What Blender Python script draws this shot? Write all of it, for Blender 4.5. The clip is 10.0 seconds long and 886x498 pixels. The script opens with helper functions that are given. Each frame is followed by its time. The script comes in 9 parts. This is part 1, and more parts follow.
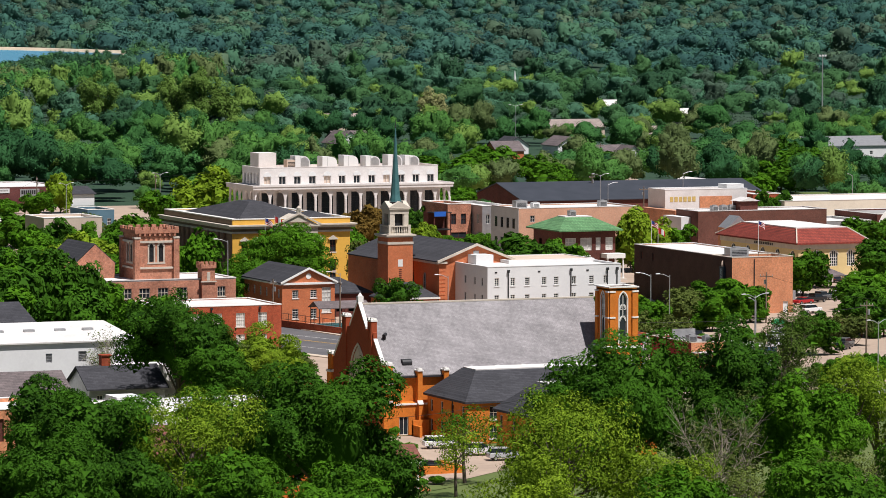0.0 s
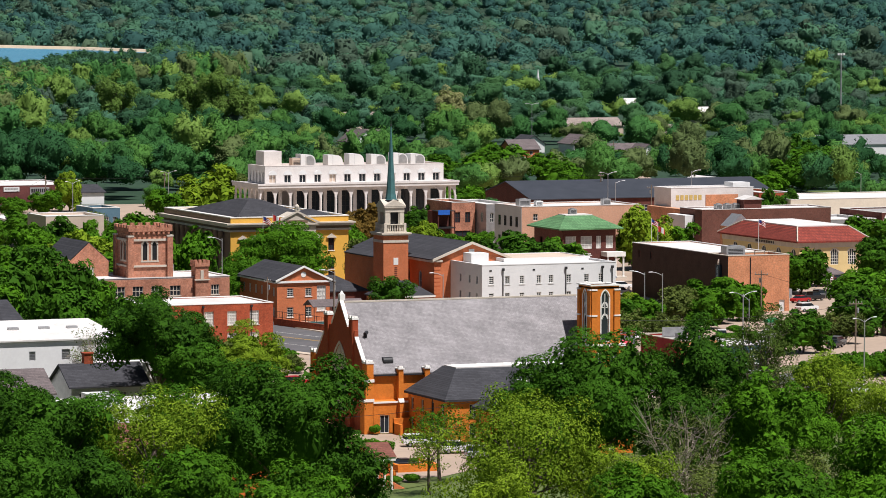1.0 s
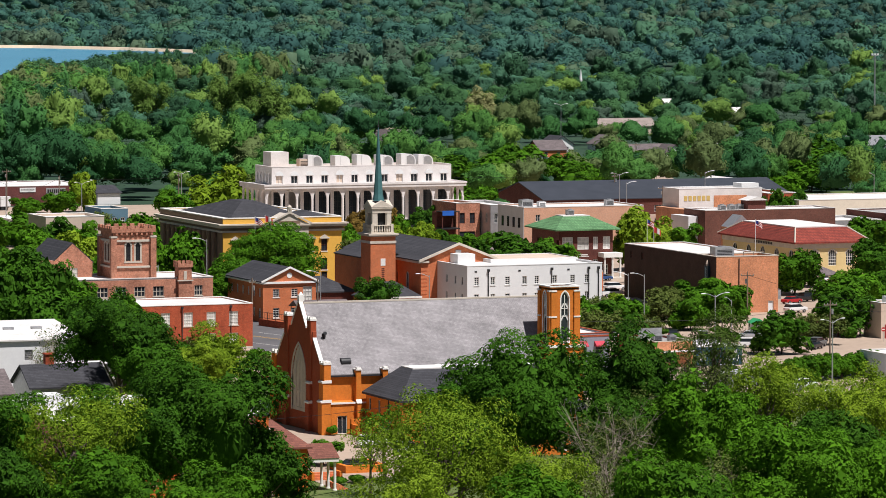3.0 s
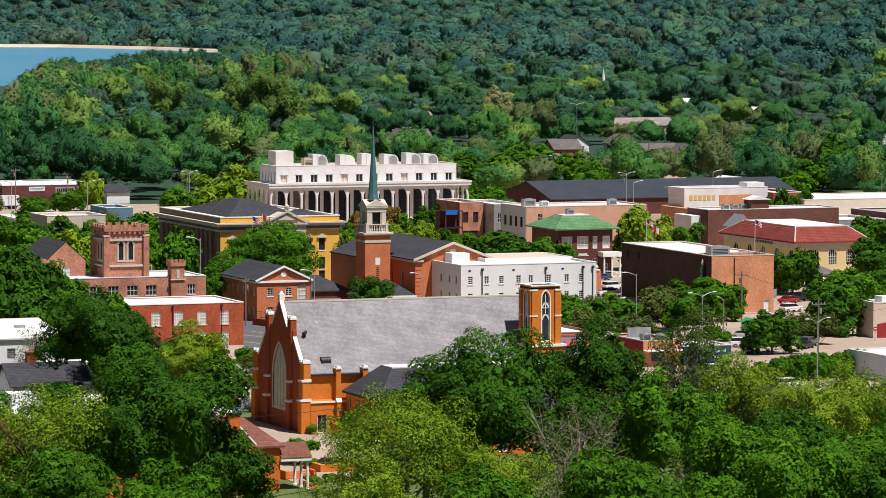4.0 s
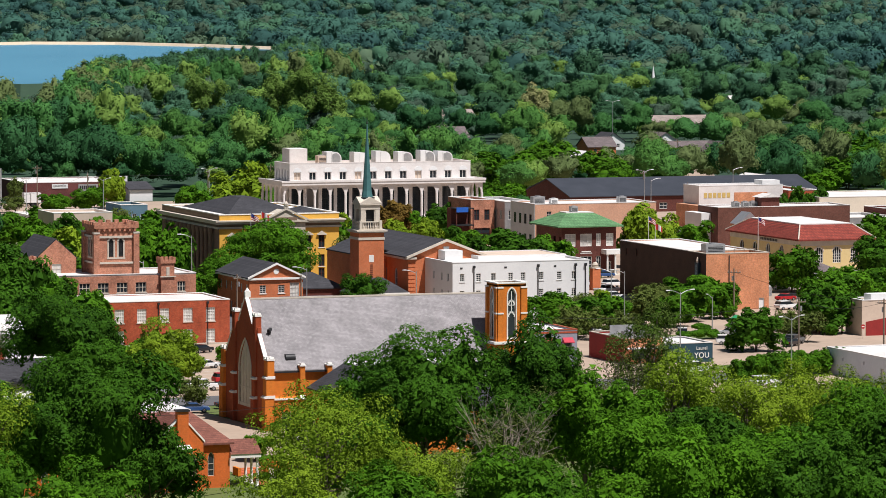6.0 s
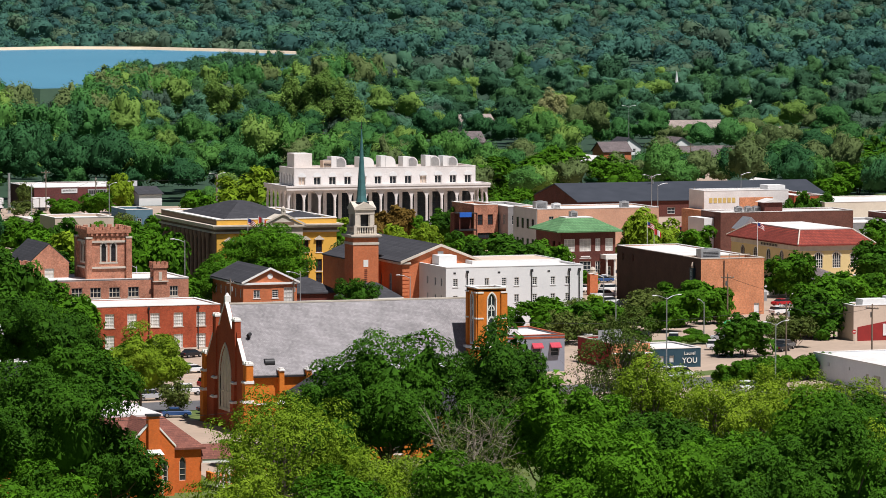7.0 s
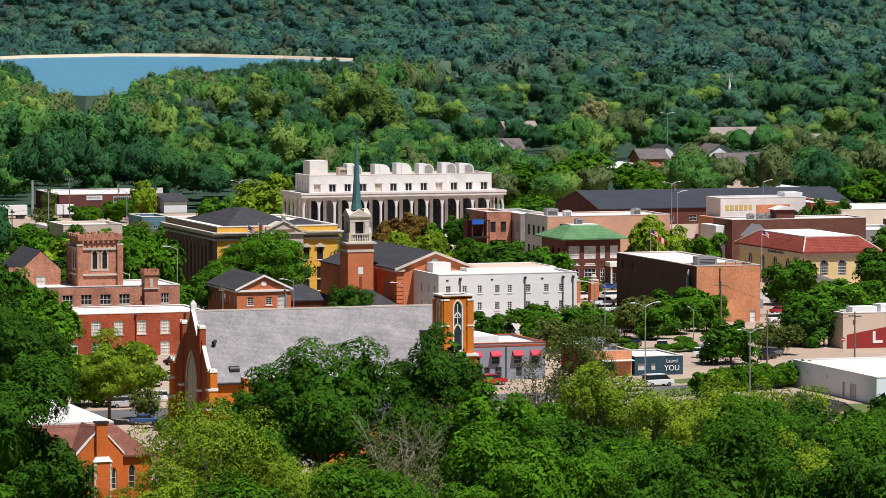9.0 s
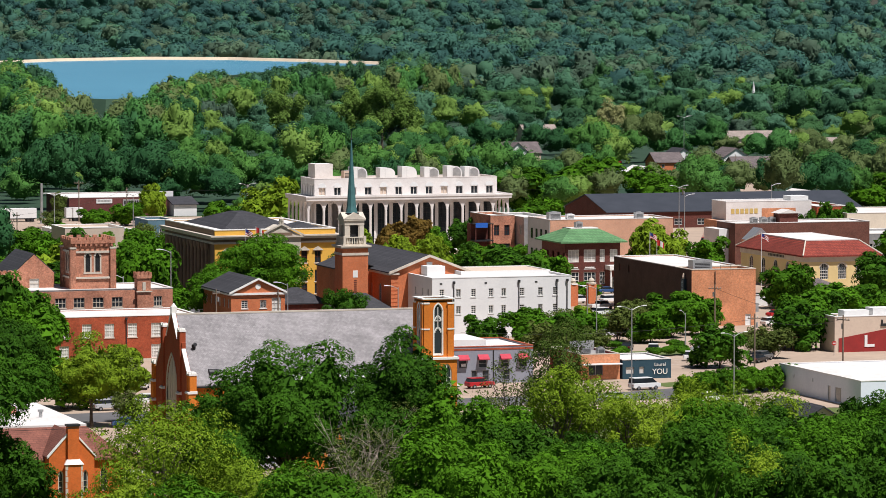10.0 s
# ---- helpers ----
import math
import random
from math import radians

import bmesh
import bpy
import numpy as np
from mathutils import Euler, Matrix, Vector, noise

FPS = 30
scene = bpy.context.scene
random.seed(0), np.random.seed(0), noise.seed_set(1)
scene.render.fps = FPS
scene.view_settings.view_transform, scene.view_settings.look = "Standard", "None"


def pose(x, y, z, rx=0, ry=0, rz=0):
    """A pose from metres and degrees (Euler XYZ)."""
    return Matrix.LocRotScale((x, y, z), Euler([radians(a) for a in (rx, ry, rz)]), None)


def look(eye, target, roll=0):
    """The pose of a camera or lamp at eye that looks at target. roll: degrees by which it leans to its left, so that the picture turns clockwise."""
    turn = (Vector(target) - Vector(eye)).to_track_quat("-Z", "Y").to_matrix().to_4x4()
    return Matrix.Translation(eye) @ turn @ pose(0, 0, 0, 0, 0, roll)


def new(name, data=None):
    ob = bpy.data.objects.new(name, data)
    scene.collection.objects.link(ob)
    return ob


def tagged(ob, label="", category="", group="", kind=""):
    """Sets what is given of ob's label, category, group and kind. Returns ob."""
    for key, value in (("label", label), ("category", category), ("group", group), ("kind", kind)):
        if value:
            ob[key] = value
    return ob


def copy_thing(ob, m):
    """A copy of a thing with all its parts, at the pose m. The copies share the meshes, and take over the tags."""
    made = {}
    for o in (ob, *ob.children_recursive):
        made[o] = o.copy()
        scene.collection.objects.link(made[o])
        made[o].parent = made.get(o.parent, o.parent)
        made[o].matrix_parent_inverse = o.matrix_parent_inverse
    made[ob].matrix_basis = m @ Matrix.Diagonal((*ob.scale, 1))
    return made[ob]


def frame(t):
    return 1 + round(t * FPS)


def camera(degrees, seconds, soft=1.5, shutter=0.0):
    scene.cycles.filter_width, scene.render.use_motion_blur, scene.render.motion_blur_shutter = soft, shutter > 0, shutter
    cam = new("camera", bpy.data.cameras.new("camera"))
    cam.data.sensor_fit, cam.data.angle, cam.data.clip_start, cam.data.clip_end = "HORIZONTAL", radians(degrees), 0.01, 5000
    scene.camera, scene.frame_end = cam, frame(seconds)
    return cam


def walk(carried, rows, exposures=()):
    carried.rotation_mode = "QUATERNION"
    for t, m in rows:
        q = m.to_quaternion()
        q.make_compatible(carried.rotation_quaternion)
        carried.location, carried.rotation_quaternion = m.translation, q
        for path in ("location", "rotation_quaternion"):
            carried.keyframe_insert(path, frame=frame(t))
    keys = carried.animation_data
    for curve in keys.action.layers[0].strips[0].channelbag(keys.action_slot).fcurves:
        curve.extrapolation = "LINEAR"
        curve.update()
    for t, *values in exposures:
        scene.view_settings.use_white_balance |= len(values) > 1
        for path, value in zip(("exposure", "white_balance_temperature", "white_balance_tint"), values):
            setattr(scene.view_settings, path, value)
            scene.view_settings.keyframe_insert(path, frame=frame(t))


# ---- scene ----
# camera: a drone with a long lens that slides sideways and turns slowly
cam = camera(11.93, 10.0, soft=0.45)
PATH = [
    (0, -240.53, -572.59, 67.90, 86.2920, 0.1610, -23.5048),
    (0.5, -236.66, -574.44, 67.89, 86.2756, 0.1323, -23.2426),
    (1, -232.86, -576.32, 67.87, 86.2726, 0.1361, -22.9826),
    (1.5, -228.89, -578.20, 67.96, 86.2680, 0.1342, -22.7184),
    (2, -225.05, -579.95, 68.03, 86.2609, 0.0957, -22.4760),
    (2.5, -221.14, -581.70, 68.09, 86.2672, 0.0871, -22.2324),
    (4, -209.24, -586.89, 68.07, 86.2637, 0.0972, -21.4591),
    (4.5, -205.27, -588.56, 68.10, 86.2506, 0.0886, -21.1978),
    (5, -201.26, -590.27, 68.11, 86.2388, 0.0671, -20.9192),
    (5.5, -197.30, -592.00, 68.10, 86.2185, 0.0586, -20.6331),
    (7, -184.97, -597.16, 68.19, 86.2911, 0.0715, -19.8230),
    (7.5, -180.70, -598.79, 68.26, 86.3027, 0.0383, -19.5369),
    (8, -176.45, -600.42, 68.31, 86.3131, 0.0351, -19.2365),
    (8.5, -172.32, -601.89, 68.32, 86.3438, 0.0268, -18.9554),
    (9, -168.08, -603.41, 68.35, 86.3805, 0.0230, -18.6652),
    (9.5, -163.82, -605.04, 68.34, 86.4139, 0.0160, -18.3789),
    (10, -159.58, -606.60, 68.35, 86.4273, 0.0286, -18.1189),
]
def rolled(x, y, z, rx, roll, rz):
    return pose(x, y, z, rx, 0, rz) @ pose(0, 0, 0, 0, 0, roll)
walk(cam, [(t, rolled(*row)) for t, *row in PATH])

# daylight: high midday sun from the front right of the town, clear sky
SUN_EL, SUN_AZ = 64.0, 24.0      # azimuth from -y towards +x
world = bpy.data.worlds.new("sky")
scene.world = world
world.use_nodes = True
wn = world.node_tree.nodes
sky = wn.new("ShaderNodeTexSky")
sky.sky_type, sky.sun_disc = "NISHITA", False
sky.sun_elevation, sky.sun_rotation = radians(SUN_EL), radians(180 - SUN_AZ)
world.node_tree.links.new(sky.outputs[0], wn["Background"].inputs[0])
wn["Background"].inputs[1].default_value = 0.034
sun = new("sun", bpy.data.lights.new("sun", "SUN"))
sun.data.energy, sun.data.angle, sun.data.color = 5.0, radians(0.5), (1.0, 0.96, 0.95)
to_sun = Vector((math.sin(radians(SUN_AZ)) * math.cos(radians(SUN_EL)), -math.cos(radians(SUN_AZ)) * math.cos(radians(SUN_EL)), math.sin(radians(SUN_EL))))
sun.matrix_world = look((200, -200, 400), Vector((200, -200, 400)) - to_sun)
scene.view_settings.exposure = 0.25


# ---------------------------------------------------------------- materials
def material(name, base, second=None, rough=0.8, scale=1.0, fine=0.0, bump=0.0, metal=0.0, amount=0.5, spec=0.3):
    """A surface whose colour wanders between two tones at a large and a small scale, with fine relief."""
    m = bpy.data.materials.new(name)
    m.use_nodes = True
    nt = m.node_tree
    b = nt.nodes["Principled BSDF"]
    b.inputs["Roughness"].default_value, b.inputs["Metallic"].default_value = rough, metal
    b.inputs["Specular IOR Level"].default_value = spec
    second = second or tuple(c * 0.75 for c in base)
    geo = nt.nodes.new("ShaderNodeNewGeometry")
    big, small = nt.nodes.new("ShaderNodeTexNoise"), nt.nodes.new("ShaderNodeTexNoise")
    for n, s, d in ((big, scale, 4), (small, scale * 9, 3)):
        n.inputs["Scale"].default_value, n.inputs["Detail"].default_value = s, d
        nt.links.new(geo.outputs["Position"], n.inputs["Vector"])
    add = nt.nodes.new("ShaderNodeMath"); add.operation = "MULTIPLY_ADD"
    nt.links.new(small.outputs[0], add.inputs[0]); add.inputs[1].default_value = 0.6
    nt.links.new(big.outputs[0], add.inputs[2])
    ramp = nt.nodes.new("ShaderNodeMapRange")
    ramp.inputs["From Min"].default_value, ramp.inputs["From Max"].default_value = 0.8 - 0.28, 0.8 + 0.28
    ramp.inputs["To Min"].default_value, ramp.inputs["To Max"].default_value = 0.5 - amount, 0.5 + amount
    nt.links.new(add.outputs[0], ramp.inputs[0])
    mix = nt.nodes.new("ShaderNodeMix"); mix.data_type = "RGBA"
    mix.inputs["A"].default_value, mix.inputs["B"].default_value = (*base, 1), (*second, 1)
    nt.links.new(ramp.outputs[0], mix.inputs["Factor"])
    nt.links.new(mix.outputs["Result"], b.inputs["Base Color"])
    if bump:
        bp = nt.nodes.new("ShaderNodeBump"); bp.inputs["Strength"].default_value = bump; bp.inputs["Distance"].default_value = 0.05
        nt.links.new(small.outputs[0], bp.inputs["Height"]); nt.links.new(bp.outputs[0], b.inputs["Normal"])
    return m


def course_material(name, one, two, mortar, brick=(0.22, 0.075), joint=0.012, rough=0.85, stain=0.25, offset=0.5):
    """Masonry or shingle courses laid on the faces by where they lie in the world: the run along x or y, the courses along z."""
    m = bpy.data.materials.new(name)
    m.use_nodes = True
    nt = m.node_tree
    b = nt.nodes["Principled BSDF"]
    b.inputs["Roughness"].default_value, b.inputs["Specular IOR Level"].default_value = rough, 0.25
    geo = nt.nodes.new("ShaderNodeNewGeometry")
    sp = nt.nodes.new("ShaderNodeSeparateXYZ"); nt.links.new(geo.outputs["Position"], sp.inputs[0])
    sn = nt.nodes.new("ShaderNodeSeparateXYZ"); nt.links.new(geo.outputs["True Normal"], sn.inputs[0])
    ab = nt.nodes.new("ShaderNodeMath"); ab.operation = "ABSOLUTE"; nt.links.new(sn.outputs[0], ab.inputs[0])
    gt = nt.nodes.new("ShaderNodeMath"); gt.operation = "GREATER_THAN"; nt.links.new(ab.outputs[0], gt.inputs[0]); gt.inputs[1].default_value = 0.7
    run = nt.nodes.new("ShaderNodeMix"); run.data_type = "FLOAT"
    nt.links.new(gt.outputs[0], run.inputs["Factor"]); nt.links.new(sp.outputs[0], run.inputs["A"]); nt.links.new(sp.outputs[1], run.inputs["B"])
    cb = nt.nodes.new("ShaderNodeCombineXYZ"); nt.links.new(run.outputs["Result"], cb.inputs[0]); nt.links.new(sp.outputs[2], cb.inputs[1])
    br = nt.nodes.new("ShaderNodeTexBrick")
    br.inputs["Scale"].default_value, br.inputs["Brick Width"].default_value, br.inputs["Row Height"].default_value = 1.0, *brick
    br.inputs["Mortar Size"].default_value = joint; br.inputs["Mortar Smooth"].default_value = 0.3; br.offset = offset
    br.inputs["Color1"].default_value, br.inputs["Color2"].default_value, br.inputs["Mortar"].default_value = (*one, 1), (*two, 1), (*mortar, 1)
    nt.links.new(cb.outputs[0], br.inputs["Vector"])
    no = nt.nodes.new("ShaderNodeTexNoise"); no.inputs["Scale"].default_value, no.inputs["Detail"].default_value = 0.35, 6
    nt.links.new(geo.outputs["Position"], no.inputs["Vector"])
    mr = nt.nodes.new("ShaderNodeMapRange"); mr.inputs["From Min"].default_value, mr.inputs["From Max"].default_value = 0.34, 0.66
    mr.inputs["To Min"].default_value, mr.inputs["To Max"].default_value = 1 - stain, 1 + stain
    n2 = nt.nodes.new("ShaderNodeTexNoise"); n2.inputs["Scale"].default_value, n2.inputs["Detail"].default_value = 2.6, 4
    nt.links.new(geo.outputs["Position"], n2.inputs["Vector"])
    both = nt.nodes.new("ShaderNodeMix"); both.data_type = "FLOAT"; both.inputs["Factor"].default_value = 0.45
    nt.links.new(no.outputs[0], both.inputs["A"]); nt.links.new(n2.outputs[0], both.inputs["B"])
    nt.links.new(both.outputs["Result"], mr.inputs[0])
    mul = nt.nodes.new("ShaderNodeMix"); mul.data_type, mul.blend_type = "RGBA", "MULTIPLY"
    mul.inputs["Factor"].default_value = 1.0
    nt.links.new(br.outputs["Color"], mul.inputs["A"]); nt.links.new(mr.outputs[0], mul.inputs["B"])
    nt.links.new(mul.outputs["Result"], b.inputs["Base Color"])
    bp = nt.nodes.new("ShaderNodeBump"); bp.inputs["Strength"].default_value, bp.inputs["Distance"].default_value = 0.4, 0.02
    bp.invert = True
    nt.links.new(br.outputs["Fac"], bp.inputs["Height"]); nt.links.new(bp.outputs[0], b.inputs["Normal"])
    return m


def leaf_material(name, dark, light, cell=0.30, speckle=0.36, relief=0.0):
    """Foliage: a tone for each tree, a tone for each sprig, some light through the leaf."""
    m = bpy.data.materials.new(name)
    m.use_nodes = True
    nt = m.node_tree
    b = nt.nodes["Principled BSDF"]
    b.inputs["Roughness"].default_value, b.inputs["Specular IOR Level"].default_value = 0.7, 0.04
    geo, info = nt.nodes.new("ShaderNodeNewGeometry"), nt.nodes.new("ShaderNodeObjectInfo")
    flat = nt.nodes.new("ShaderNodeVectorMath"); flat.operation = "MULTIPLY"; flat.inputs[1].default_value = (1, 1, 0)
    nt.links.new(geo.outputs["Position"], flat.inputs[0])
    vo = nt.nodes.new("ShaderNodeTexNoise"); vo.inputs["Scale"].default_value, vo.inputs["Detail"].default_value = cell, 3
    nt.links.new(flat.outputs[0], vo.inputs["Vector"])
    mr = nt.nodes.new("ShaderNodeMapRange"); mr.inputs["From Min"].default_value, mr.inputs["From Max"].default_value = 0.3, 0.7
    nt.links.new(vo.outputs[0], mr.inputs[0])
    s1 = nt.nodes.new("ShaderNodeMath"); s1.operation = "MULTIPLY_ADD"; s1.inputs[1].default_value = speckle
    nt.links.new(geo.outputs["Random Per Island"], s1.inputs[0])
    s2 = nt.nodes.new("ShaderNodeMath"); s2.operation = "MULTIPLY"; s2.inputs[1].default_value = 0.28 if relief else 0.34
    nt.links.new(mr.outputs[0], s2.inputs[0]); nt.links.new(s2.outputs[0], s1.inputs[2])
    s3 = nt.nodes.new("ShaderNodeMath"); s3.operation = "MULTIPLY_ADD"; s3.inputs[1].default_value = 0.25
    nt.links.new(info.outputs["Random"], s3.inputs[0]); nt.links.new(s1.outputs[0], s3.inputs[2])
    mix = nt.nodes.new("ShaderNodeMix"); mix.data_type = "RGBA"
    mix.inputs["A"].default_value, mix.inputs["B"].default_value = (*dark, 1), (*light, 1)
    nt.links.new(s3.outputs[0], mix.inputs["Factor"])
    nt.links.new(mix.outputs["Result"], b.inputs["Base Color"])
    if relief:
        rn = nt.nodes.new("ShaderNodeTexNoise"); rn.inputs["Scale"].default_value, rn.inputs["Detail"].default_value = relief, 4
        rn.inputs["Roughness"].default_value = 0.65
        s4 = nt.nodes.new("ShaderNodeMath"); s4.operation = "MULTIPLY_ADD"; s4.inputs[1].default_value = 0.6
        off = nt.nodes.new("ShaderNodeMath"); off.operation = "SUBTRACT"; off.inputs[1].default_value = 0.22
        nt.links.new(rn.outputs[0], s4.inputs[0]); nt.links.new(s3.outputs[0], off.inputs[0]); nt.links.new(off.outputs[0], s4.inputs[2])
        s4.use_clamp = True
        nt.links.new(s4.outputs[0], mix.inputs["Factor"])
        nt.links.new(geo.outputs["Position"], rn.inputs["Vector"])
        bp = nt.nodes.new("ShaderNodeBump"); bp.inputs["Strength"].default_value, bp.inputs["Distance"].default_value = 0.6, 0.5 / relief
        nt.links.new(rn.outputs[0], bp.inputs["Height"]); nt.links.new(bp.outputs[0], b.inputs["Normal"])
    tr = nt.nodes.new("ShaderNodeBsdfTranslucent")
    nt.links.new(mix.outputs["Result"], tr.inputs["Color"])
    ms = nt.nodes.new("ShaderNodeMixShader"); ms.inputs[0].default_value = 0.25 if relief else 0.16
    nt.links.new(b.outputs[0], ms.inputs[1]); nt.links.new(tr.outputs[0], ms.inputs[2])
    nt.links.new(ms.outputs[0], nt.nodes["Material Output"].inputs[0])
    return m


def glass_material(name, tint=(0.02, 0.025, 0.03), rough=0.08):
    m = material(name, tint, tuple(c * 1.6 for c in tint), rough=rough, scale=0.6, spec=0.35)
    return m


BRICK_ORANGE = course_material("orange_brick", (0.704, 0.2035, 0.021), (0.616, 0.1705, 0.0189), (0.52, 0.18, 0.04), stain=0.14)
BRICK_HALL = course_material("red_orange_brick", (0.66, 0.140, 0.022), (0.56, 0.115, 0.02), (0.52, 0.16, 0.05), stain=0.14)
BRICK_RED = course_material("red_brick", (0.43, 0.072, 0.028), (0.27, 0.042, 0.019), (0.36, 0.12, 0.06), stain=0.32)
BRICK_SALMON = course_material("salmon_brick", (0.60, 0.165, 0.060), (0.50, 0.13, 0.050), (0.54, 0.23, 0.12), stain=0.16)
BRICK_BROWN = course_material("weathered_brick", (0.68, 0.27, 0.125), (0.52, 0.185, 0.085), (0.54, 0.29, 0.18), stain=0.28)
BRICK_PINK = course_material("pinkish_brick", (0.50, 0.20, 0.115), (0.35, 0.13, 0.078), (0.44, 0.25, 0.18), stain=0.42)
BRICK_WINE = course_material("wine_brick", (0.16, 0.056, 0.038), (0.115, 0.04, 0.03), (0.15, 0.085, 0.065), stain=0.25)
BRICK_DARK = course_material("dark_brick", (0.135, 0.034, 0.025), (0.09, 0.023, 0.019), (0.13, 0.062, 0.048), stain=0.2)
BRICK_MAROON = course_material("maroon_painted_brick", (0.16, 0.05, 0.045), (0.13, 0.04, 0.038), (0.12, 0.05, 0.045))
# weathered brown brick with the unlit side's shade put into the colour
BRICK_BROWN_SHADED = course_material("shaded_brown_brick", (0.080, 0.038, 0.032), (0.060, 0.030, 0.025), (0.075, 0.045, 0.036), stain=0.25)
BRICK_PEACH = course_material("peach_brick", (0.62, 0.33, 0.21), (0.55, 0.28, 0.18), (0.55, 0.36, 0.27), stain=0.15)
# church brick again, with the gable's shade mixed in as a deeper red
BRICK_GABLE_SHADED = course_material("shaded_gable_brick", (0.38, 0.068, 0.022), (0.31, 0.054, 0.018), (0.28, 0.08, 0.04), stain=0.16)
SLATE = course_material("grey_slate", (0.265, 0.247, 0.252), (0.215, 0.2, 0.205), (0.165, 0.155, 0.158), brick=(0.36, 0.17), joint=0.02, rough=0.6, stain=0.3)
SHINGLE = course_material("charcoal_shingle", (0.055, 0.055, 0.062), (0.04, 0.04, 0.046), (0.03, 0.03, 0.034), brick=(0.9, 0.2), joint=0.02, stain=0.2)
SHINGLE_BROWN = course_material("brown_shingle", (0.22, 0.085, 0.06), (0.17, 0.065, 0.048), (0.12, 0.05, 0.04), brick=(0.6, 0.2), joint=0.02, stain=0.25)
SHINGLE_TAN = course_material("taupe_shingle", (0.155, 0.125, 0.125), (0.12, 0.10, 0.10), (0.09, 0.075, 0.075), brick=(0.9, 0.2), joint=0.02, stain=0.25)
SHINGLE_PALE = course_material("tan_shingle", (0.30, 0.25, 0.22), (0.25, 0.205, 0.18), (0.17, 0.14, 0.13), brick=(0.9, 0.2), joint=0.02, stain=0.25)
TILE_RED = course_material("red_clay_tile", (0.31, 0.060, 0.038), (0.23, 0.042, 0.03), (0.13, 0.03, 0.024), brick=(0.35, 0.3), joint=0.05, stain=0.25, offset=0)
TILE_GREEN = course_material("green_roof_tile", (0.13, 0.27, 0.12), (0.09, 0.21, 0.09), (0.07, 0.15, 0.07), brick=(0.35, 0.3), joint=0.04, stain=0.25, offset=0)
STONE = material("pale_limestone", (0.62, 0.56, 0.47), (0.48, 0.42, 0.35), scale=0.7, bump=0.2)
STONE_BROWN = material("brown_stone", (0.25, 0.165, 0.11), (0.17, 0.115, 0.08), scale=0.6, bump=0.2)
CONCRETE_WHITE = material("whitish_concrete", (0.78, 0.74, 0.715), (0.62, 0.575, 0.55), scale=0.35, bump=0.1)
METAL_BLUE = material("dark_blue_enamel", (0.035, 0.055, 0.075), rough=0.5, scale=2)
PAINT_WHITE = material("white_paint", (0.76, 0.76, 0.75), (0.66, 0.655, 0.65), scale=0.3, amount=0.4)
TRIM_WHITE = material("white_trim", (0.85, 0.83, 0.78), (0.7, 0.68, 0.64), scale=0.8)
STUCCO_YELLOW = material("yellow_stucco", (0.76, 0.43, 0.075), (0.66, 0.36, 0.06), scale=0.3)
STUCCO_CREAM = material("cream_stucco", (0.70, 0.55, 0.28), (0.62, 0.47, 0.22), scale=0.3)
STUCCO_BEIGE = material("beige_render", (0.62, 0.50, 0.40), (0.52, 0.41, 0.33), scale=0.3)
STUCCO_GREY = material("grey_render", (0.50, 0.49, 0.47), (0.40, 0.39, 0.375), scale=0.3)
STUCCO_PALE = material("pale_cream_render", (0.72, 0.64, 0.52), (0.60, 0.53, 0.43), scale=0.3)
ROOF_WHITE = material("white_roof_membrane", (0.74, 0.72, 0.70), (0.55, 0.52, 0.49), scale=0.18, amount=0.5)
ROOF_GREY = material("grey_roof_gravel", (0.36, 0.34, 0.33), (0.26, 0.25, 0.24), scale=0.2)
ROOF_DARK = material("dark_roof_metal", (0.05, 0.055, 0.068), (0.035, 0.04, 0.05), rough=0.55, scale=0.25)
COPPER = material("green_copper", (0.075, 0.19, 0.19), (0.05, 0.135, 0.145), rough=0.5, scale=0.9, metal=0.2)
PAINT_GREEN = material("green_paint", (0.04, 0.33, 0.12), (0.03, 0.26, 0.10), rough=0.5, scale=0.8)
METAL_GREY = material("galvanised_metal", (0.5, 0.5, 0.5), (0.36, 0.36, 0.37), rough=0.45, metal=0.6, scale=1.2)
METAL_DARK = material("black_metal", (0.03, 0.03, 0.032), rough=0.5, scale=2)
WOOD_POLE = material("weathered_timber", (0.24, 0.18, 0.13), (0.16, 0.12, 0.09), scale=2)
ASPHALT = material("asphalt", (0.13, 0.125, 0.13), (0.09, 0.088, 0.09), scale=0.12, bump=0.2)
LOT = material("pale_lot_paving", (0.44, 0.335, 0.255), (0.32, 0.245, 0.19), scale=0.08, bump=0.1)
PAVING = material("concrete_pavement", (0.58, 0.48, 0.38), (0.46, 0.38, 0.3), scale=0.3)
GRASS = material("grass_ground", (0.07, 0.12, 0.025), (0.13, 0.15, 0.05), scale=0.06, bump=0.4)
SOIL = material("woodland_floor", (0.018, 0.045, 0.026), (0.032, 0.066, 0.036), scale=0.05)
SAND = material("sandy_shore", (0.60, 0.50, 0.37), (0.48, 0.39, 0.28), scale=0.05)
WATER = material("lake_water", (0.085, 0.31, 0.46), (0.065, 0.26, 0.40), rough=0.25, scale=0.01, spec=0.5)
GLASS = glass_material("window_glass")
GLASS_PALE = glass_material("blinds_behind_glass", (0.45, 0.43, 0.40), 0.2)
BARK = material("bark", (0.13, 0.10, 0.08), (0.08, 0.06, 0.05), scale=3, bump=0.5)
BARK_PALE = material("pale_bark", (0.36, 0.31, 0.25), (0.24, 0.20, 0.16), scale=3, bump=0.4)
LEAF_MID = leaf_material("mid_green_leaves", (0.011, 0.044, 0.005), (0.104, 0.262, 0.012))
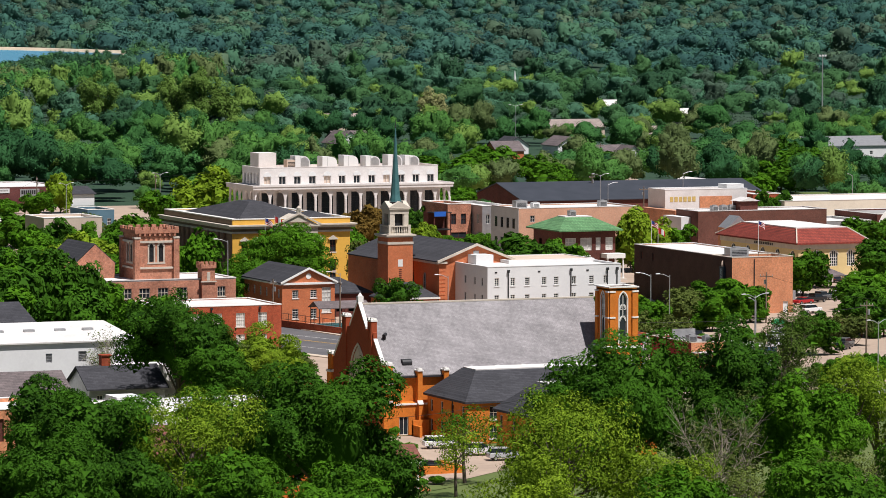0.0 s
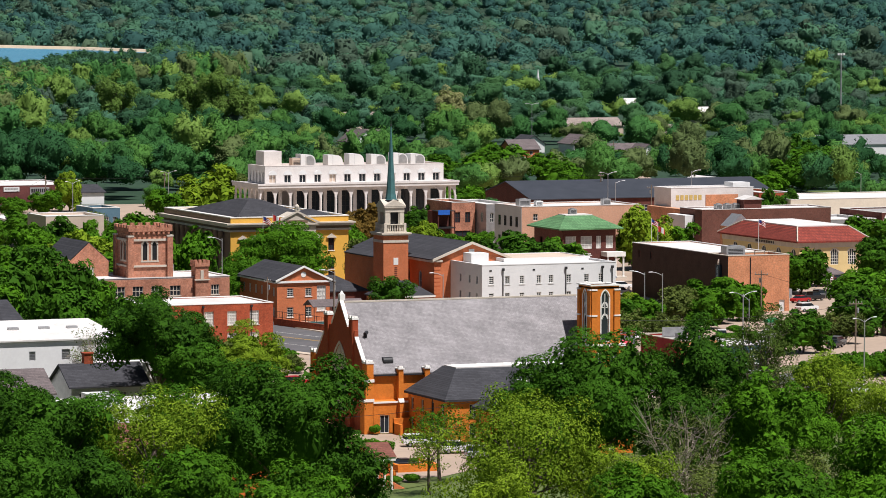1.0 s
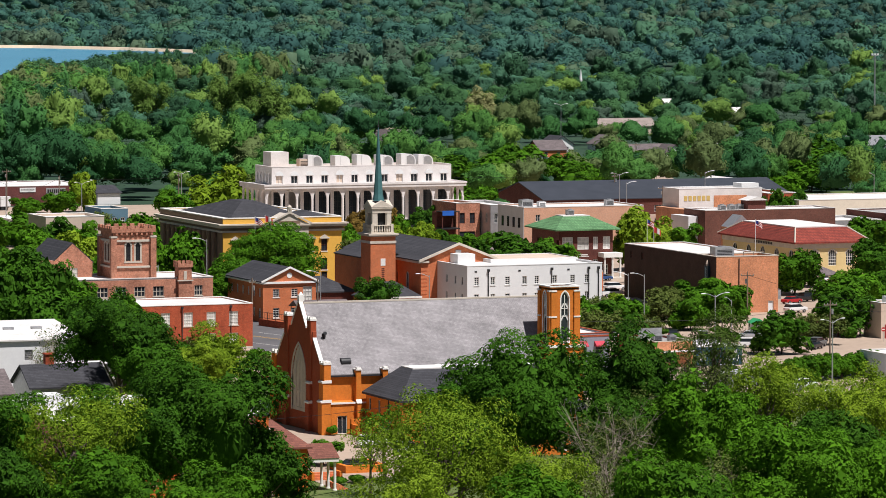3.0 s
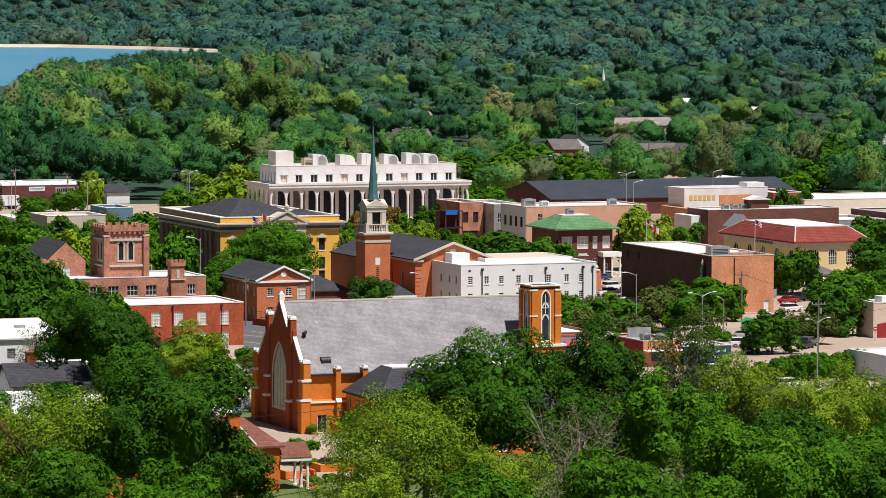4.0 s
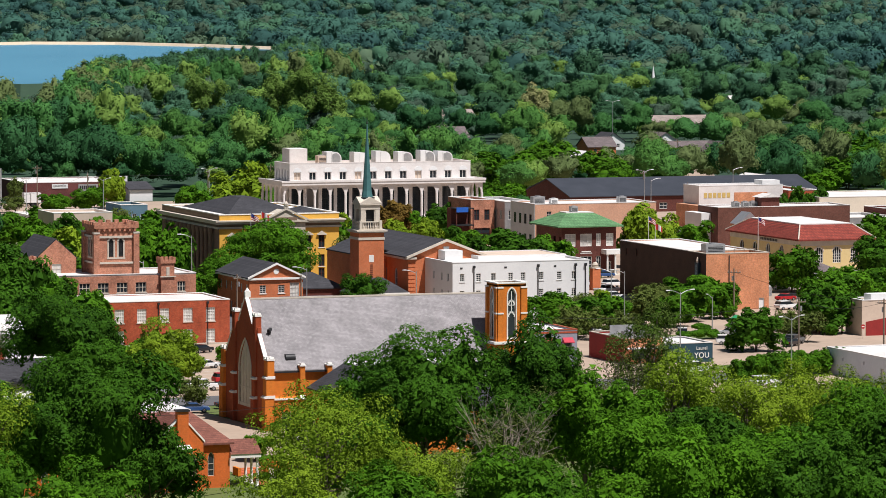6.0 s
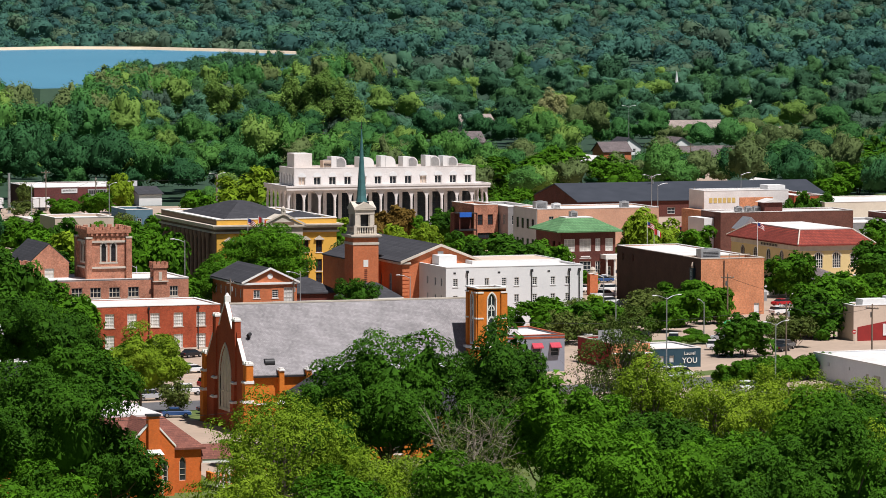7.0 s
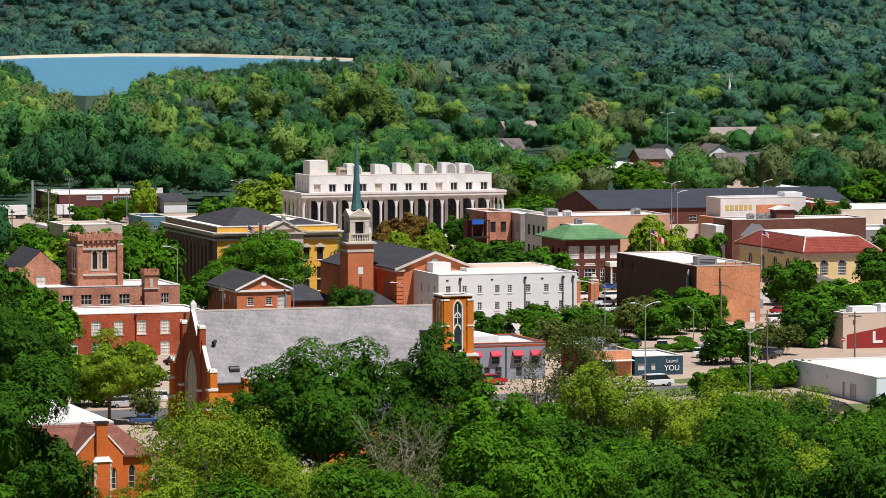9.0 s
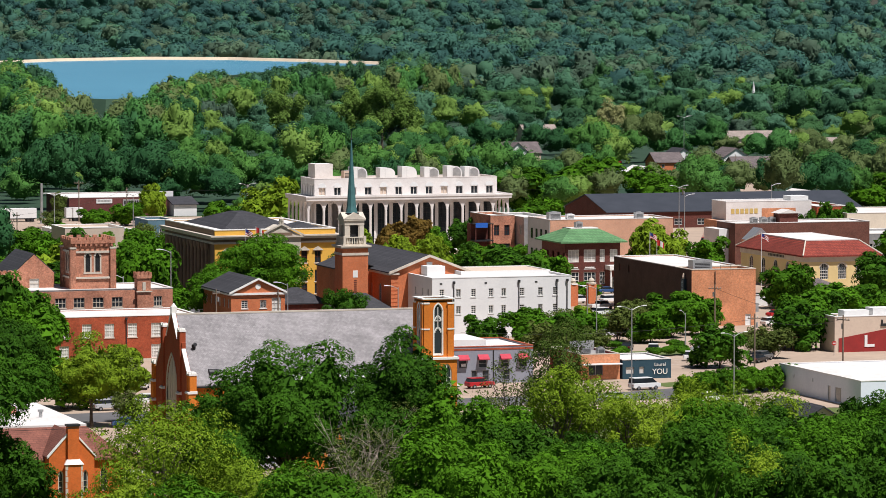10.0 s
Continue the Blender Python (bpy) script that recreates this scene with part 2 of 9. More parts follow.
LEAF_DARK = leaf_material("dark_green_leaves", (0.009, 0.032, 0.005), (0.070, 0.190, 0.012))
LEAF_LIME = leaf_material("young_lime_leaves", (0.046, 0.105, 0.006), (0.275, 0.395, 0.028))
LEAF_OLIVE = leaf_material("olive_leaves", (0.045, 0.075, 0.016), (0.155, 0.195, 0.045))
LEAF_OLIVE_DARK = leaf_material("dark_olive_leaves", (0.030, 0.060, 0.010), (0.095, 0.145, 0.025))
LEAF_RUST = leaf_material("russet_leaves", (0.11, 0.07, 0.016), (0.20, 0.13, 0.03))
# distance haze painted into these five leaf colours: bluer, with lifted darks
LEAF_HAZED = leaf_material("woodland_leaves", (0.0398, 0.1195, 0.1006), (0.0751, 0.1689, 0.1148), cell=0.05, speckle=0.16, relief=0.75)
LEAF_HAZED_DARK = leaf_material("dark_woodland_leaves", (0.0309, 0.0909, 0.0846), (0.0454, 0.1084, 0.0889), cell=0.05, speckle=0.16, relief=0.75)
LEAF_HAZED_MID = leaf_material("green_woodland_leaves", (0.051, 0.1444, 0.0937), (0.0953, 0.1954, 0.1004), cell=0.05, speckle=0.16, relief=0.75)
LEAF_HAZED_LIGHT = leaf_material("light_woodland_leaves", (0.0803, 0.1434, 0.0895), (0.128, 0.1891, 0.1093), cell=0.05, speckle=0.16, relief=0.75)
LEAF_HAZED_OLIVE = leaf_material("olive_woodland_leaves", (0.0524, 0.0969, 0.0696), (0.0854, 0.1293, 0.081), cell=0.05, speckle=0.16, relief=0.75)
# a weaker haze blue is mixed into both of these middle-wood greens
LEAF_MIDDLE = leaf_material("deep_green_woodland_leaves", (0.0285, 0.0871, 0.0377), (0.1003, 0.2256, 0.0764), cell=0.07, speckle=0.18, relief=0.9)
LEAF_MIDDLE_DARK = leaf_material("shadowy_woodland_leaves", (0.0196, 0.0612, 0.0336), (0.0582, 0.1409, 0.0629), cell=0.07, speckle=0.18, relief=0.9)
LEAF_WOOD = leaf_material("near_woodland_leaves", (0.0163, 0.0682, 0.0242), (0.0983, 0.2658, 0.0665), cell=0.10, speckle=0.22, relief=1.3)
LEAF_WOOD_DARK = leaf_material("dark_near_woodland_leaves", (0.0115, 0.0476, 0.0214), (0.056, 0.1681, 0.0556), cell=0.10, speckle=0.22, relief=1.3)
LEAF_WOOD_MID = leaf_material("green_near_woodland_leaves", (0.0245, 0.0872, 0.0242), (0.1396, 0.3256, 0.0638), cell=0.10, speckle=0.22, relief=1.3)
LEAF_WOOD_LIGHT = leaf_material("light_near_woodland_leaves", (0.0719, 0.1436, 0.0295), (0.2516, 0.3962, 0.0858), cell=0.10, speckle=0.22, relief=1.3)
LEAF_WOOD_OLIVE = leaf_material("olive_near_woodland_leaves", (0.078, 0.12, 0.044), (0.16, 0.212, 0.076), cell=0.10, speckle=0.22, relief=1.3)


# ---------------------------------------------------------------- mesh helpers
def part(name, bm, mat, parent=None, label=""):
    """Links a bmesh as one mesh object, under a thing or a part."""
    me = bpy.data.meshes.new(name)
    bm.to_mesh(me); bm.free()
    for m in (mat if isinstance(mat, (list, tuple)) else [mat]):
        me.materials.append(m)
    ob = new(name, me)
    if parent:
        ob.parent = parent
    if label:
        ob["label"] = label
    return ob


def box(bm, x0, x1, y0, y1, z0, z1, mi=0):
    v = [bm.verts.new(c) for c in ((x0, y0, z0), (x1, y0, z0), (x1, y1, z0), (x0, y1, z0), (x0, y0, z1), (x1, y0, z1), (x1, y1, z1), (x0, y1, z1))]
    for f in ((3, 2, 1, 0), (4, 5, 6, 7), (0, 1, 5, 4), (1, 2, 6, 5), (2, 3, 7, 6), (3, 0, 4, 7)):
        bm.faces.new([v[i] for i in f]).material_index = mi
    return bm


def boxes(*rows):
    bm = bmesh.new()
    for r in rows:
        box(bm, *r)
    return bm


def poly(bm, pts, mi=0):
    f = bm.faces.new([bm.verts.new(p) for p in pts]); f.material_index = mi
    return f


def prism(bm, pts, vec, mi=0):
    """A flat outline pushed along vec into a solid."""
    vec = Vector(vec)
    a = [bm.verts.new(p) for p in pts]; b = [bm.verts.new(Vector(p) + vec) for p in pts]
    bm.faces.new(a).material_index = mi; bm.faces.new(b[::-1]).material_index = mi
    for i in range(len(a)):
        j = (i + 1) % len(a)
        bm.faces.new((a[j], a[i], b[i], b[j])).material_index = mi
    bmesh.ops.recalc_face_normals(bm, faces=bm.faces[:])
    return bm


def lathe(bm, x, y, rings, n=12, turn=0.0):
    """Rings of (z, radius) joined into a round or many-sided body."""
    last = None
    for z, r in rings:
        ring = [bm.verts.new((x + r * math.cos(turn + 2 * math.pi * i / n), y + r * math.sin(turn + 2 * math.pi * i / n), z)) for i in range(n)]
        if last:
            for i in range(n):
                bm.faces.new((last[i], last[(i + 1) % n], ring[(i + 1) % n], ring[i]))
        last = ring
    bm.faces.new(last)
    return bm


def rod(bm, a, b, r0, r1=None, n=6):
    a, b = Vector(a), Vector(b); r1 = r0 if r1 is None else r1
    q = (b - a).to_track_quat("Z", "Y")
    rings = [[bm.verts.new(p + q @ Vector((r * math.cos(2 * math.pi * i / n), r * math.sin(2 * math.pi * i / n), 0))) for i in range(n)] for p, r in ((a, r0), (b, r1))]
    for i in range(n):
        bm.faces.new((rings[0][i], rings[0][(i + 1) % n], rings[1][(i + 1) % n], rings[1][i]))
    bm.faces.new(rings[0][::-1]); bm.faces.new(rings[1])
    return bm


def thing(name, label, category, group="", kind="", at=(0, 0, 0)):
    e = new(name)
    e.location = at
    e.empty_display_size = 0.5
    return tagged(e, label, category, group, kind)


# ---------------------------------------------------------------- land
LAKE_Z = 17.5
SHED_AT, GARAGE_AT = (533, 830), (361, 765)


def shore_rise(x, y):
    """The land lifts gently behind the lake."""
    k = max(0.0, min(1.0, (y - 1800) / 400.0))
    d = (y + 590) * 0.934 + (x + 200) * 0.358
    j = max(0.0, min(1.0, (d - 3900) / 900.0))
    return 9.0 * k * k * (3 - 2 * k) + 30.0 * j * j * (3 - 2 * j)


LAKE = [(283, 1225), (305, 1235), (350, 1400), (420, 1600), (545, 1800), (600, 1850), (640, 1950), (622, 2060), (590, 2150), (540, 2180), (470, 2135), (405, 2045), (250, 1930), (60, 1850), (-20, 1815), (150, 1800), (372, 1815), (322, 1497), (270, 1260)]


def in_lake(x, y, grow=0.0):
    cx, cy = 430, 1750
    k = 1.0 / (1.0 + grow / 450.0)
    x, y = cx + (x - cx) * k, cy + (y - cy) * k
    inside = False
    for (x0, y0), (x1, y1) in zip(LAKE, LAKE[1:] + LAKE[:1]):
        if (y0 > y) != (y1 > y) and x < (x1 - x0) * (y - y0) / (y1 - y0) + x0:
            inside = not inside
    return inside


bm = bmesh.new()
xs = [-4000, -1500, -600] + list(range(-300, 1700, 100)) + [1900, 2400, 3200, 4500]
ys = [-1500, -900, -500, -300] + list(range(-200, 1200, 200)) + list(range(1200, 3000, 100)) + [3300, 3800, 4500, 6500]
grid = [[bm.verts.new((x, y, shore_rise(x, y) - 0.05)) for x in xs] for y in ys]
for j in range(len(ys) - 1):
    for i in range(len(xs) - 1):
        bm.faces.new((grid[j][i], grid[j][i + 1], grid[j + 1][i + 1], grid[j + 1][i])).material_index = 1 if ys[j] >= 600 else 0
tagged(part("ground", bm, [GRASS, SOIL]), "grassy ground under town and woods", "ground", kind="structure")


def outline_patch(name, pts, z, mat, label, category, lift=0.0):
    bm = bmesh.new()
    poly(bm, [(x, y, z + lift) for x, y in pts])
    bmesh.ops.recalc_face_normals(bm, faces=bm.faces[:])
    if bm.faces[0].normal.z < 0:
        bmesh.ops.reverse_faces(bm, faces=bm.faces[:])
    return tagged(part(name, bm, mat), label, category, kind="structure")


# ---------------------------------------------------------------- foliage by numbers
def dome_lobes(rng, count, size=(0.26, 0.42), reach=(0.50, 0.80), low=-0.55):
    """Lobes of a crown of unit radius round the origin: one heart and many boughs over its upper part; centres and radii."""
    cs, rs = [np.zeros(3)], [0.56]
    for i in range(count):
        u = rng.normal(size=3); u /= np.linalg.norm(u)
        if u[2] < low:
            u[2] = -u[2] * 0.5; u /= np.linalg.norm(u)
        cs.append(u * rng.uniform(*reach)); rs.append(rng.uniform(*size))
    return np.array(cs), np.array(rs)


def sub_lobes(rng, cs, rs, each, size=(0.34, 0.56)):
    """Breaks each bough into smaller clumps, more of them on its upper side."""
    oc, orr = [], []
    for c, r in zip(cs, rs):
        for _ in range(each):
            u = rng.normal(size=3); u[2] += 0.3; u /= np.linalg.norm(u)
            oc.append(c + u * r * rng.uniform(0.55, 0.95)); orr.append(r * rng.uniform(*size))
    return np.array(oc), np.array(orr)


def skin(rng, cs, rs, n, fuzz=0.07, inner=0.18, squash=1.0, under=1.0):
    """Points on the outer skin of a heap of lobes, with the way they face; a share of them lies deeper inside. under: how many are kept on the undersides."""
    flat = np.array((1, 1, squash))
    pts, dirs, have = [], [], 0
    w = rs ** 2 / (rs ** 2).sum()
    for _ in range(12):
        m = int(n * 1.6)
        k = rng.choice(len(rs), m, p=w)
        d = rng.normal(size=(m, 3)); d[:, 2] += 0.35
        d /= np.linalg.norm(d, axis=1, keepdims=True)
        f = 1.0 + fuzz * rng.normal(size=(m, 1))
        deep = rng.random((m, 1)) < inner
        f = np.where(deep, rng.uniform(0.45, 0.9, (m, 1)), f)
        p = cs[k] + d * rs[k][:, None] * f * flat
        free = np.ones(m, bool)
        for c, r in zip(cs, rs):
            free &= (((p - c) / flat) ** 2).sum(1) > (r * 0.86) ** 2
        free |= deep[:, 0] & (rng.random(m) < 0.5)
        free &= (d[:, 2] > -0.05) | (rng.random(m) < under)
        free &= p[:, 2] > -0.95
        pts.append(p[free]); dirs.append(d[free]); have += int(free.sum())
        if have >= n:
            break
    return np.concatenate(pts)[:n], np.concatenate(dirs)[:n]


def sprig_faces(rng, p, d, size, jitter=0.42, lift=0.25):
    """One triangle for each point, which faces outwards and up, with some disorder."""
    n = len(p)
    out = p / (np.linalg.norm(p, axis=1, keepdims=True) + 1e-6)
    nrm = d * 0.75 + out * 0.35 + np.array((0, 0, lift)) + rng.normal(size=(n, 3)) * jitter
    nrm /= np.linalg.norm(nrm, axis=1, keepdims=True)
    t = np.cross(nrm, rng.normal(size=(n, 3))); t /= np.linalg.norm(t, axis=1, keepdims=True) + 1e-9
    b = np.cross(nrm, t)
    s = size * (0.55 + 0.9 * rng.random((n, 1)))
    a = 0.5 + 0.5 * rng.random((n, 1))
    return t * s, b * s, a


def sprigs_at(p, t, b, a):
    v = np.stack([p - t, p + t * a - b * 0.7, p + t * 0.3 + b], 1).reshape(-1, 3)
    return v, np.arange(len(v)).reshape(-1, 3)


ICO_V = np.array([(0, 0, 1), (0.894, 0, 0.447), (0.276, 0.851, 0.447), (-0.724, 0.526, 0.447), (-0.724, -0.526, 0.447), (0.276, -0.851, 0.447),
                  (0.724, 0.526, -0.447), (-0.276, 0.851, -0.447), (-0.894, 0, -0.447), (-0.276, -0.851, -0.447), (0.724, -0.526, -0.447), (0, 0, -1)])
ICO_F = np.array([(0, 1, 2), (0, 2, 3), (0, 3, 4), (0, 4, 5), (0, 5, 1), (1, 6, 2), (2, 7, 3), (3, 8, 4), (4, 9, 5), (5, 10, 1),
                  (2, 6, 7), (3, 7, 8), (4, 8, 9), (5, 9, 10), (1, 10, 6), (6, 11, 7), (7, 11, 8), (8, 11, 9), (9, 11, 10), (10, 11, 6)])


def finer(v, f):
    """Splits every triangle of a ball into four."""
    keys, out, vs = {}, [], list(map(tuple, v))
    def half(i, j):
        k = (min(i, j), max(i, j))
        if k not in keys:
            m = (np.array(vs[i]) + np.array(vs[j])) / 2
            keys[k] = len(vs); vs.append(tuple(m / np.linalg.norm(m)))
        return keys[k]
    for i, j, k in f:
        a, b, c = half(i, j), half(j, k), half(k, i)
        out += [(i, a, c), (a, j, b), (c, b, k), (a, b, c)]
    return np.array(vs), np.array(out)


BALLS = [(ICO_V / np.linalg.norm(ICO_V, axis=1, keepdims=True), ICO_F)]
for _ in range(3):
    BALLS.append(finer(*BALLS[-1]))


def array_mesh(name, sprigs, bodies=None, smooth=None):
    verts, faces = sprigs
    if bodies is not None:
        faces = np.concatenate([faces, bodies[1] + len(verts)]); verts = np.concatenate([verts, bodies[0]])
    me = bpy.data.meshes.new(name)
    me.vertices.add(len(verts)); me.vertices.foreach_set("co", verts.astype(np.float32).ravel())
    me.loops.add(faces.size); me.loops.foreach_set("vertex_index", faces.astype(np.int32).ravel())
    me.polygons.add(len(faces)); me.polygons.foreach_set("loop_start", (np.arange(len(faces)) * 3).astype(np.int32))
    if smooth is not None:
        me.polygons.foreach_set("use_smooth", smooth)
    me.update(calc_edges=True)
    return me


def lobed_body(rng, cs, rs, level, rough=0.05):
    """The outer hull of a heap of lobes as one uneven closed body round the origin."""
    u, f = BALLS[level]
    b = u @ cs.T
    disc = b * b - ((cs ** 2).sum(1) - rs ** 2)[None]
    reach = np.where(disc > 0, b + np.sqrt(np.maximum(disc, 0)), 0.45).max(1)
    reach *= 1 + rng.normal(size=len(u)) * rough
    return u * reach[:, None], f


def crown_shape(seed, lobes, level, n, leaf, size=(0.26, 0.42), reach=(0.50, 0.80), fuzz=0.05, core=0.83):
    """One woodland crown of unit radius and half height: sprig points with their two edges, and the body under them."""
    rng = np.random.default_rng(seed)
    cs, rs = dome_lobes(rng, lobes, size, reach)
    p, d = skin(rng, cs, rs, n, fuzz, 0.0)
    t, b, a = sprig_faces(rng, p, d, leaf, 0.26)
    hv, hf = lobed_body(rng, cs, rs * core, level, 0.03)
    return p, t, b, a, hv, hf


def in_view(x, y, margin=90):
    """Whether a place on the ground is ever seen from the flight line, roughly."""
    for t, cx, cy, _, _, _, yaw in (PATH[0], PATH[7], PATH[-1]):
        a = radians(yaw)
        dx, dy = x - cx, y - cy
        ahead, right = -math.sin(a) * dx + math.cos(a) * dy, math.cos(a) * dx + math.sin(a) * dy
        if ahead > 50 and abs(right / ahead * 7503) < 784 + margin:
            return True
    return False


def cap(x, y):
    """How high trees may grow: low gardens and streets lie open before the houses in the woods."""
    best = 99.0
    for hx, hy, w in COTTAGES:
        along, aside = (hx - x) * 0.36 + (hy - y) * 0.933, (x - hx) * 0.933 - (y - hy) * 0.36
        if -9 < along < 150 and abs(aside) < w + 8 - 0.02 * along:
            best = min(best, 0.6 + 0.040 * max(0.0, along))
    return best


def woodland(name, y0, y1, gap_x, gap_y, shapes, keep, mats, weights, label, seed, height, radius, tall=0.25):
    """Many trees as one mesh: tall broad crowns stand clear over lower ones; each tree takes one of the leaf materials."""
    rng = np.random.default_rng(seed)
    vs, fs, kinds, soft, base_i = [], [], [], [], 0
    y = y0
    while y < y1:
        x = -300.0
        while x < 2600:
            px, py = x + rng.uniform(-0.5, 0.5) * gap_x, y + rng.uniform(-0.5, 0.5) * gap_y
            x += gap_x
            d = (py + 590) * 0.934 + (px + 200) * 0.358
            if not (in_view(px, py) and d < 4850 and keep(px, py)):
                continue
            wave = math.sin(px * 0.021 + 1.3 * math.sin(py * 0.013)) + math.sin(py * 0.019 + px * 0.009)
            h = rng.uniform(*height) + 1.7 * wave
            r = rng.uniform(*radius)
            if rng.random() < tall:
                h *= rng.uniform(1.2, 1.6); r *= rng.uniform(1.0, 1.25)
            h = min(h, cap(px, py) if rng.random() > 0.10 else 99.0)
            if h < 2.2:
                continue
            r = min(r, h * 0.62)
            hr = max(h * rng.uniform(0.38, 0.46), r * 0.85)
            drift = 0.3 * math.sin(px * 0.033 + 2 * math.sin(py * 0.02)) + 0.38 * math.sin(py * 0.011 - px * 0.017)
            kind = int(np.searchsorted(np.cumsum(weights), min(0.999, max(0.0, 0.5 + (rng.random() - 0.5) * 1.1 + 0.5 * drift))))
            p, t, b, k, hv, hf = shapes[rng.integers(len(shapes))]
            a = rng.uniform(0, 6.283)
            turn = np.array(((math.cos(a), math.sin(a), 0), (-math.sin(a), math.cos(a), 0), (0, 0, 1)))
            lean = rng.normal(size=2) * 0.06
            wide = np.array((r * rng.uniform(0.9, 1.1), r, hr))
            foot = np.array((px, py, shore_rise(px, py) + h - hr))
            even = (r + hr) / 2
            def placed(q):
                q = q @ turn
                q[:, :2] += lean * q[:, 2:]
                return q * wide + foot
            v, f = sprigs_at(placed(p), (t @ turn) * even, (b @ turn) * even, k)
            w = placed(hv)
            vs += [v, w]; fs += [f + base_i, hf + base_i + len(v)]; base_i += len(v) + len(w)
            kinds.append(np.full(len(f) + len(hf), kind)); soft += [np.zeros(len(f), bool), np.ones(len(hf), bool)]
        y += gap_y
    me = array_mesh(name, (np.concatenate(vs), np.concatenate(fs)), smooth=np.concatenate(soft))
    for m in mats:
        me.materials.append(m)
    me.polygons.foreach_set("material_index", np.concatenate(kinds).astype(np.int32))
    return tagged(new(name, me), label, "woodland", kind="stuff")


outline_patch("water", LAKE, LAKE_Z, WATER, "calm blue lake behind the woods", "water")
bm = bmesh.new()
rings = []
for grow, z in ((-0.004, -0.4), (0.006, 1.6), (0.016, 1.8), (0.075, -LAKE_Z)):
    rings.append([bm.verts.new((430 + (x - 430) * (1 + grow), 1750 + (y - 1750) * (1 + grow), LAKE_Z + (z if y > 1780 or z < 0 else 0.1))) for x, y in LAKE])
for a, b in zip(rings, rings[1:]):
    for i in range(len(a)):
        j = (i + 1) % len(a)
        bm.faces.new((a[i], a[j], b[j], b[i])).material_index = 0 if min(a[i].co.y, a[j].co.y) > 1780 and max(a[i].co.y, a[j].co.y) > 1925 else 1
bmesh.ops.recalc_face_normals(bm, faces=bm.faces[:])
tagged(part("lake_bank", bm, [SAND, SOIL]), "pale sandy bank round the lake", "shore", kind="structure")


def wood_near(x, y):
    return not in_lake(x, y, 25) and not town_clearing(x, y)


def town_clearing(x, y):
    if y < 330:
        return True
    if y < (470 if x < 215 else 446) and x > 60:
        return True
    for x0, x1, y0, y1 in CLEARINGS:
        if x0 < x < x1 and y0 < y < y1:
            return True
    return False


CLEARINGS = [(130, 215, 330, 480), (222, 345, 330, 552), (60, 166, 400, 644)]
# houses in the woods: place, and half the width of the open ground before them
COTTAGES = [(452, 1131, 9), (370, 928, 8), (378, 940, 7), (404, 853, 9), (425, 893, 9), (443, 886, 12), (417, 797, 12), (523, 1054, 9), (652, 1276, 6), (633, 1158, 8), (522, 971, 6), (SHED_AT[0], SHED_AT[1], 9), (GARAGE_AT[0], GARAGE_AT[1], 7), (196, 480, 9)]
WOODS = [LEAF_WOOD_DARK, LEAF_WOOD, LEAF_WOOD_MID, LEAF_WOOD_LIGHT, LEAF_WOOD_OLIVE]
WOODS_MIDDLE = [LEAF_MIDDLE_DARK, LEAF_MIDDLE, LEAF_HAZED_MID, LEAF_WOOD_LIGHT, LEAF_HAZED_OLIVE]
WOODS_FAR = [LEAF_HAZED_DARK, LEAF_HAZED, LEAF_HAZED_MID, LEAF_HAZED_LIGHT, LEAF_HAZED_OLIVE]


def by_lake(x, y):
    """Trees keep off the water."""
    return not in_lake(x, y, 25)


def near_line(x, y, lines, reach=13):
    """Whether a place lies beside one of the lines."""
    for x0, y0, x1, y1 in lines:
        k = max(0.0, min(1.0, ((x - x0) * (x1 - x0) + (y - y0) * (y1 - y0)) / ((x1 - x0) ** 2 + (y1 - y0) ** 2)))
        if math.hypot(x - x0 - k * (x1 - x0), y - y0 - k * (y1 - y0)) < reach:
            return True
    return False


# old tall trees between the town and the water
BELT = [(100, 800, 150, 850), (150, 850, 195, 905), (195, 905, 215, 890), (215, 890, 265, 1060), (265, 1060, 318, 1222), (318, 1222, 376, 1365), (376, 1365, 440, 1420), (440, 1420, 500, 1475), (500, 1475, 560, 1600), (190, 915, 230, 1104), (230, 1104, 280, 1390), (280, 1390, 320, 1640)]
SHORE = [(428, 1590, 552, 1795), (552, 1795, 612, 1850), (612, 1850, 655, 1955), (262, 1262, 312, 1500), (312, 1500, 338, 1690)]
ROUND = [crown_shape(10 + i, 26 + 3 * i, 2, 1250, 0.045, (0.17, 0.30)) for i in range(6)]
LOOSE = [crown_shape(30 + i, 34, 2, 1150, 0.045, (0.14, 0.24), (0.5, 0.95), 0.10) for i in range(3)]
MIDDLE = [crown_shape(50 + i, 18 + 2 * i, 2, 460, 0.060, (0.22, 0.36), core=0.76) for i in range(5)]
FAR = [crown_shape(70 + i, 12 + i, 1, 150, 0.10, (0.26, 0.42), core=0.76) for i in range(5)]
woodland("woods_behind_town", 330, 1000, 13.0, 30.0, ROUND + LOOSE, wood_near, WOODS, (0.22, 0.26, 0.26, 0.19, 0.07), "dense mixed green woods behind the town", 3, (8, 13), (5.2, 7.4), 0.36)
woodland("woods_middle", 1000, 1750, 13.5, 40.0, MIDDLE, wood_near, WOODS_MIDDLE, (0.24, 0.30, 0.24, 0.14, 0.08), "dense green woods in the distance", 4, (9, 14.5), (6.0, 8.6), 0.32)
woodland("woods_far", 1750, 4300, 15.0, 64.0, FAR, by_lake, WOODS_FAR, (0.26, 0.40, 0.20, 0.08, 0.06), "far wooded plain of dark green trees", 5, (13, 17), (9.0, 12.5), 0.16)
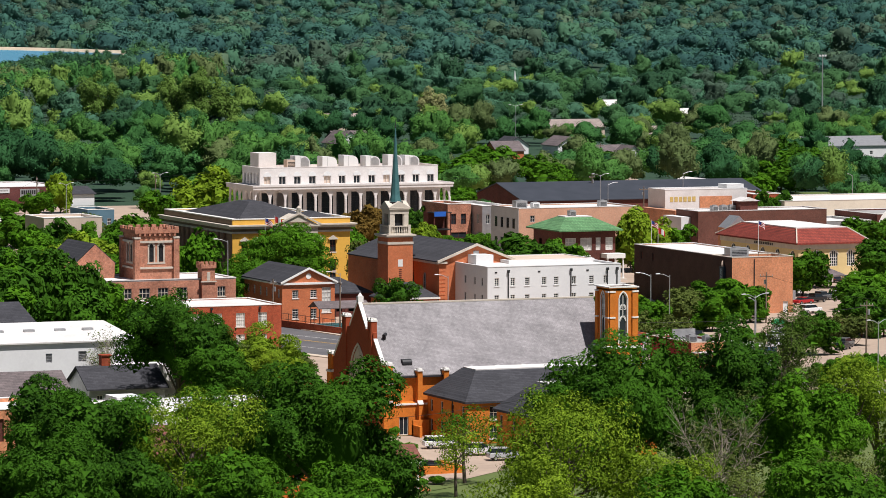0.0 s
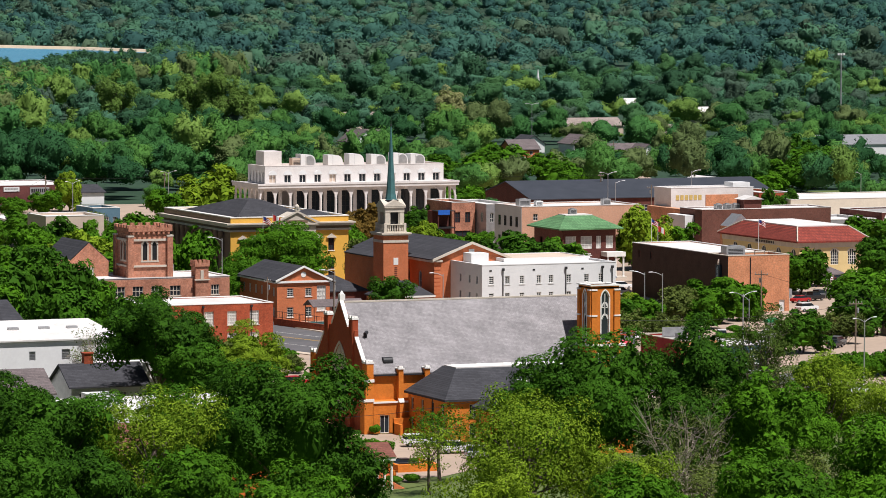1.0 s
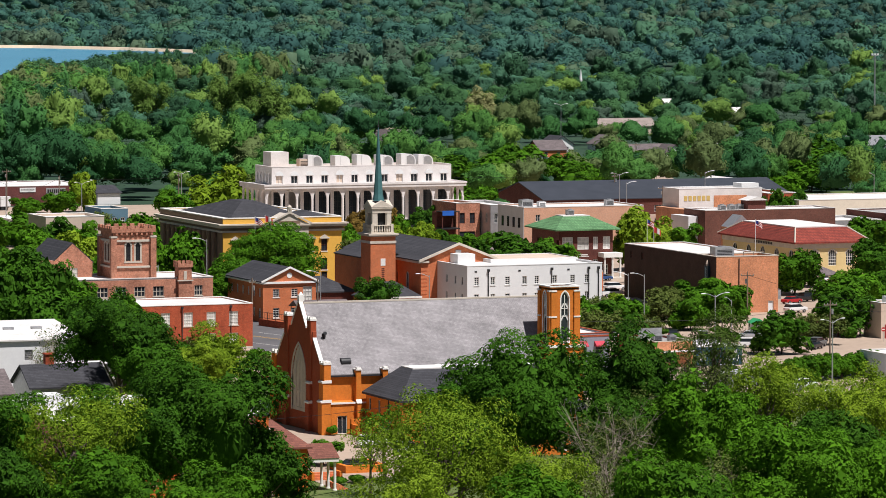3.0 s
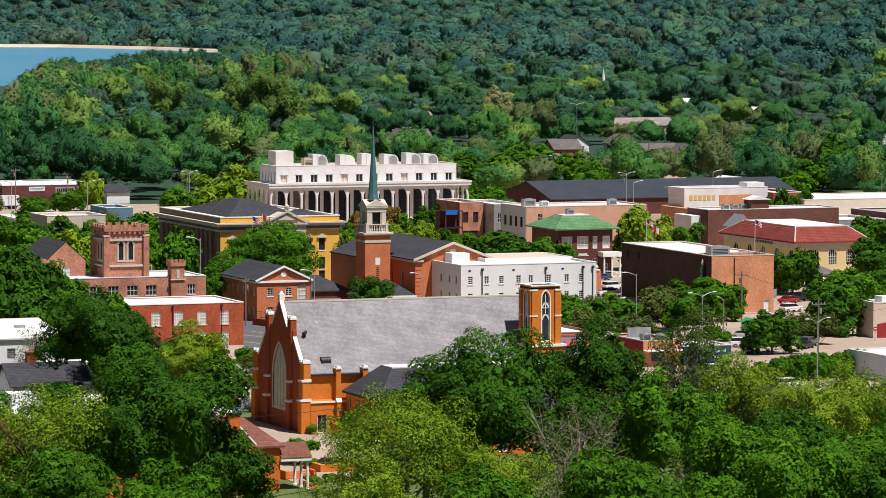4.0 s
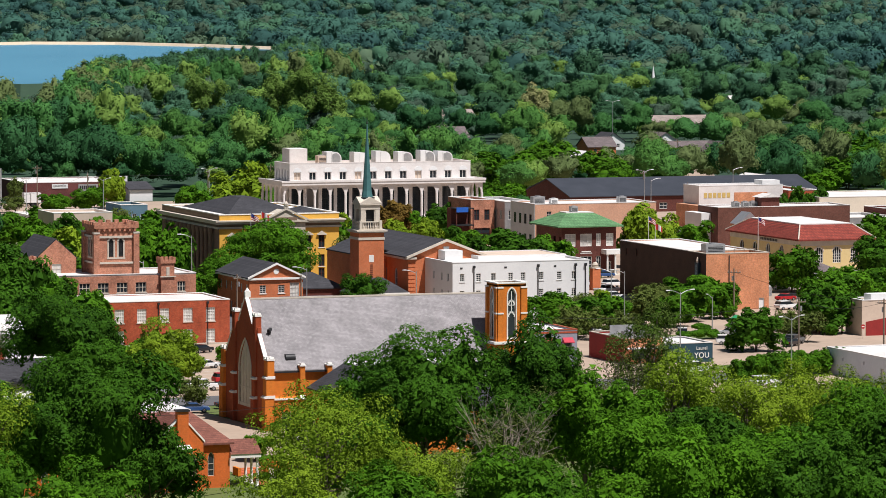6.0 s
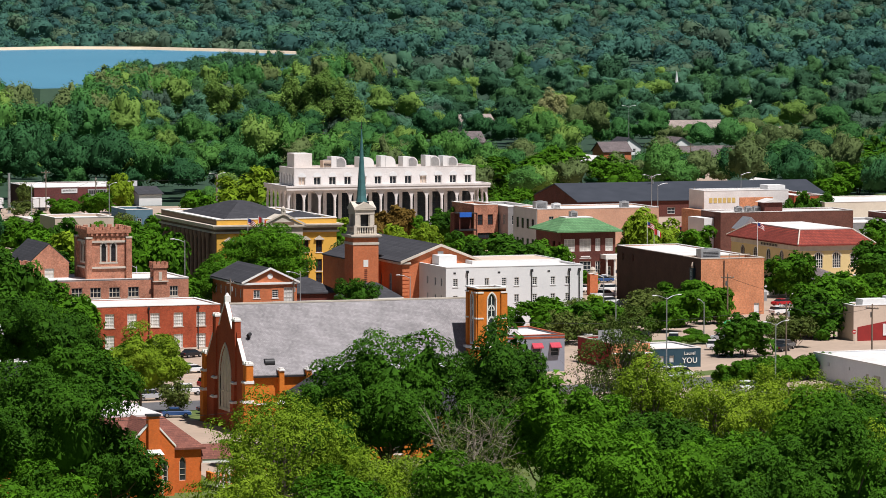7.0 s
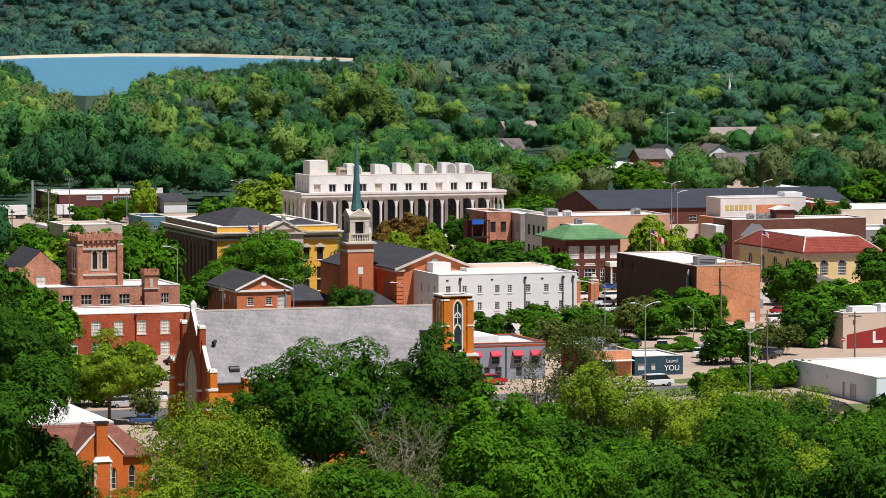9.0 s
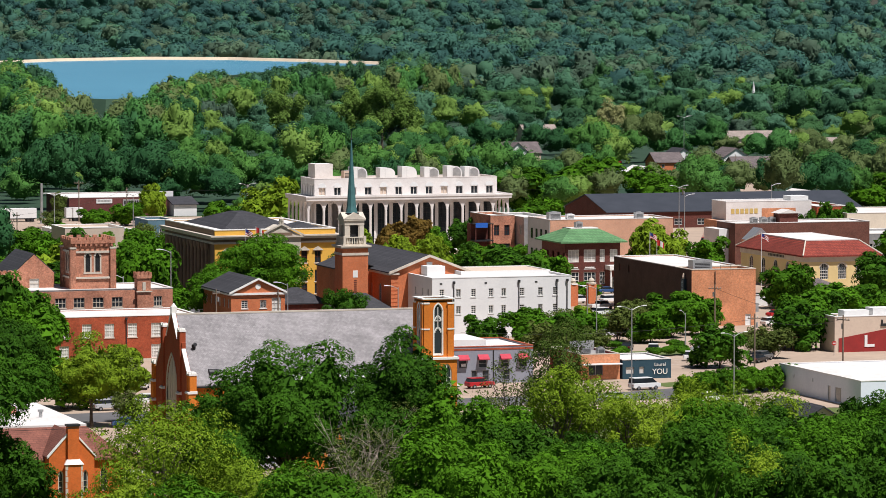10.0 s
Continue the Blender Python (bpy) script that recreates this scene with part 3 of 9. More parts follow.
woodland("woods_before_lake", 780, 1660, 12.0, 17.0, MIDDLE, lambda x, y: near_line(x, y, BELT) and not in_lake(x, y, -4), WOODS, (0.22, 0.32, 0.28, 0.12, 0.06), "tall green trees before the lake", 6, (22, 28), (5.5, 7.5), 0.0)
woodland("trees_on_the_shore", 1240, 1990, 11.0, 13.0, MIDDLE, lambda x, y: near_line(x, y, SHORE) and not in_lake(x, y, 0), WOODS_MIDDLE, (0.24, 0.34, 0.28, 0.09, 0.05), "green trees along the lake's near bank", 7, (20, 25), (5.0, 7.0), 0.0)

woodland("trees_behind_the_yards", 640, 740, 12.0, 14.0, ROUND + LOOSE, lambda x, y: near_line(x, y, [(80, 652, 166, 656), (166, 656, 235, 600), (166, 690, 260, 660)], 11), WOODS, (0.24, 0.30, 0.26, 0.14, 0.06), "tall green trees behind the yards", 10, (15, 20), (6.0, 8.0), 0.2)
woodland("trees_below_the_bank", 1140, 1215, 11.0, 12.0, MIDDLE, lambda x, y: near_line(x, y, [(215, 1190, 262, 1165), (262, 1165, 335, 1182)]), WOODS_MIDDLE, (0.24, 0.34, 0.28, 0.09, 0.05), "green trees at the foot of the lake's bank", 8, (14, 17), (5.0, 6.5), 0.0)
woodland("bushes_on_the_far_shore", 1850, 2200, 17.0, 13.0, FAR, lambda x, y: near_line(x, y, [(610, 2185, 395, 2078), (395, 2078, 235, 1962), (235, 1962, 20, 1885)], 9) and not in_lake(x, y, 6), [LEAF_HAZED_LIGHT, LEAF_HAZED_OLIVE], (0.7, 0.3), "low pale bushes along the far shore", 9, (10, 13), (3.5, 6.0), 0.0)


# ---------------------------------------------------------------- walls, openings, windows
Z = Vector((0, 0, 1))
FRONT, LEFT, RIGHT, BACK = Vector((1, 0, 0)), Vector((0, -1, 0)), Vector((0, 1, 0)), Vector((-1, 0, 0))


def arch_curve(w, h, kind, n=10):
    """The top of an opening, from its left spring to its right one, in (u, z) from its lower left corner."""
    if kind == "round":
        r = w / 2
        return [(r - r * math.cos(math.pi * i / n), h - r + r * math.sin(math.pi * i / n)) for i in range(n + 1)]
    rise = w * 0.87
    half = n // 2
    left = [(w - w * math.cos(radians(60) * i / half), h - rise + w * math.sin(radians(60) * i / half) * rise / (w * 0.866)) for i in range(half + 1)]
    return left + [(w - u, z) for u, z in left[-2::-1]]


def wall(bm, p, u, w, h, holes=(), d=0.28, mi=0):
    """One wall from its lower left corner (seen from outside), with openings (u, z, w, h, kind) that have reveals."""
    p, u = Vector(p), Vector(u)
    n = u.cross(Z)
    at = lambda a, z, k=0.0: p + u * a + Z * z - n * k
    us = sorted({0.0, w, *(x for o in holes for x in (o[0], o[0] + o[2]))})
    zs = sorted({0.0, h, *(x for o in holes for x in (o[1], o[1] + o[3]))})
    def quad(*c):
        bm.faces.new([bm.verts.new(v) for v in c]).material_index = mi
    for a0, a1 in zip(us, us[1:]):
        run = None
        for z0, z1 in zip(zs, zs[1:]):
            am, zm = (a0 + a1) / 2, (z0 + z1) / 2
            if any(o[0] < am < o[0] + o[2] and o[1] < zm < o[1] + o[3] for o in holes):
                if run is not None:
                    quad(at(a0, run), at(a1, run), at(a1, z0), at(a0, z0)); run = None
            elif run is None:
                run = z0
        if run is not None:
            quad(at(a0, run), at(a1, run), at(a1, h), at(a0, h))
    for o in holes:
        a, z, ow, oh = o[:4]
        kind = o[4] if len(o) > 4 else ""
        if kind in ("round", "point"):
            c = arch_curve(ow, oh, kind)
            for (a0, z0), (a1, z1) in zip(c, c[1:]):
                if oh - max(z0, z1) > 1e-4 or abs(z0 - z1) > 1e-4:
                    quad(at(a + a0, z + z0), at(a + a1, z + z1), at(a + a1, z + oh), at(a + a0, z + oh))
                quad(at(a + a0, z + z0, d), at(a + a1, z + z1, d), at(a + a1, z + z1), at(a + a0, z + z0))
            top = c[0][1]
        else:
            top = oh
            quad(at(a, z + oh, d), at(a + ow, z + oh, d), at(a + ow, z + oh), at(a, z + oh))
        quad(at(a, z), at(a + ow, z), at(a + ow, z, d), at(a, z, d))
        quad(at(a, z, d), at(a, z + top, d), at(a, z + top), at(a, z))
        quad(at(a + ow, z), at(a + ow, z + top), at(a + ow, z + top, d), at(a + ow, z, d))


def bar(bm, p, u, a0, a1, z0, z1, k0, k1):
    """A block on a wall: along it from a0 to a1, from z0 to z1, and from k0 to k1 behind its face."""
    n = u.cross(Z)
    c = [p + u * a + Z * z - n * k for z in (z0, z1) for k in (k0, k1) for a in (a0, a1)]
    v = [bm.verts.new(x) for x in c]
    for f in ((0, 1, 5, 4), (3, 2, 6, 7), (2, 0, 4, 6), (1, 3, 7, 5), (4, 5, 7, 6), (2, 3, 1, 0)):
        bm.faces.new([v[i] for i in f])


def window(parent, p, u, o, frame_mat=None, pane_mat=None, cols=2, rows=3, d=0.28, name="window", sill=None, bars=0.05, edge=0.09):
    """The frame and bars of one window with its pane, set into the opening o of a wall."""
    p, u = Vector(p), Vector(u)
    a, z, w, h = o[:4]
    kind = o[4] if len(o) > 4 else ""
    q = p + u * a + Z * z
    n = u.cross(Z)
    top = h
    bm = bmesh.new()
    k0, k1 = d * 0.45, d * 0.8
    if kind in ("round", "point"):
        c = arch_curve(w, h, kind)
        top = c[0][1]
        for i in range(1, cols):
            x = w * i / cols
            peak = max(y0 + (y1 - y0) * (x - x0) / (x1 - x0) for (x0, y0), (x1, y1) in zip(c, c[1:]) if x0 <= x <= x1 and x1 > x0)
            bar(bm, q, u, x - bars / 2, x + bars / 2, 0, peak, k0, k1)
        outline = [(0, 0), (w, 0)] + c[::-1]
    else:
        for i in range(1, cols):
            bar(bm, q, u, w * i / cols - bars / 2, w * i / cols + bars / 2, edge, h - edge, k0, k1)
        outline = [(0, 0), (w, 0), (w, h), (0, h)]
    for i in range(1, rows):
        bar(bm, q, u, edge, w - edge, top * i / rows - bars / 2, top * i / rows + bars / 2, k0 + 0.004, k1 - 0.004)
    fr = bmesh.new()
    inner = [(w / 2 + (x - w / 2) * (1 - 2 * edge / w), edge if y == 0 else y - edge) for x, y in outline]
    loops = [[fr.verts.new(q + u * x + Z * y - n * k) for x, y in pts] for pts, k in ((outline, k0), (inner, k0), (inner, k1))]
    for la, lb in zip(loops, loops[1:]):
        for i in range(len(outline)):
            j = (i + 1) % len(outline)
            fr.faces.new((la[i], la[j], lb[j], lb[i]))
    ob = part(name, fr, frame_mat or TRIM_WHITE, parent)
    each_piece("glazing_bar", bm, frame_mat or TRIM_WHITE, ob)
    bm = bmesh.new()
    bm.faces.new([bm.verts.new(q + u * x + Z * y - n * d * 0.78) for x, y in outline])
    part("pane", bm, pane_mat or GLASS, ob)
    if sill:
        bm = bmesh.new()
        bar(bm, q, u, -0.12, w + 0.12, -0.16, 0, -0.1, 0.05)
        part("sill", bm, sill, ob)
    return ob


def ring(bm, x0, x1, y0, y1, z0, z1, t, mi=0):
    """A parapet or cornice: four strips round a rectangle, t thick, inwards."""
    box(bm, x0, x1, y0, y0 + t, z0, z1, mi); box(bm, x0, x1, y1 - t, y1, z0, z1, mi)
    box(bm, x0, x0 + t, y0 + t, y1 - t, z0, z1, mi); box(bm, x1 - t, x1, y0 + t, y1 - t, z0, z1, mi)


def four_walls(parent, x0, x1, y0, y1, h, mat, front=(), left=(), right=(), z0=0.0, name="wall"):
    bm = bmesh.new()
    wall(bm, (x0, y0, z0), FRONT, x1 - x0, h, front)
    wall(bm, (x0, y1, z0), LEFT, y1 - y0, h, left)
    wall(bm, (x1, y0, z0), RIGHT, y1 - y0, h, right)
    wall(bm, (x1, y1, z0), BACK, x1 - x0, h)
    return part(name, bm, mat, parent)


def flat_roof(parent, x0, x1, y0, y1, z, mat, parapet=0.6, coping=None, cop_t=0.35, wall_mat=None, lip=0.06):
    bm = bmesh.new()
    box(bm, x0 + 0.02, x1 - 0.02, y0 + 0.02, y1 - 0.02, z - parapet - 0.3, z - parapet)
    part("roof", bm, mat, parent)
    bm = bmesh.new()
    ring(bm, x0 + 0.02, x1 - 0.02, y0 + 0.02, y1 - 0.02, z - parapet, z, cop_t)
    if wall_mat:
        part("parapet", bm, wall_mat, parent)
        bm = bmesh.new()
    ring(bm, x0 - lip, x1 + lip, y0 - lip, y1 + lip, z + 0.002, z + 0.14, cop_t + 2 * lip)
    part("coping", bm, coping or TRIM_WHITE, parent)


def gable_roof(parent, x0, x1, y0, y1, ze, zr, mat, along="x", over=0.4, thick=0.22, name="roof"):
    """Two slopes with thickness; the ridge runs along x or y."""
    bm = bmesh.new()
    if along == "x":
        m, s = (y0 + y1) / 2, (zr - ze) / ((y1 - y0) / 2)
        drop = over * s
        a, b = x0 - over, x1 + over
        for ys, sg in (((y0 - over), 1), ((y1 + over), -1)):
            prism(bm, [(a, ys, ze - drop), (a, m, zr), (a, m, zr + thick), (a, ys, ze - drop + thick)], (b - a, 0, 0))
    else:
        m, s = (x0 + x1) / 2, (zr - ze) / ((x1 - x0) / 2)
        drop = over * s
        a, b = y0 - over, y1 + over
        for xs in (x0 - over, x1 + over):
            prism(bm, [(xs, a, ze - drop), (m, a, zr), (m, a, zr + thick), (xs, a, ze - drop + thick)], (0, b - a, 0))
    return part(name, bm, mat, parent)


def hip_roof(parent, x0, x1, y0, y1, ze, zr, mat, over=0.6, ridge=None, name="roof", eave=0.25):
    """A hipped roof with an eaves board; ridge: (x0, x1, y0, y1) of the top edge or deck."""
    bm = bmesh.new()
    x0, x1, y0, y1 = x0 - over, x1 + over, y0 - over, y1 + over
    if not ridge:
        w, l = x1 - x0, y1 - y0
        ridge = (x0 + l / 2, x1 - l / 2, (y0 + y1) / 2, (y0 + y1) / 2) if w > l else ((x0 + x1) / 2, (x0 + x1) / 2, y0 + w / 2, y1 - w / 2)
    a, b, c, d = ridge
    lo = [(x0, y0), (x1, y0), (x1, y1), (x0, y1)]
    hi = [(a, c), (b, c), (b, d), (a, d)]
    low = [bm.verts.new((x, y, ze - eave)) for x, y in lo]
    mid = [bm.verts.new((x, y, ze)) for x, y in lo]
    top = [bm.verts.new((x, y, zr)) for x, y in hi]
    bm.faces.new(low[::-1])
    for i in range(4):
        j = (i + 1) % 4
        bm.faces.new((low[i], low[j], mid[j], mid[i]))
        bm.faces.new((mid[i], mid[j], top[j], top[i]))
    bm.faces.new(top)
    bmesh.ops.remove_doubles(bm, verts=top, dist=0.001)
    return part(name, bm, mat, parent)


def crenels(bm, x0, x1, y0, y1, z, h, size, gap, t=0.4):
    """Battlements round a square top."""
    for lo, hi, axis, fixed in ((x0, x1, "x", y0), (x0, x1, "x", y1 - t), (y0 + t + gap / 2, y1 - t - gap / 2, "y", x0), (y0 + t + gap / 2, y1 - t - gap / 2, "y", x1 - t)):
        k = max(1, round((hi - lo + gap) / (size + gap)))
        s = ((hi - lo) - gap * (k - 1)) / k
        for i in range(k):
            a = lo + i * (s + gap)
            if axis == "x":
                box(bm, a, a + s, fixed, fixed + t, z, z + h)
            else:
                box(bm, fixed, fixed + t, a, a + s, z, z + h)


def each_piece(name, bm, mat, parent):
    """Every loose piece of a bmesh becomes a part of its own."""
    bm.verts.index_update()
    seen = set()
    for v in bm.verts:
        if v in seen:
            continue
        group, todo = [], [v]
        seen.add(v)
        while todo:
            q = todo.pop(); group.append(q)
            for ed in q.link_edges:
                o = ed.other_vert(q)
                if o not in seen:
                    seen.add(o); todo.append(o)
        b2 = bmesh.new()
        m = {q: b2.verts.new(q.co) for q in group}
        for f in {f for q in group for f in q.link_faces}:
            b2.faces.new([m[q] for q in f.verts])
        part(name, b2, mat, parent)
    bm.free()


def roof_unit(x, y, z, sx, sy, sz, mat=None, label="white metal air conditioner on a roof"):
    """A rooftop cooling unit: casing, louvred face and fan hood."""
    e = thing("air_conditioner", label, "air conditioner", group="rooftop units", at=(x, y, z))
    part("casing", boxes((-sx / 2, sx / 2, -sy / 2, sy / 2, 0.12, sz)), mat or METAL_GREY, e)
    each_piece("rail", boxes((-sx / 2 + 0.05, sx / 2 - 0.05, -sy / 2 + 0.1, -sy / 2 + 0.2, 0, 0.12), (-sx / 2 + 0.05, sx / 2 - 0.05, sy / 2 - 0.2, sy / 2 - 0.1, 0, 0.12)), METAL_DARK, e)
    part("louvre", boxes(*[(-sx * 0.4, sx * 0.4, -sy / 2 - 0.02, -sy / 2 + 0.01, sz * (0.2 + 0.15 * i), sz * (0.28 + 0.15 * i)) for i in range(4)]), METAL_DARK, e)
    bm = bmesh.new(); lathe(bm, 0, 0, [(sz, min(sx, sy) * 0.34), (sz + 0.18, min(sx, sy) * 0.34)], 12)
    part("fan_hood", bm, METAL_GREY, e)
    return e


# ---------------------------------------------------------------- the large brick church
def church():
    e = thing("church", "large orange brick church with grey slate roof and square tower", "church")
    yc = 11.3
    # gabled front that faces left, with stepped piers and stone copings
    bm = bmesh.new()
    half = [(10.7, 0.0), (10.7, 9.6), (9.4, 10.2), (6.4, 13.6), (6.0, 13.6), (6.0, 14.9), (3.2, 15.2), (0.0, 19.0)]
    outline = [(yc - a, z) for a, z in half] + [(yc + a, z) for a, z in half[-2::-1]]
    hole = (2.85, 2.6)                                   # half width and foot of the great window
    top = 12.6
    # the wall is laid in strips on either side of and above the window opening
    def strip(pts):
        prism(bm, [(-0.4, y, z) for y, z in pts], (0.62, 0, 0))
    for s in (-1, 1):
        pts = [(yc + s * a, z) for a, z in half[:-1]]
        strip([(yc + s * hole[0], 0.0)] + pts + [(yc + s * hole[0], 15.55)])
    strip([(yc - hole[0], 0), (yc + hole[0], 0), (yc + hole[0], hole[1]), (yc - hole[0], hole[1])])
    c = arch_curve(2 * hole[0], top - hole[1], "point", 12)
    for (a0, z0), (a1, z1) in zip(c, c[1:]):
        ya, yb = yc - hole[0] + a0, yc - hole[0] + a1
        za, zb = (19.0 - abs(y - yc) * 3.8 / 3.2 + 0.07 for y in (ya, yb))
        strip([(ya, hole[1] + z0), (yb, hole[1] + z1), (yb, zb), (ya, za)])
    bmesh.ops.remove_doubles(bm, verts=bm.verts[:], dist=0.004)
    # the unlit gable face has its shade in the brick colour
    part("gable_wall", bm, BRICK_GABLE_SHADED, e, "brick gable with shade deepening its red")
    # the blind stone window
    bm = bmesh.new()
    poly(bm, [(-0.26, yc + hole[0] - a, hole[1] + z) for a, z in [(0, 0)] + c + [(2 * hole[0], 0)]])
    win = part("great_window", bm, STONE, e, "blind pointed window of pale stone")
    bm = bmesh.new()
    for k in (0.25, 0.5, 0.75):
        y = yc + hole[0] - 2 * hole[0] * k
        box(bm, -0.36, -0.2, y - 0.11, y + 0.11, hole[1], top - (0.6 if k == 0.5 else 2.3))
    box(bm, -0.37, -0.2, yc - hole[0], yc + hole[0], hole[1] + 0.0, hole[1] + 0.5)
    box(bm, -0.35, -0.2, yc - hole[0], yc + hole[0], 5.4, 5.6)
    for (a0, z0), (a1, z1) in zip(c, c[1:]):
        p = Vector((-0.5, yc - hole[0] + a0, hole[1] + z0)); q = Vector((-0.5, yc - hole[0] + a1, hole[1] + z1))
        o0, o1 = (Vector((-0.5, yc + (v.y - yc) * 1.12, hole[1] + (v.z - hole[1]) * 1.035)) for v in (p, q))
        prism(bm, [p, q, o1, o0], (0.35, 0, 0))
    for s in (-1, 1):
        box(bm, -0.5, -0.15, *sorted((yc + s * hole[0], yc + s * hole[0] * 1.12)), hole[1], hole[1] + c[0][1])
    part("tracery", bm, STONE, win)
    # copings on the gable slopes
    for s in (-1, 1):
        bm = bmesh.new()
        for (a0, z0), (a1, z1) in (((9.6, 10.15), (6.3, 13.75)), ((3.25, 15.25), (0.0, 19.1))):
            prism(bm, [(-0.5, yc + s * a0, z0), (-0.5, yc + s * a1, z1), (-0.5, yc + s * a1, z1 + 0.28), (-0.5, yc + s * a0, z0 + 0.28)], (0.6, 0, 0))
        each_piece("coping", bm, TRIM_WHITE, e)
    bm = bmesh.new(); box(bm, -0.5, 0.35, yc - 0.35, yc + 0.35, 19.0, 19.9); lathe(bm, -0.08, yc, [(19.9, 0.42), (20.3, 0.15), (20.45, 0.0001)], 6)
    part("finial", bm, TRIM_WHITE, e)
    # piers: two tall ones by the window, two at the corners
    for a, w, zt, steps in ((-5.0, 1.5, 16.5, (7.2, 4.3)), (5.0, 1.5, 16.5, (7.2, 4.3)), (-10.6, 1.7, 10.4, (7.8, 4.9)), (10.6, 1.7, 10.4, (7.8, 4.9))):
        y = yc + a
        bm = bmesh.new()
        back = 0.45 if w > 1.6 else 0.27
        box(bm, -0.62, back, y - w / 2, y + w / 2, 0, zt)
        box(bm, -0.8, -0.62, y - w / 2 + 0.003, y + w / 2 - 0.003, 0, steps[0])
        box(bm, -0.98, -0.8, y - w / 2 + 0.006, y + w / 2 - 0.006, 0, steps[1])
        for k in (-0.3, 0.3):
            box(bm, -0.7, -0.62, y + k * w - 0.18, y + k * w + 0.18, zt - 2.6, zt - 0.1)
        # tall piers share the gable's shade-deepened brick, corner piers stay plain orange
        pier = part("pier", bm, BRICK_ORANGE if w > 1.6 else BRICK_GABLE_SHADED, e)
        bm = bmesh.new()
        box(bm, -0.72, back + 0.08, y - w / 2 - 0.07, y + w / 2 + 0.07, zt, zt + 0.28)
        for k in (-0.32, 0.32):
            box(bm, -0.68, -0.34, y + k * w - 0.2, y + k * w + 0.2, zt + 0.28, zt + 0.55)
        box(bm, -0.26, back - 0.02, y - w / 2 + 0.1, y + w / 2 - 0.1, zt + 0.28, zt + 0.5)
        part("cap", bm, TRIM_WHITE, pier)
        for k, st in enumerate(steps):
            bm = bmesh.new()
            x = -0.8 - 0.18 * k
            prism(bm, [(x - 0.14, y - w / 2 - 0.1, st - 0.12), (x - 0.14, y - w / 2 - 0.1, st + 0.1), (x + 0.3, y - w / 2 - 0.1, st + 0.32), (back + 0.1, y - w / 2 - 0.1, st + 0.32), (back + 0.1, y - w / 2 - 0.1, st - 0.12)], (0, w + 0.2, 0))
            part("weathering", bm, TRIM_WHITE, pier, "sloping white stone ledge")
    # long side walls and back
    bm = bmesh.new()
    wall(bm, (0.8, 1.3, 4.6), FRONT, 35.2, 4.4)
    wall(bm, (0.8, 0.6, 0), FRONT, 35.2, 4.6, [(1.0, 0, 1.5, 2.7)])
    poly(bm, [(0.8, 0.6, 4.6), (36, 0.6, 4.6), (36, 1.3, 4.9), (0.8, 1.3, 4.9)])
    part("side_wall", bm, BRICK_ORANGE, e)
    bm = bmesh.new(); wall(bm, (36, 21.3, 0), BACK, 35.2, 9.0)
    part("side_wall", bm, BRICK_ORANGE, e)
    bm = bmesh.new()
    poly(bm, [(38.2, 1.3, 0), (38.2, 21.3, 0), (38.2, 21.3, 9), (38.2, yc, 18.4), (38.2, 1.3, 9)])
    wall(bm, (36, 1.3, 0), FRONT, 2.2, 9)
    wall(bm, (38.2, 21.3, 0), BACK, 2.2, 9)
    part("end_wall", bm, BRICK_ORANGE, e)
    door = window(e, (0.8, 0.6, 0), FRONT, (1.0, 0, 1.5, 2.7), TRIM_WHITE, GLASS, 2, 1, name="door")
    part("ledge", boxes((0.6, 36, 0.42, 0.66, 4.45, 4.7)), TRIM_WHITE, e, "white stone string course")
    for i in range(8):
        x = 5.05 + 4.25 * i
        if x > 34.5:
            break
        bm = bmesh.new()
        box(bm, x - 0.38, x + 0.38, -0.1, 0.6, 0, 4.6); box(bm, x - 0.38, x + 0.38, 0.35, 1.32, 4.6, 9.4)
        b = part("buttress", bm, BRICK_ORANGE, e)
        bm = bmesh.new(); box(bm, x - 0.48, x + 0.48, 0.2, 1.9, 9.4, 9.6); box(bm, x - 0.3, x + 0.3, 0.3, 1.2, 9.6, 9.85)
        part("cap", bm, TRIM_WHITE, b)
        bm = bmesh.new(); prism(bm, [(x - 0.44, -0.2, 4.55), (x - 0.44, 0.38, 5.1), (x - 0.44, 0.38, 4.55)], (0.88, 0, 0))
        part("weathering", bm, TRIM_WHITE, b)
    # slate roof with a dark gutter
    bm = bmesh.new()
    for s in (-1, 1):
        prism(bm, [(0.23, yc + s * 10.3, 8.55), (0.23, yc, 18.5), (0.23, yc, 18.75), (0.23, yc + s * 10.3, 8.8)], (38.17, 0, 0))
    part("roof", bm, SLATE, e, "pale grey slate roof")
    part("ridge_cap", boxes((0.3, 38.5, yc - 0.2, yc + 0.2, 18.62, 18.86)), STONE, e)
    part("gutter", boxes((0.3, 38.3, yc - 10.55, yc - 10.25, 8.45, 8.68)), METAL_DARK, e)
    # roof ventilators: a wide drum and a small cowl
    bm = bmesh.new(); rod(bm, (3.1, 2.9, 10.45), (4.6, 2.9, 10.45), 0.62, n=14); rod(bm, (3.85, 3.0, 9.4), (3.85, 2.9, 10.45), 0.3)
    part("vent_drum", bm, METAL_DARK, e, "black drum ventilator")
    bm = bmesh.new(); rod(bm, (1.75, 6.3, 13.4), (1.75, 6.1, 14.2), 0.22); rod(bm, (1.45, 5.8, 14.3), (2.0, 6.3, 14.55), 0.28)
    part("vent_cowl", bm, METAL_DARK, e)
    # dark flat infill next to the tower
    bm = bmesh.new(); box(bm, 33.6, 36.2, -1.2, 3.4, 0, 9.2)
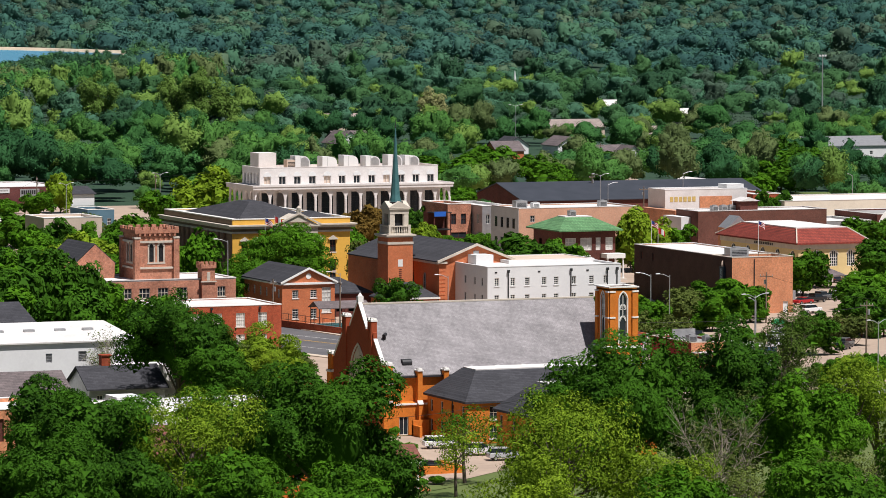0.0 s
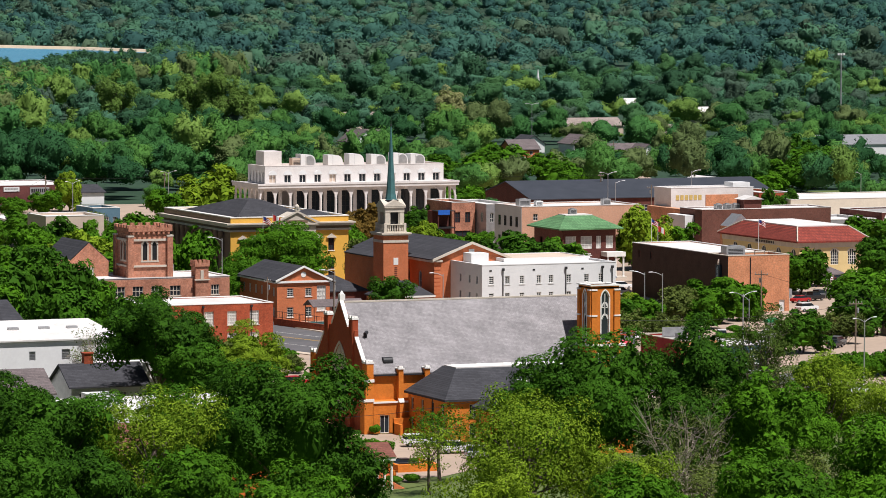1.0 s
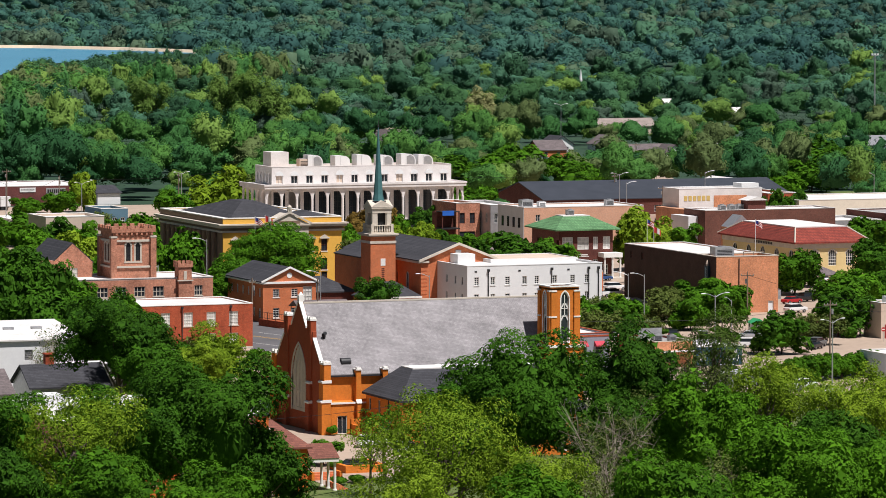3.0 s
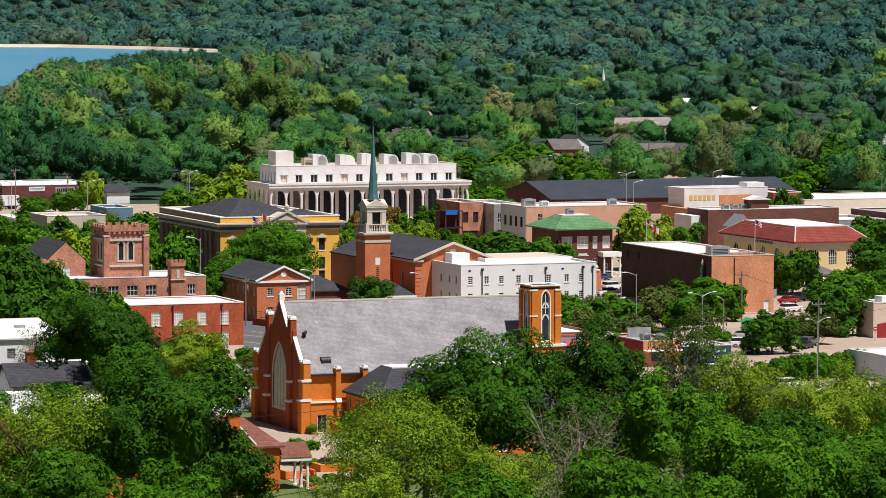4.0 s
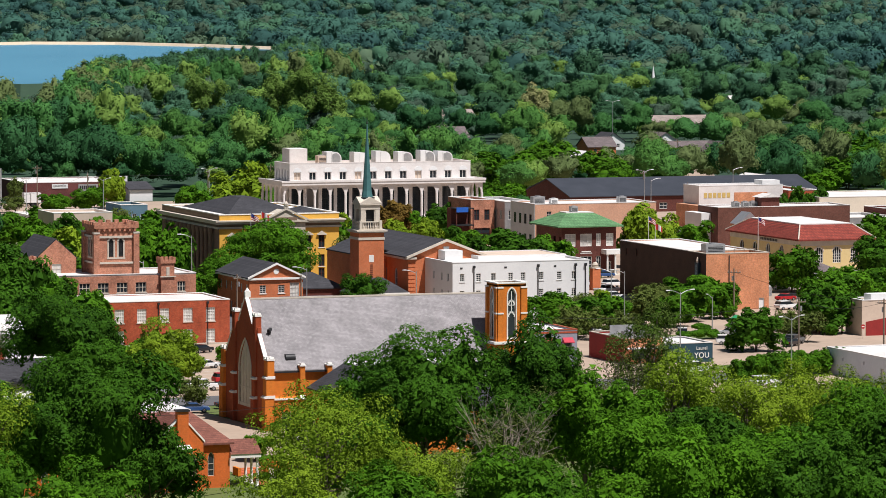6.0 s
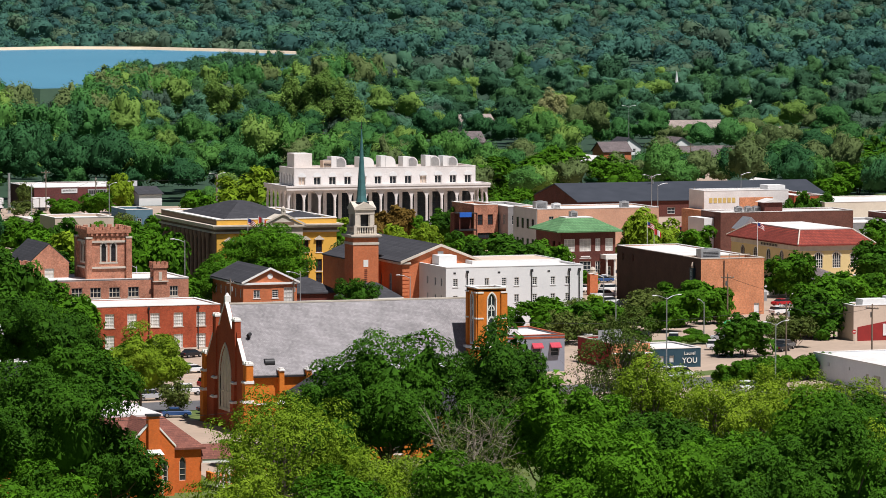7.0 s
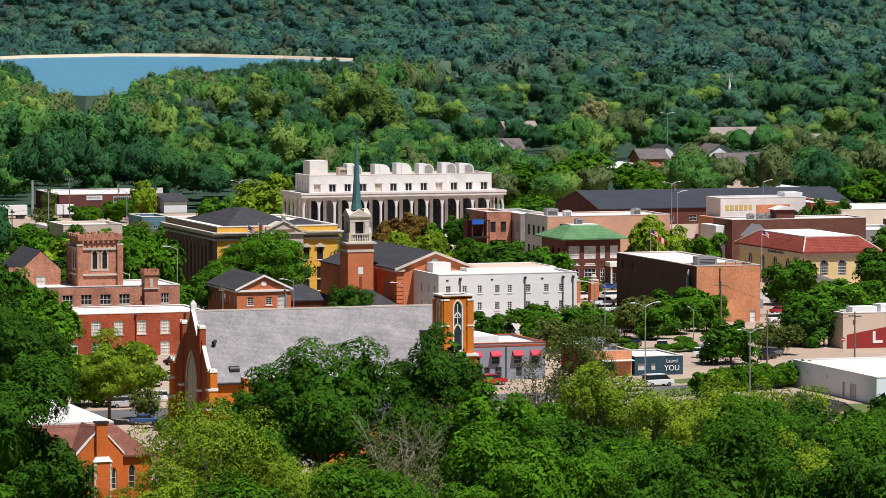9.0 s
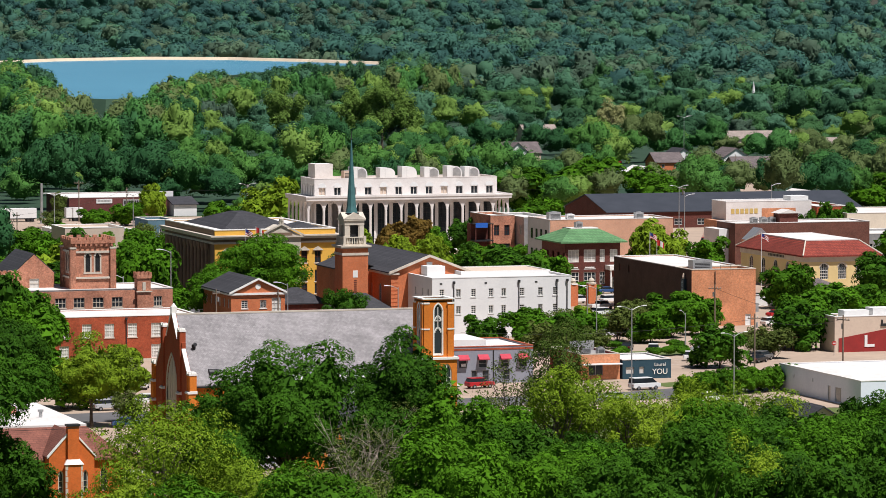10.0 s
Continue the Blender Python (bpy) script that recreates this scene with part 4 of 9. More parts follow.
    part("stair_block", bm, ROOF_DARK, e, "dark metal-clad stair block")
    tower(e)


def tower_tracery(e, p, u, o):
    """Stone bars in the upper half of the tower light: a middle mullion with two tiers of pointed heads."""
    q = p + u * o[0] + Z * o[1]
    w, h = o[2], o[3]
    bm = bmesh.new()
    bar(bm, q, u, w / 2 - 0.05, w / 2 + 0.05, h * 0.50, h - 0.5, 0.1, 0.2)
    for z in (h * 0.43, h * 0.66):
        for s in (-1, 1):
            for i in range(4):
                a0, a1 = i / 4, (i + 1) / 4
                x0, x1 = (w / 2 + s * (w / 2 - 0.08) * (1 - a) for a in (a0, a1))
                z0, z1 = (z + 0.75 * math.sin(a * 1.571) for a in (a0, a1))
                bar(bm, q, u, min(x0, x1) - 0.03, max(x0, x1) + 0.03, min(z0, z1) - 0.03, max(z0, z1) + 0.06, 0.1, 0.19)
    for s in (-0.25, 0.25):
        bar(bm, q, u, w / 2 + s * w - 0.17, w / 2 + s * w + 0.17, h * 0.66 - 0.06, h * 0.66 + 0.06, 0.1, 0.19)
    part("tower_tracery", bm, TRIM_WHITE, e)


def tower(e):
    """The square bell tower with a wider lower stage."""
    x0, x1, y0, y1 = 35.9, 40.5, 0.2, 4.8
    up_f, up_l = (1.66, 0.6, 1.28, 7.6, "point"), (1.66, 0.6, 1.28, 7.6, "point")
    four_walls(e, x0, x1, y0, y1, 8.9, BRICK_ORANGE, [up_f], [up_l], z0=12.0, name="tower_wall")
    low = [(0.85, 7.3, 1.5, 3.9, "point"), (3.35, 7.3, 1.5, 3.9, "point"), (0.85, 2.0, 1.5, 3.6, "point"), (3.35, 2.0, 1.5, 3.6, "point")]
    four_walls(e, x0 - 0.55, x1 + 0.55, y0 - 0.55, y1 + 0.55, 12.0, BRICK_ORANGE, low, [], name="tower_base")
    for p, u, o in (((x0, y0, 12), FRONT, up_f), ((x0, y1, 12), LEFT, up_l)):
        window(e, p, u, o, TRIM_WHITE, GLASS, 1, 1, bars=0.09, edge=0.10)
        tower_tracery(e, Vector(p), u, o)
        bm = bmesh.new(); q = Vector(p); n = u.cross(Z)
        c = arch_curve(o[2], o[3], "point")
        for (a0, z0), (a1, z1) in zip(c, c[1:]):
            f = lambda a, z, k: q + u * (o[0] + o[2] / 2 + (a - o[2] / 2) * k) + Z * (o[1] + z + (0.22 if k > 1 else 0)) + n * 0.06
            prism(bm, [f(a0, z0, 1), f(a1, z1, 1), f(a1, z1, 1.18), f(a0, z0, 1.18)], n * -0.1)
        for a0, a1 in ((o[0] - 0.17, o[0]), (o[0] + o[2], o[0] + o[2] + 0.17)):
            bar(bm, q, u, a0, a1, o[1] - 0.2, o[1] + c[0][1] + 0.22, -0.06, 0.04)
        bar(bm, q, u, o[0], o[0] + o[2], o[1] - 0.2, o[1], -0.08, 0.04)
        part("window_surround", bm, TRIM_WHITE, e)
    for o in low:
        window(e, (x0 - 0.55, y0 - 0.55, 0), FRONT, o, TRIM_WHITE, GLASS, 2, 3, bars=0.14, edge=0.15)
    for x, y in ((x0, y0), (x1, y0), (x0, y1), (x1, y1)):
        sx, sy = (-1 if x == x0 else 1), (-1 if y == y0 else 1)
        bm = bmesh.new()
        cx, cy = x - sx * 0.42, y - sy * 0.42
        box(bm, *sorted((cx - 0.42 * 1, cx + 0.42)), *sorted((y - sy * 0.1, y + sy * 0.22)), 12.0, 20.2)
        box(bm, *sorted((x - sx * 0.1, x + sx * 0.22)), *sorted((cy - 0.42, cy + 0.42)), 12.0, 20.2)
        b = part("corner_buttress", bm, BRICK_ORANGE, e)
        bm = bmesh.new()
        for z in (16.3, 20.2):
            box(bm, cx - 0.47, cx + 0.47, *sorted((y - sy * 0.05, y + sy * 0.3)), z, z + 0.22)
            box(bm, *sorted((x - sx * 0.05, x + sx * 0.3)), cy - 0.47, cy + 0.47, z, z + 0.22)
        each_piece("offset_stone", bm, TRIM_WHITE, b)
    bm = bmesh.new(); ring(bm, x0 - 0.24, x1 + 0.24, y0 - 0.24, y1 + 0.24, 20.9, 21.08, 0.6)
    part("tower_coping", bm, TRIM_WHITE, e)
    part("tower_deck", boxes((x0, x1, y0, y1, 20.5, 20.7)), ROOF_GREY, e)
    bm = bmesh.new(); ring(bm, x0 - 0.8, x1 + 0.8, y0 - 0.8, y1 + 0.8, 11.8, 12.15, 0.9)
    part("stage_ledge", bm, TRIM_WHITE, e)


church()


def annex(x0, x1, y0, y1, deck, lab, nleft):
    """A two-storey brick wing with a steep dark roof and a flat white deck on top."""
    e = thing("church_annex", lab, "annex", group="church wings")
    ys = [1.5 + (y1 - y0 - 3) * i / (nleft - 1) for i in range(nleft)]
    left = [(a - 0.5, z, 1.0, 1.8) for a in ys for z in (0.7, 3.6)]
    front = [(a, z, 1.3, 1.9) for a in (3.6, 9.5, 15.0) if a < x1 - x0 - 2 for z in (0.7, 3.5)]
    four_walls(e, x0, x1, y0, y1, 6.0, BRICK_ORANGE, front, left)
    for o in left:
        window(e, (x0, y1, 0), LEFT, o, STONE, GLASS, 1, 2)
    for o in front:
        window(e, (x0, y0, 0), FRONT, o, STONE, GLASS, 2, 2, sill=TRIM_WHITE)
    hip_roof(e, x0, x1, y0, y1, 6.2, 10.0, SHINGLE, over=0.5, ridge=deck, eave=0.3)
    part("deck", boxes((deck[0] + 0.1, deck[1] - 0.1, deck[2] + 0.1, deck[3] - 0.1, 9.9, 10.16)), ROOF_WHITE, e, "white flat roof deck")
    bm = bmesh.new(); rod(bm, (x0 - 0.08, y0 + 5.2, 0), (x0 - 0.08, y0 + 5.2, 5.9), 0.07)
    part("downpipe", bm, METAL_DARK, e)


annex(6.2, 32, -14.2, 0.3, (10.5, 30, -7.4, -2.5), "two-storey orange brick church wing with charcoal hipped roof", 4)
annex(6.4, 26, -36, -24.2, (11.2, 24, -30.5, -27.0), "orange brick church wing under trees with charcoal roof", 3)
bm = bmesh.new(); box(bm, 3.4, 6.0, -0.9, -0.4, 0, 2.3); box(bm, 3.4, 3.8, -3.4, -0.4, 0, 1.6)
tagged(part("garden_wall", bm, BRICK_ORANGE), "low orange brick screen wall beside the church", "wall")


# ---------------------------------------------------------------- hall with a rust roof in the foreground
def foreground_hall():
    e = thing("parish_hall", "orange brick hall with rust-brown roof and white porch", "hall")
    x0, x1, y0, y1 = -60.0, -26.4, -63.4, -24.0
    front = [(a, 1.6, 0.9, 3.2, "point") for a in (4.0, 8.0, 12.0, 16.0, 20.0, 30.6)]
    four_walls(e, x0, x1, y0, y1, 6.0, BRICK_HALL, front, [])
    for o in front:
        window(e, (x0, y0, 0), FRONT, o, STONE, GLASS, 1, 3)
    hip_roof(e, x0, x1, y0, y1, 6.0, 9.6, SHINGLE_BROWN, over=0.5, ridge=(-58.0, -29.8, -56.2, -26.0))
    part("deck", boxes((-58.2, -29.6, -56.4, -25.8, 9.5, 9.75)), ROOF_WHITE, e, "white flat roof deck")
    part("roof_hatch", boxes((-37.2, -35.6, -40.4, -39.0, 9.75, 10.7)), BRICK_PINK, e)
    part("roof_box", boxes((-56.4, -52.6, -40.6, -36.0, 9.75, 11.6)), PAINT_WHITE, e)
    for x, y in ((-33.5, -46.0), (-41.0, -36.0), (-47.0, -49.0)):
        bm = bmesh.new(); lathe(bm, x, y, [(9.75, 0.25), (10.5, 0.25), (10.55, 0.4), (10.8, 0.4)], 8); part("vent", bm, METAL_GREY, e)
    # projecting gabled bay with chimney
    bx0, bx1, by = -37.0, -30.9, -66.3
    mid = (bx0 + bx1) / 2
    lights = ((1.2, 1.8, 0.75, 3.0, "point"), (4.5, 1.8, 0.75, 3.0, "point"))
    bm = bmesh.new()
    wall(bm, (bx0, by, 0), FRONT, bx1 - bx0, 6.6, lights)
    wall(bm, (bx0, y0, 0), LEFT, y0 - by, 6.6); wall(bm, (bx1, by, 0), RIGHT, y0 - by, 6.6)
    poly(bm, [(bx0, by, 6.6), (bx1, by, 6.6), (mid, by, 9.9)])
    part("bay_wall", bm, BRICK_HALL, e)
    for o in lights:
        window(e, (bx0, by, 0), FRONT, o, STONE, GLASS, 1, 3, edge=0.16)
    gable_roof(e, bx0, bx1, by + 0.2, y0 + 7, 6.4, 9.6, SHINGLE_BROWN, "y", over=0.1, name="bay_roof")
    for s in (-1, 1):
        bm = bmesh.new()
        prism(bm, [(mid + s * 3.25, by - 0.12, 6.4), (mid, by - 0.12, 9.95), (mid, by - 0.12, 10.25), (mid + s * 3.25, by - 0.12, 6.7)], (0, 0.5, 0))
        part("bay_coping", bm, TRIM_WHITE, e)
    bm = bmesh.new(); box(bm, -34.55, -33.05, by - 0.5, by + 0.6, 0, 10.6); box(bm, -34.95, -32.65, by - 0.8, by + 0.6, 0, 5.6)
    ch = part("chimney", bm, BRICK_HALL, e)
    part("chimney_cap", boxes((-34.7, -32.9, by - 0.65, by + 0.75, 10.6, 10.85)), METAL_DARK, ch)
    bm = bmesh.new(); prism(bm, [(-35.1, by - 0.95, 5.6), (-32.5, by - 0.95, 5.6), (-32.95, by - 0.5, 6.25), (-34.65, by - 0.5, 6.25)], (0, 0.45, 0)); part("chimney_shoulder", bm, TRIM_WHITE, ch)
    for x in (-34.97, -32.88):
        bm = bmesh.new()
        for i in range(7):
            w = 0.25 if i % 2 else 0.36
            box(bm, x, x + w * (1 if x < -34 else 0.7), by - 0.83, by - 0.79, 0.2 + i * 0.78, 0.9 + i * 0.78)
        each_piece("quoin", bm, STONE, ch)
    # porch
    part("porch_roof", boxes((x1, x1 + 4.2, y0 - 0.5, y0 + 5.5, 3.9, 4.4)), TRIM_WHITE, e)
    for y in (y0, y0 + 2.5, y0 + 5.0):
        bm = bmesh.new(); lathe(bm, x1 + 3.8, y, [(0, 0.3), (0.2, 0.3), (0.25, 0.2), (3.7, 0.17), (3.75, 0.27), (3.9, 0.27)], 12)
        part("porch_column", bm, TRIM_WHITE, e)
    part("porch_gable", prism(bmesh.new(), [(x1, y0 - 0.6, 4.4), (x1, y0 + 5.6, 4.4), (x1, y0 + 2.5, 6.1)], (4.3, 0, 0)), SHINGLE_BROWN, e)
    for i in range(5):
        part("porch_step", boxes((x1 + 4.2 + 0.32 * i, x1 + 4.52 + 0.32 * i, y0 + 0.4, y0 + 4.6, 0, 0.85 - 0.17 * i)), BRICK_SALMON, e)


foreground_hall()


# ---------------------------------------------------------------- red brick office block
def red_office():
    e = thing("office_building", "two-storey red brick office building with flat white roof", "building")
    x0, x1, y0, y1, h = 7.0, 38.1, 141.4, 158.0, 8.1
    front = [(a, z, 1.75, 2.5) for a in (1.0, 5.2, 9.4, 13.6, 17.9, 22.3, 26.6) for z in (0.4, 4.3)]
    front = [o for o in front if not (o[1] < 1 and o[0] in (17.9, 13.6))] + [(18.3, 0.0, 1.1, 2.3), (14.2, 0.0, 1.1, 2.3)]
    four_walls(e, x0, x1, y0, y1, h, BRICK_RED, front, [])
    for o in front:
        if o[2] > 1.5:
            window(e, (x0, y0, 0), FRONT, o, TRIM_WHITE, GLASS_PALE, 4, 4, bars=0.08, sill=STONE)
        else:
            window(e, (x0, y0, 0), FRONT, o, BRICK_DARK, BRICK_DARK, 1, 1, name="door")
    flat_roof(e, x0, x1, y0, y1, h, ROOF_WHITE, 0.12, TRIM_WHITE, 0.3, BRICK_RED)
    part("base_course", boxes((x0, x1 + 0.06, y0 - 0.08, y0 - 0.02, 0.0, 0.35)), STONE, e)
    for x in (11.2, 24.6, 33.9):
        bm = bmesh.new(); rod(bm, (x, y0 - 0.15, 0), (x, y0 - 0.15, 7.6), 0.09); box(bm, x - 0.2, x + 0.2, y0 - 0.35, y0 - 0.02, 7.5, 7.9)
        part("downpipe", bm, METAL_DARK, e)


red_office()


# ---------------------------------------------------------------- the pinkish church with a battlemented tower
def pink_church():
    e = thing("old_church", "pinkish brick church with battlemented tower and flat-roofed hall", "church")
    x0, x1, y0, y1 = 23.2, 31.0, 177.9, 185.7
    lan = [(2.5, 6.2, 0.9, 3.5, "point"), (4.4, 6.2, 0.9, 3.5, "point")]
    four_walls(e, x0, x1, y0, y1, 12.3, BRICK_PINK, lan, lan, z0=7.6, name="tower_wall")
    four_walls(e, x0, x1, y0 + 0.01, y1, 7.6, BRICK_PINK, name="tower_foot")
    for p, u in (((x0, y0, 7.6), FRONT), ((x0, y1, 7.6), LEFT)):
        for o in lan:
            w = window(e, p, u, o, METAL_DARK, METAL_DARK, 1, 12, bars=0.16, edge=0.10, name="belfry_louvre")
        bm = bmesh.new()
        for o in lan:
            for s0, s1 in ((-0.28, 0), (o[2], o[2] + 0.28)):
                bar(bm, Vector(p), u, o[0] + s0, o[0] + s1, o[1] - 0.3, o[1] + o[3] - 0.5, -0.05, 0.05)
            c = arch_curve(o[2], o[3], "point")
            for (a0, z0), (a1, z1) in zip(c, c[1:]):
                n = u.cross(Z)
                f = lambda a, z, k: Vector(p) + u * (o[0] + o[2] / 2 + (a - o[2] / 2) * k) + Z * (o[1] + z + (0.3 if k > 1 else 0)) + n * 0.05
                prism(bm, [f(a0, z0, 1), f(a1, z1, 1), f(a1, z1, 1.66), f(a0, z0, 1.66)], n * -0.08)
        bar(bm, Vector(p), u, 2.1, 5.7, 5.8, 6.1, -0.06, 0.05)
        part("louvre_surround", bm, STONE, e)
    for x, y in ((x0, y0), (x1, y0), (x0, y1), (x1, y1)):
        bm = bmesh.new(); box(bm, x - 0.55, x + 0.55, y - 0.55, y + 0.55, 0, 18.2)
        bm2 = part("corner_buttress", bm, BRICK_PINK, e)
        part("cap", boxes((x - 0.62, x + 0.62, y - 0.62, y + 0.62, 18.2, 18.5)), STONE, bm2)
    bm = bmesh.new(); ring(bm, x0 - 0.3, x1 + 0.3, y0 - 0.3, y1 + 0.3, 12.5, 12.85, 0.5); ring(bm, x0 - 0.25, x1 + 0.25, y0 - 0.25, y1 + 0.25, 17.4, 17.8, 0.5)
    each_piece("string_course", bm, STONE, e)
    bm = bmesh.new(); ring(bm, x0 - 0.45, x1 + 0.45, y0 - 0.45, y1 + 0.45, 19.2, 19.9, 0.55)
    for i in range(8):
        box(bm, x0 + 0.35 + i * 1.0, x0 + 0.75 + i * 1.0, y0 - 0.4, y0, 18.7, 19.2)
    part("tower_parapet", bm, BRICK_PINK, e)
    bm = bmesh.new(); crenels(bm, x0 - 0.45, x1 + 0.45, y0 - 0.45, y1 + 0.45, 19.9, 0.5, 0.85, 0.75, 0.5)
    each_piece("merlon", bm, BRICK_PINK, e)
    part("tower_deck", boxes((x0 + 0.1, x1 - 0.1, y0 + 0.1, y1 - 0.1, 18.9, 19.2)), ROOF_GREY, e)
    # long low hall in front
    hx0, hx1, hy0, hy1 = 12.5, 42.0, 175.0, 190.0
    fr = [(a, 7.2, 2.1, 1.9) for a in (3.0, 6.6, 10.2, 13.9, 17.6)] + [(25.8, 7.2, 1.6, 1.9)] + [(a, 3.2, 2.1, 1.9) for a in (6.6, 10.2, 13.9, 17.6)] + [(25.8, 3.2, 1.6, 1.9)]
    four_walls(e, hx0, hx1, hy0, hy1, 10.4, BRICK_PINK, fr, name="hall_wall")
    for o in fr:
        window(e, (hx0, hy0, 0), FRONT, o, STONE, GLASS, 3, 2, bars=0.1, sill=STONE)
    flat_roof(e, hx0, hx1, hy0, hy1, 10.6, ROOF_WHITE, 0.08, ROOF_WHITE, 0.5, BRICK_PINK)
    # turret on the hall's front
    bm = bmesh.new(); box(bm, 34.9, 37.5, 174.2, 176.6, 0, 12.6); ring(bm, 34.7, 37.7, 174.0, 176.8, 12.6, 13.2, 0.4); crenels(bm, 34.7, 37.7, 174.0, 176.8, 13.2, 0.55, 0.5, 0.3, 0.35)
    t = part("turret", bm, BRICK_PINK, e)
    bm = bmesh.new(); box(bm, 35.9, 36.5, 174.1, 174.25, 10.3, 11.9); box(bm, 34.65, 37.75, 173.95, 174.3, 10.0, 10.2)
    part("turret_window", bm, STONE, t)
    # gabled chapel at the left end
    cx0, cx1, cy0, cy1 = 13.2, 21.0, 184.0, 200.0
    bm = bmesh.new()
    wall(bm, (cx0, cy0, 0), FRONT, cx1 - cx0, 13.4, [(3.0, 10.4, 1.9, 1.9)]); wall(bm, (cx0, cy1, 0), LEFT, cy1 - cy0, 13.4); wall(bm, (cx1, cy0, 0), RIGHT, cy1 - cy0, 13.4)
    poly(bm, [(cx0, cy0, 13.4), (cx1, cy0, 13.4), ((cx0 + cx1) / 2, cy0, 16.9)])
    part("chapel_wall", bm, BRICK_PINK, e)
    window(e, (cx0, cy0, 0), FRONT, (3.0, 10.4, 1.9, 1.9), STONE, GLASS_PALE, 2, 2, name="chapel_window")
    gable_roof(e, cx0, cx1, cy0 + 0.5, cy1, 13.4, 16.9, SHINGLE, "y", over=0.3, name="chapel_roof")
    bm = bmesh.new()
    box(bm, 9.5, 13.2, 183.5, 186.5, 0, 13.2); crenels(bm, 9.5, 13.2, 183.5, 186.5, 13.2, 0.6, 0.6, 0.4, 0.35)
    part("stair_turret", bm, BRICK_PINK, e)


pink_church()


# ---------------------------------------------------------------- small gabled brick house
def brick_house():
    e = thing("brick_house", "two-storey salmon brick house with gable front and dark roof", "house")
    x0, x1, y0, y1, h = 58.4, 69.4, 193.0, 214.0, 8.0
    up = [(2.1, 4.9, 1.3, 1.6), (5.9, 4.9, 1.3, 1.6), (2.1, 0.9, 1.3, 1.9), (5.9, 0.9, 1.3, 1.9), (8.3, 2.0, 1.9, 4.9)]
    sd = [(2 + 3.3 * i, z, 1.1, 1.7) for i in range(6) for z in (1.0, 4.9)]
    four_walls(e, x0, x1, y0, y1, h, BRICK_SALMON, up, sd)
    for o in up:
        window(e, (x0, y0, 0), FRONT, o, TRIM_WHITE, GLASS_PALE if o[3] > 3 else GLASS, 3 if o[3] > 3 else 2, 5 if o[3] > 3 else 4, sill=TRIM_WHITE)
    for o in sd:
        window(e, (x0, y1, 0), LEFT, o, TRIM_WHITE, GLASS, 2, 3)
    xm = (x0 + x1) / 2
    bm = bmesh.new(); prism(bm, [(x0, y0, h), (x1, y0, h), (xm, y0, 10.5)], (0, 0.3, 0)); part("gable", bm, BRICK_SALMON, e)
    bm = bmesh.new(); rod(bm, (xm, y0 - 0.06, 9.15), (xm, y0 + 0.1, 9.15), 0.55, n=16); part("round_vent", bm, TRIM_WHITE, e)
    gable_roof(e, x0, x1, y0, y1, h, 10.6, SHINGLE, "y", over=0.45)
    bm = bmesh.new()
    for s in (-1, 1):
        prism(bm, [(xm + s * 5.95, y0 - 0.52, 7.7), (xm, y0 - 0.52, 10.5), (xm, y0 - 0.52, 10.9), (xm + s * 5.95, y0 - 0.52, 8.1)], (0, 0.2, 0))
    box(bm, x0 - 0.3, x1 + 0.3, y0 - 0.35, y0 - 0.01, 7.55, 7.95); box(bm, x0 - 0.5, x0 - 0.02, y0, y1, 7.5, 7.8)
    part("cornice", bm, TRIM_WHITE, e)
    # low wings with dark roofs towards the steeple church
    w = thing("church_wing", "low brick church wing with charcoal roof", "building", group="low wings")
    four_walls(w, 70.5, 82, 205, 215, 4.6, BRICK_DARK, [(1.5 + 2.6 * i, 1, 1.3, 1.8) for i in range(4)])
    hip_roof(w, 70.5, 82, 205, 215, 4.8, 7.6, SHINGLE, over=0.4)
    w = thing("church_wing", "low brick church wing with charcoal roof", "building", group="low wings")
    fr = [(1.0, 1.2, 1.2, 1.4), (4.0, 0, 1.4, 2.3), (8.0, 1.2, 1.2, 1.4)]
    four_walls(w, 79, 90, 190, 197.5, 4.4, BRICK_SALMON, fr)
    for o in fr:
        window(w, (79, 190, 0), FRONT, o, TRIM_WHITE, GLASS, 2, 2)
    hip_roof(w, 79, 90, 190, 197.5, 4.6, 7.4, SHINGLE, over=0.4)
    part("eaves", boxes((78.6, 90.4, 189.55, 189.75, 4.25, 4.6)), TRIM_WHITE, w)


brick_house()


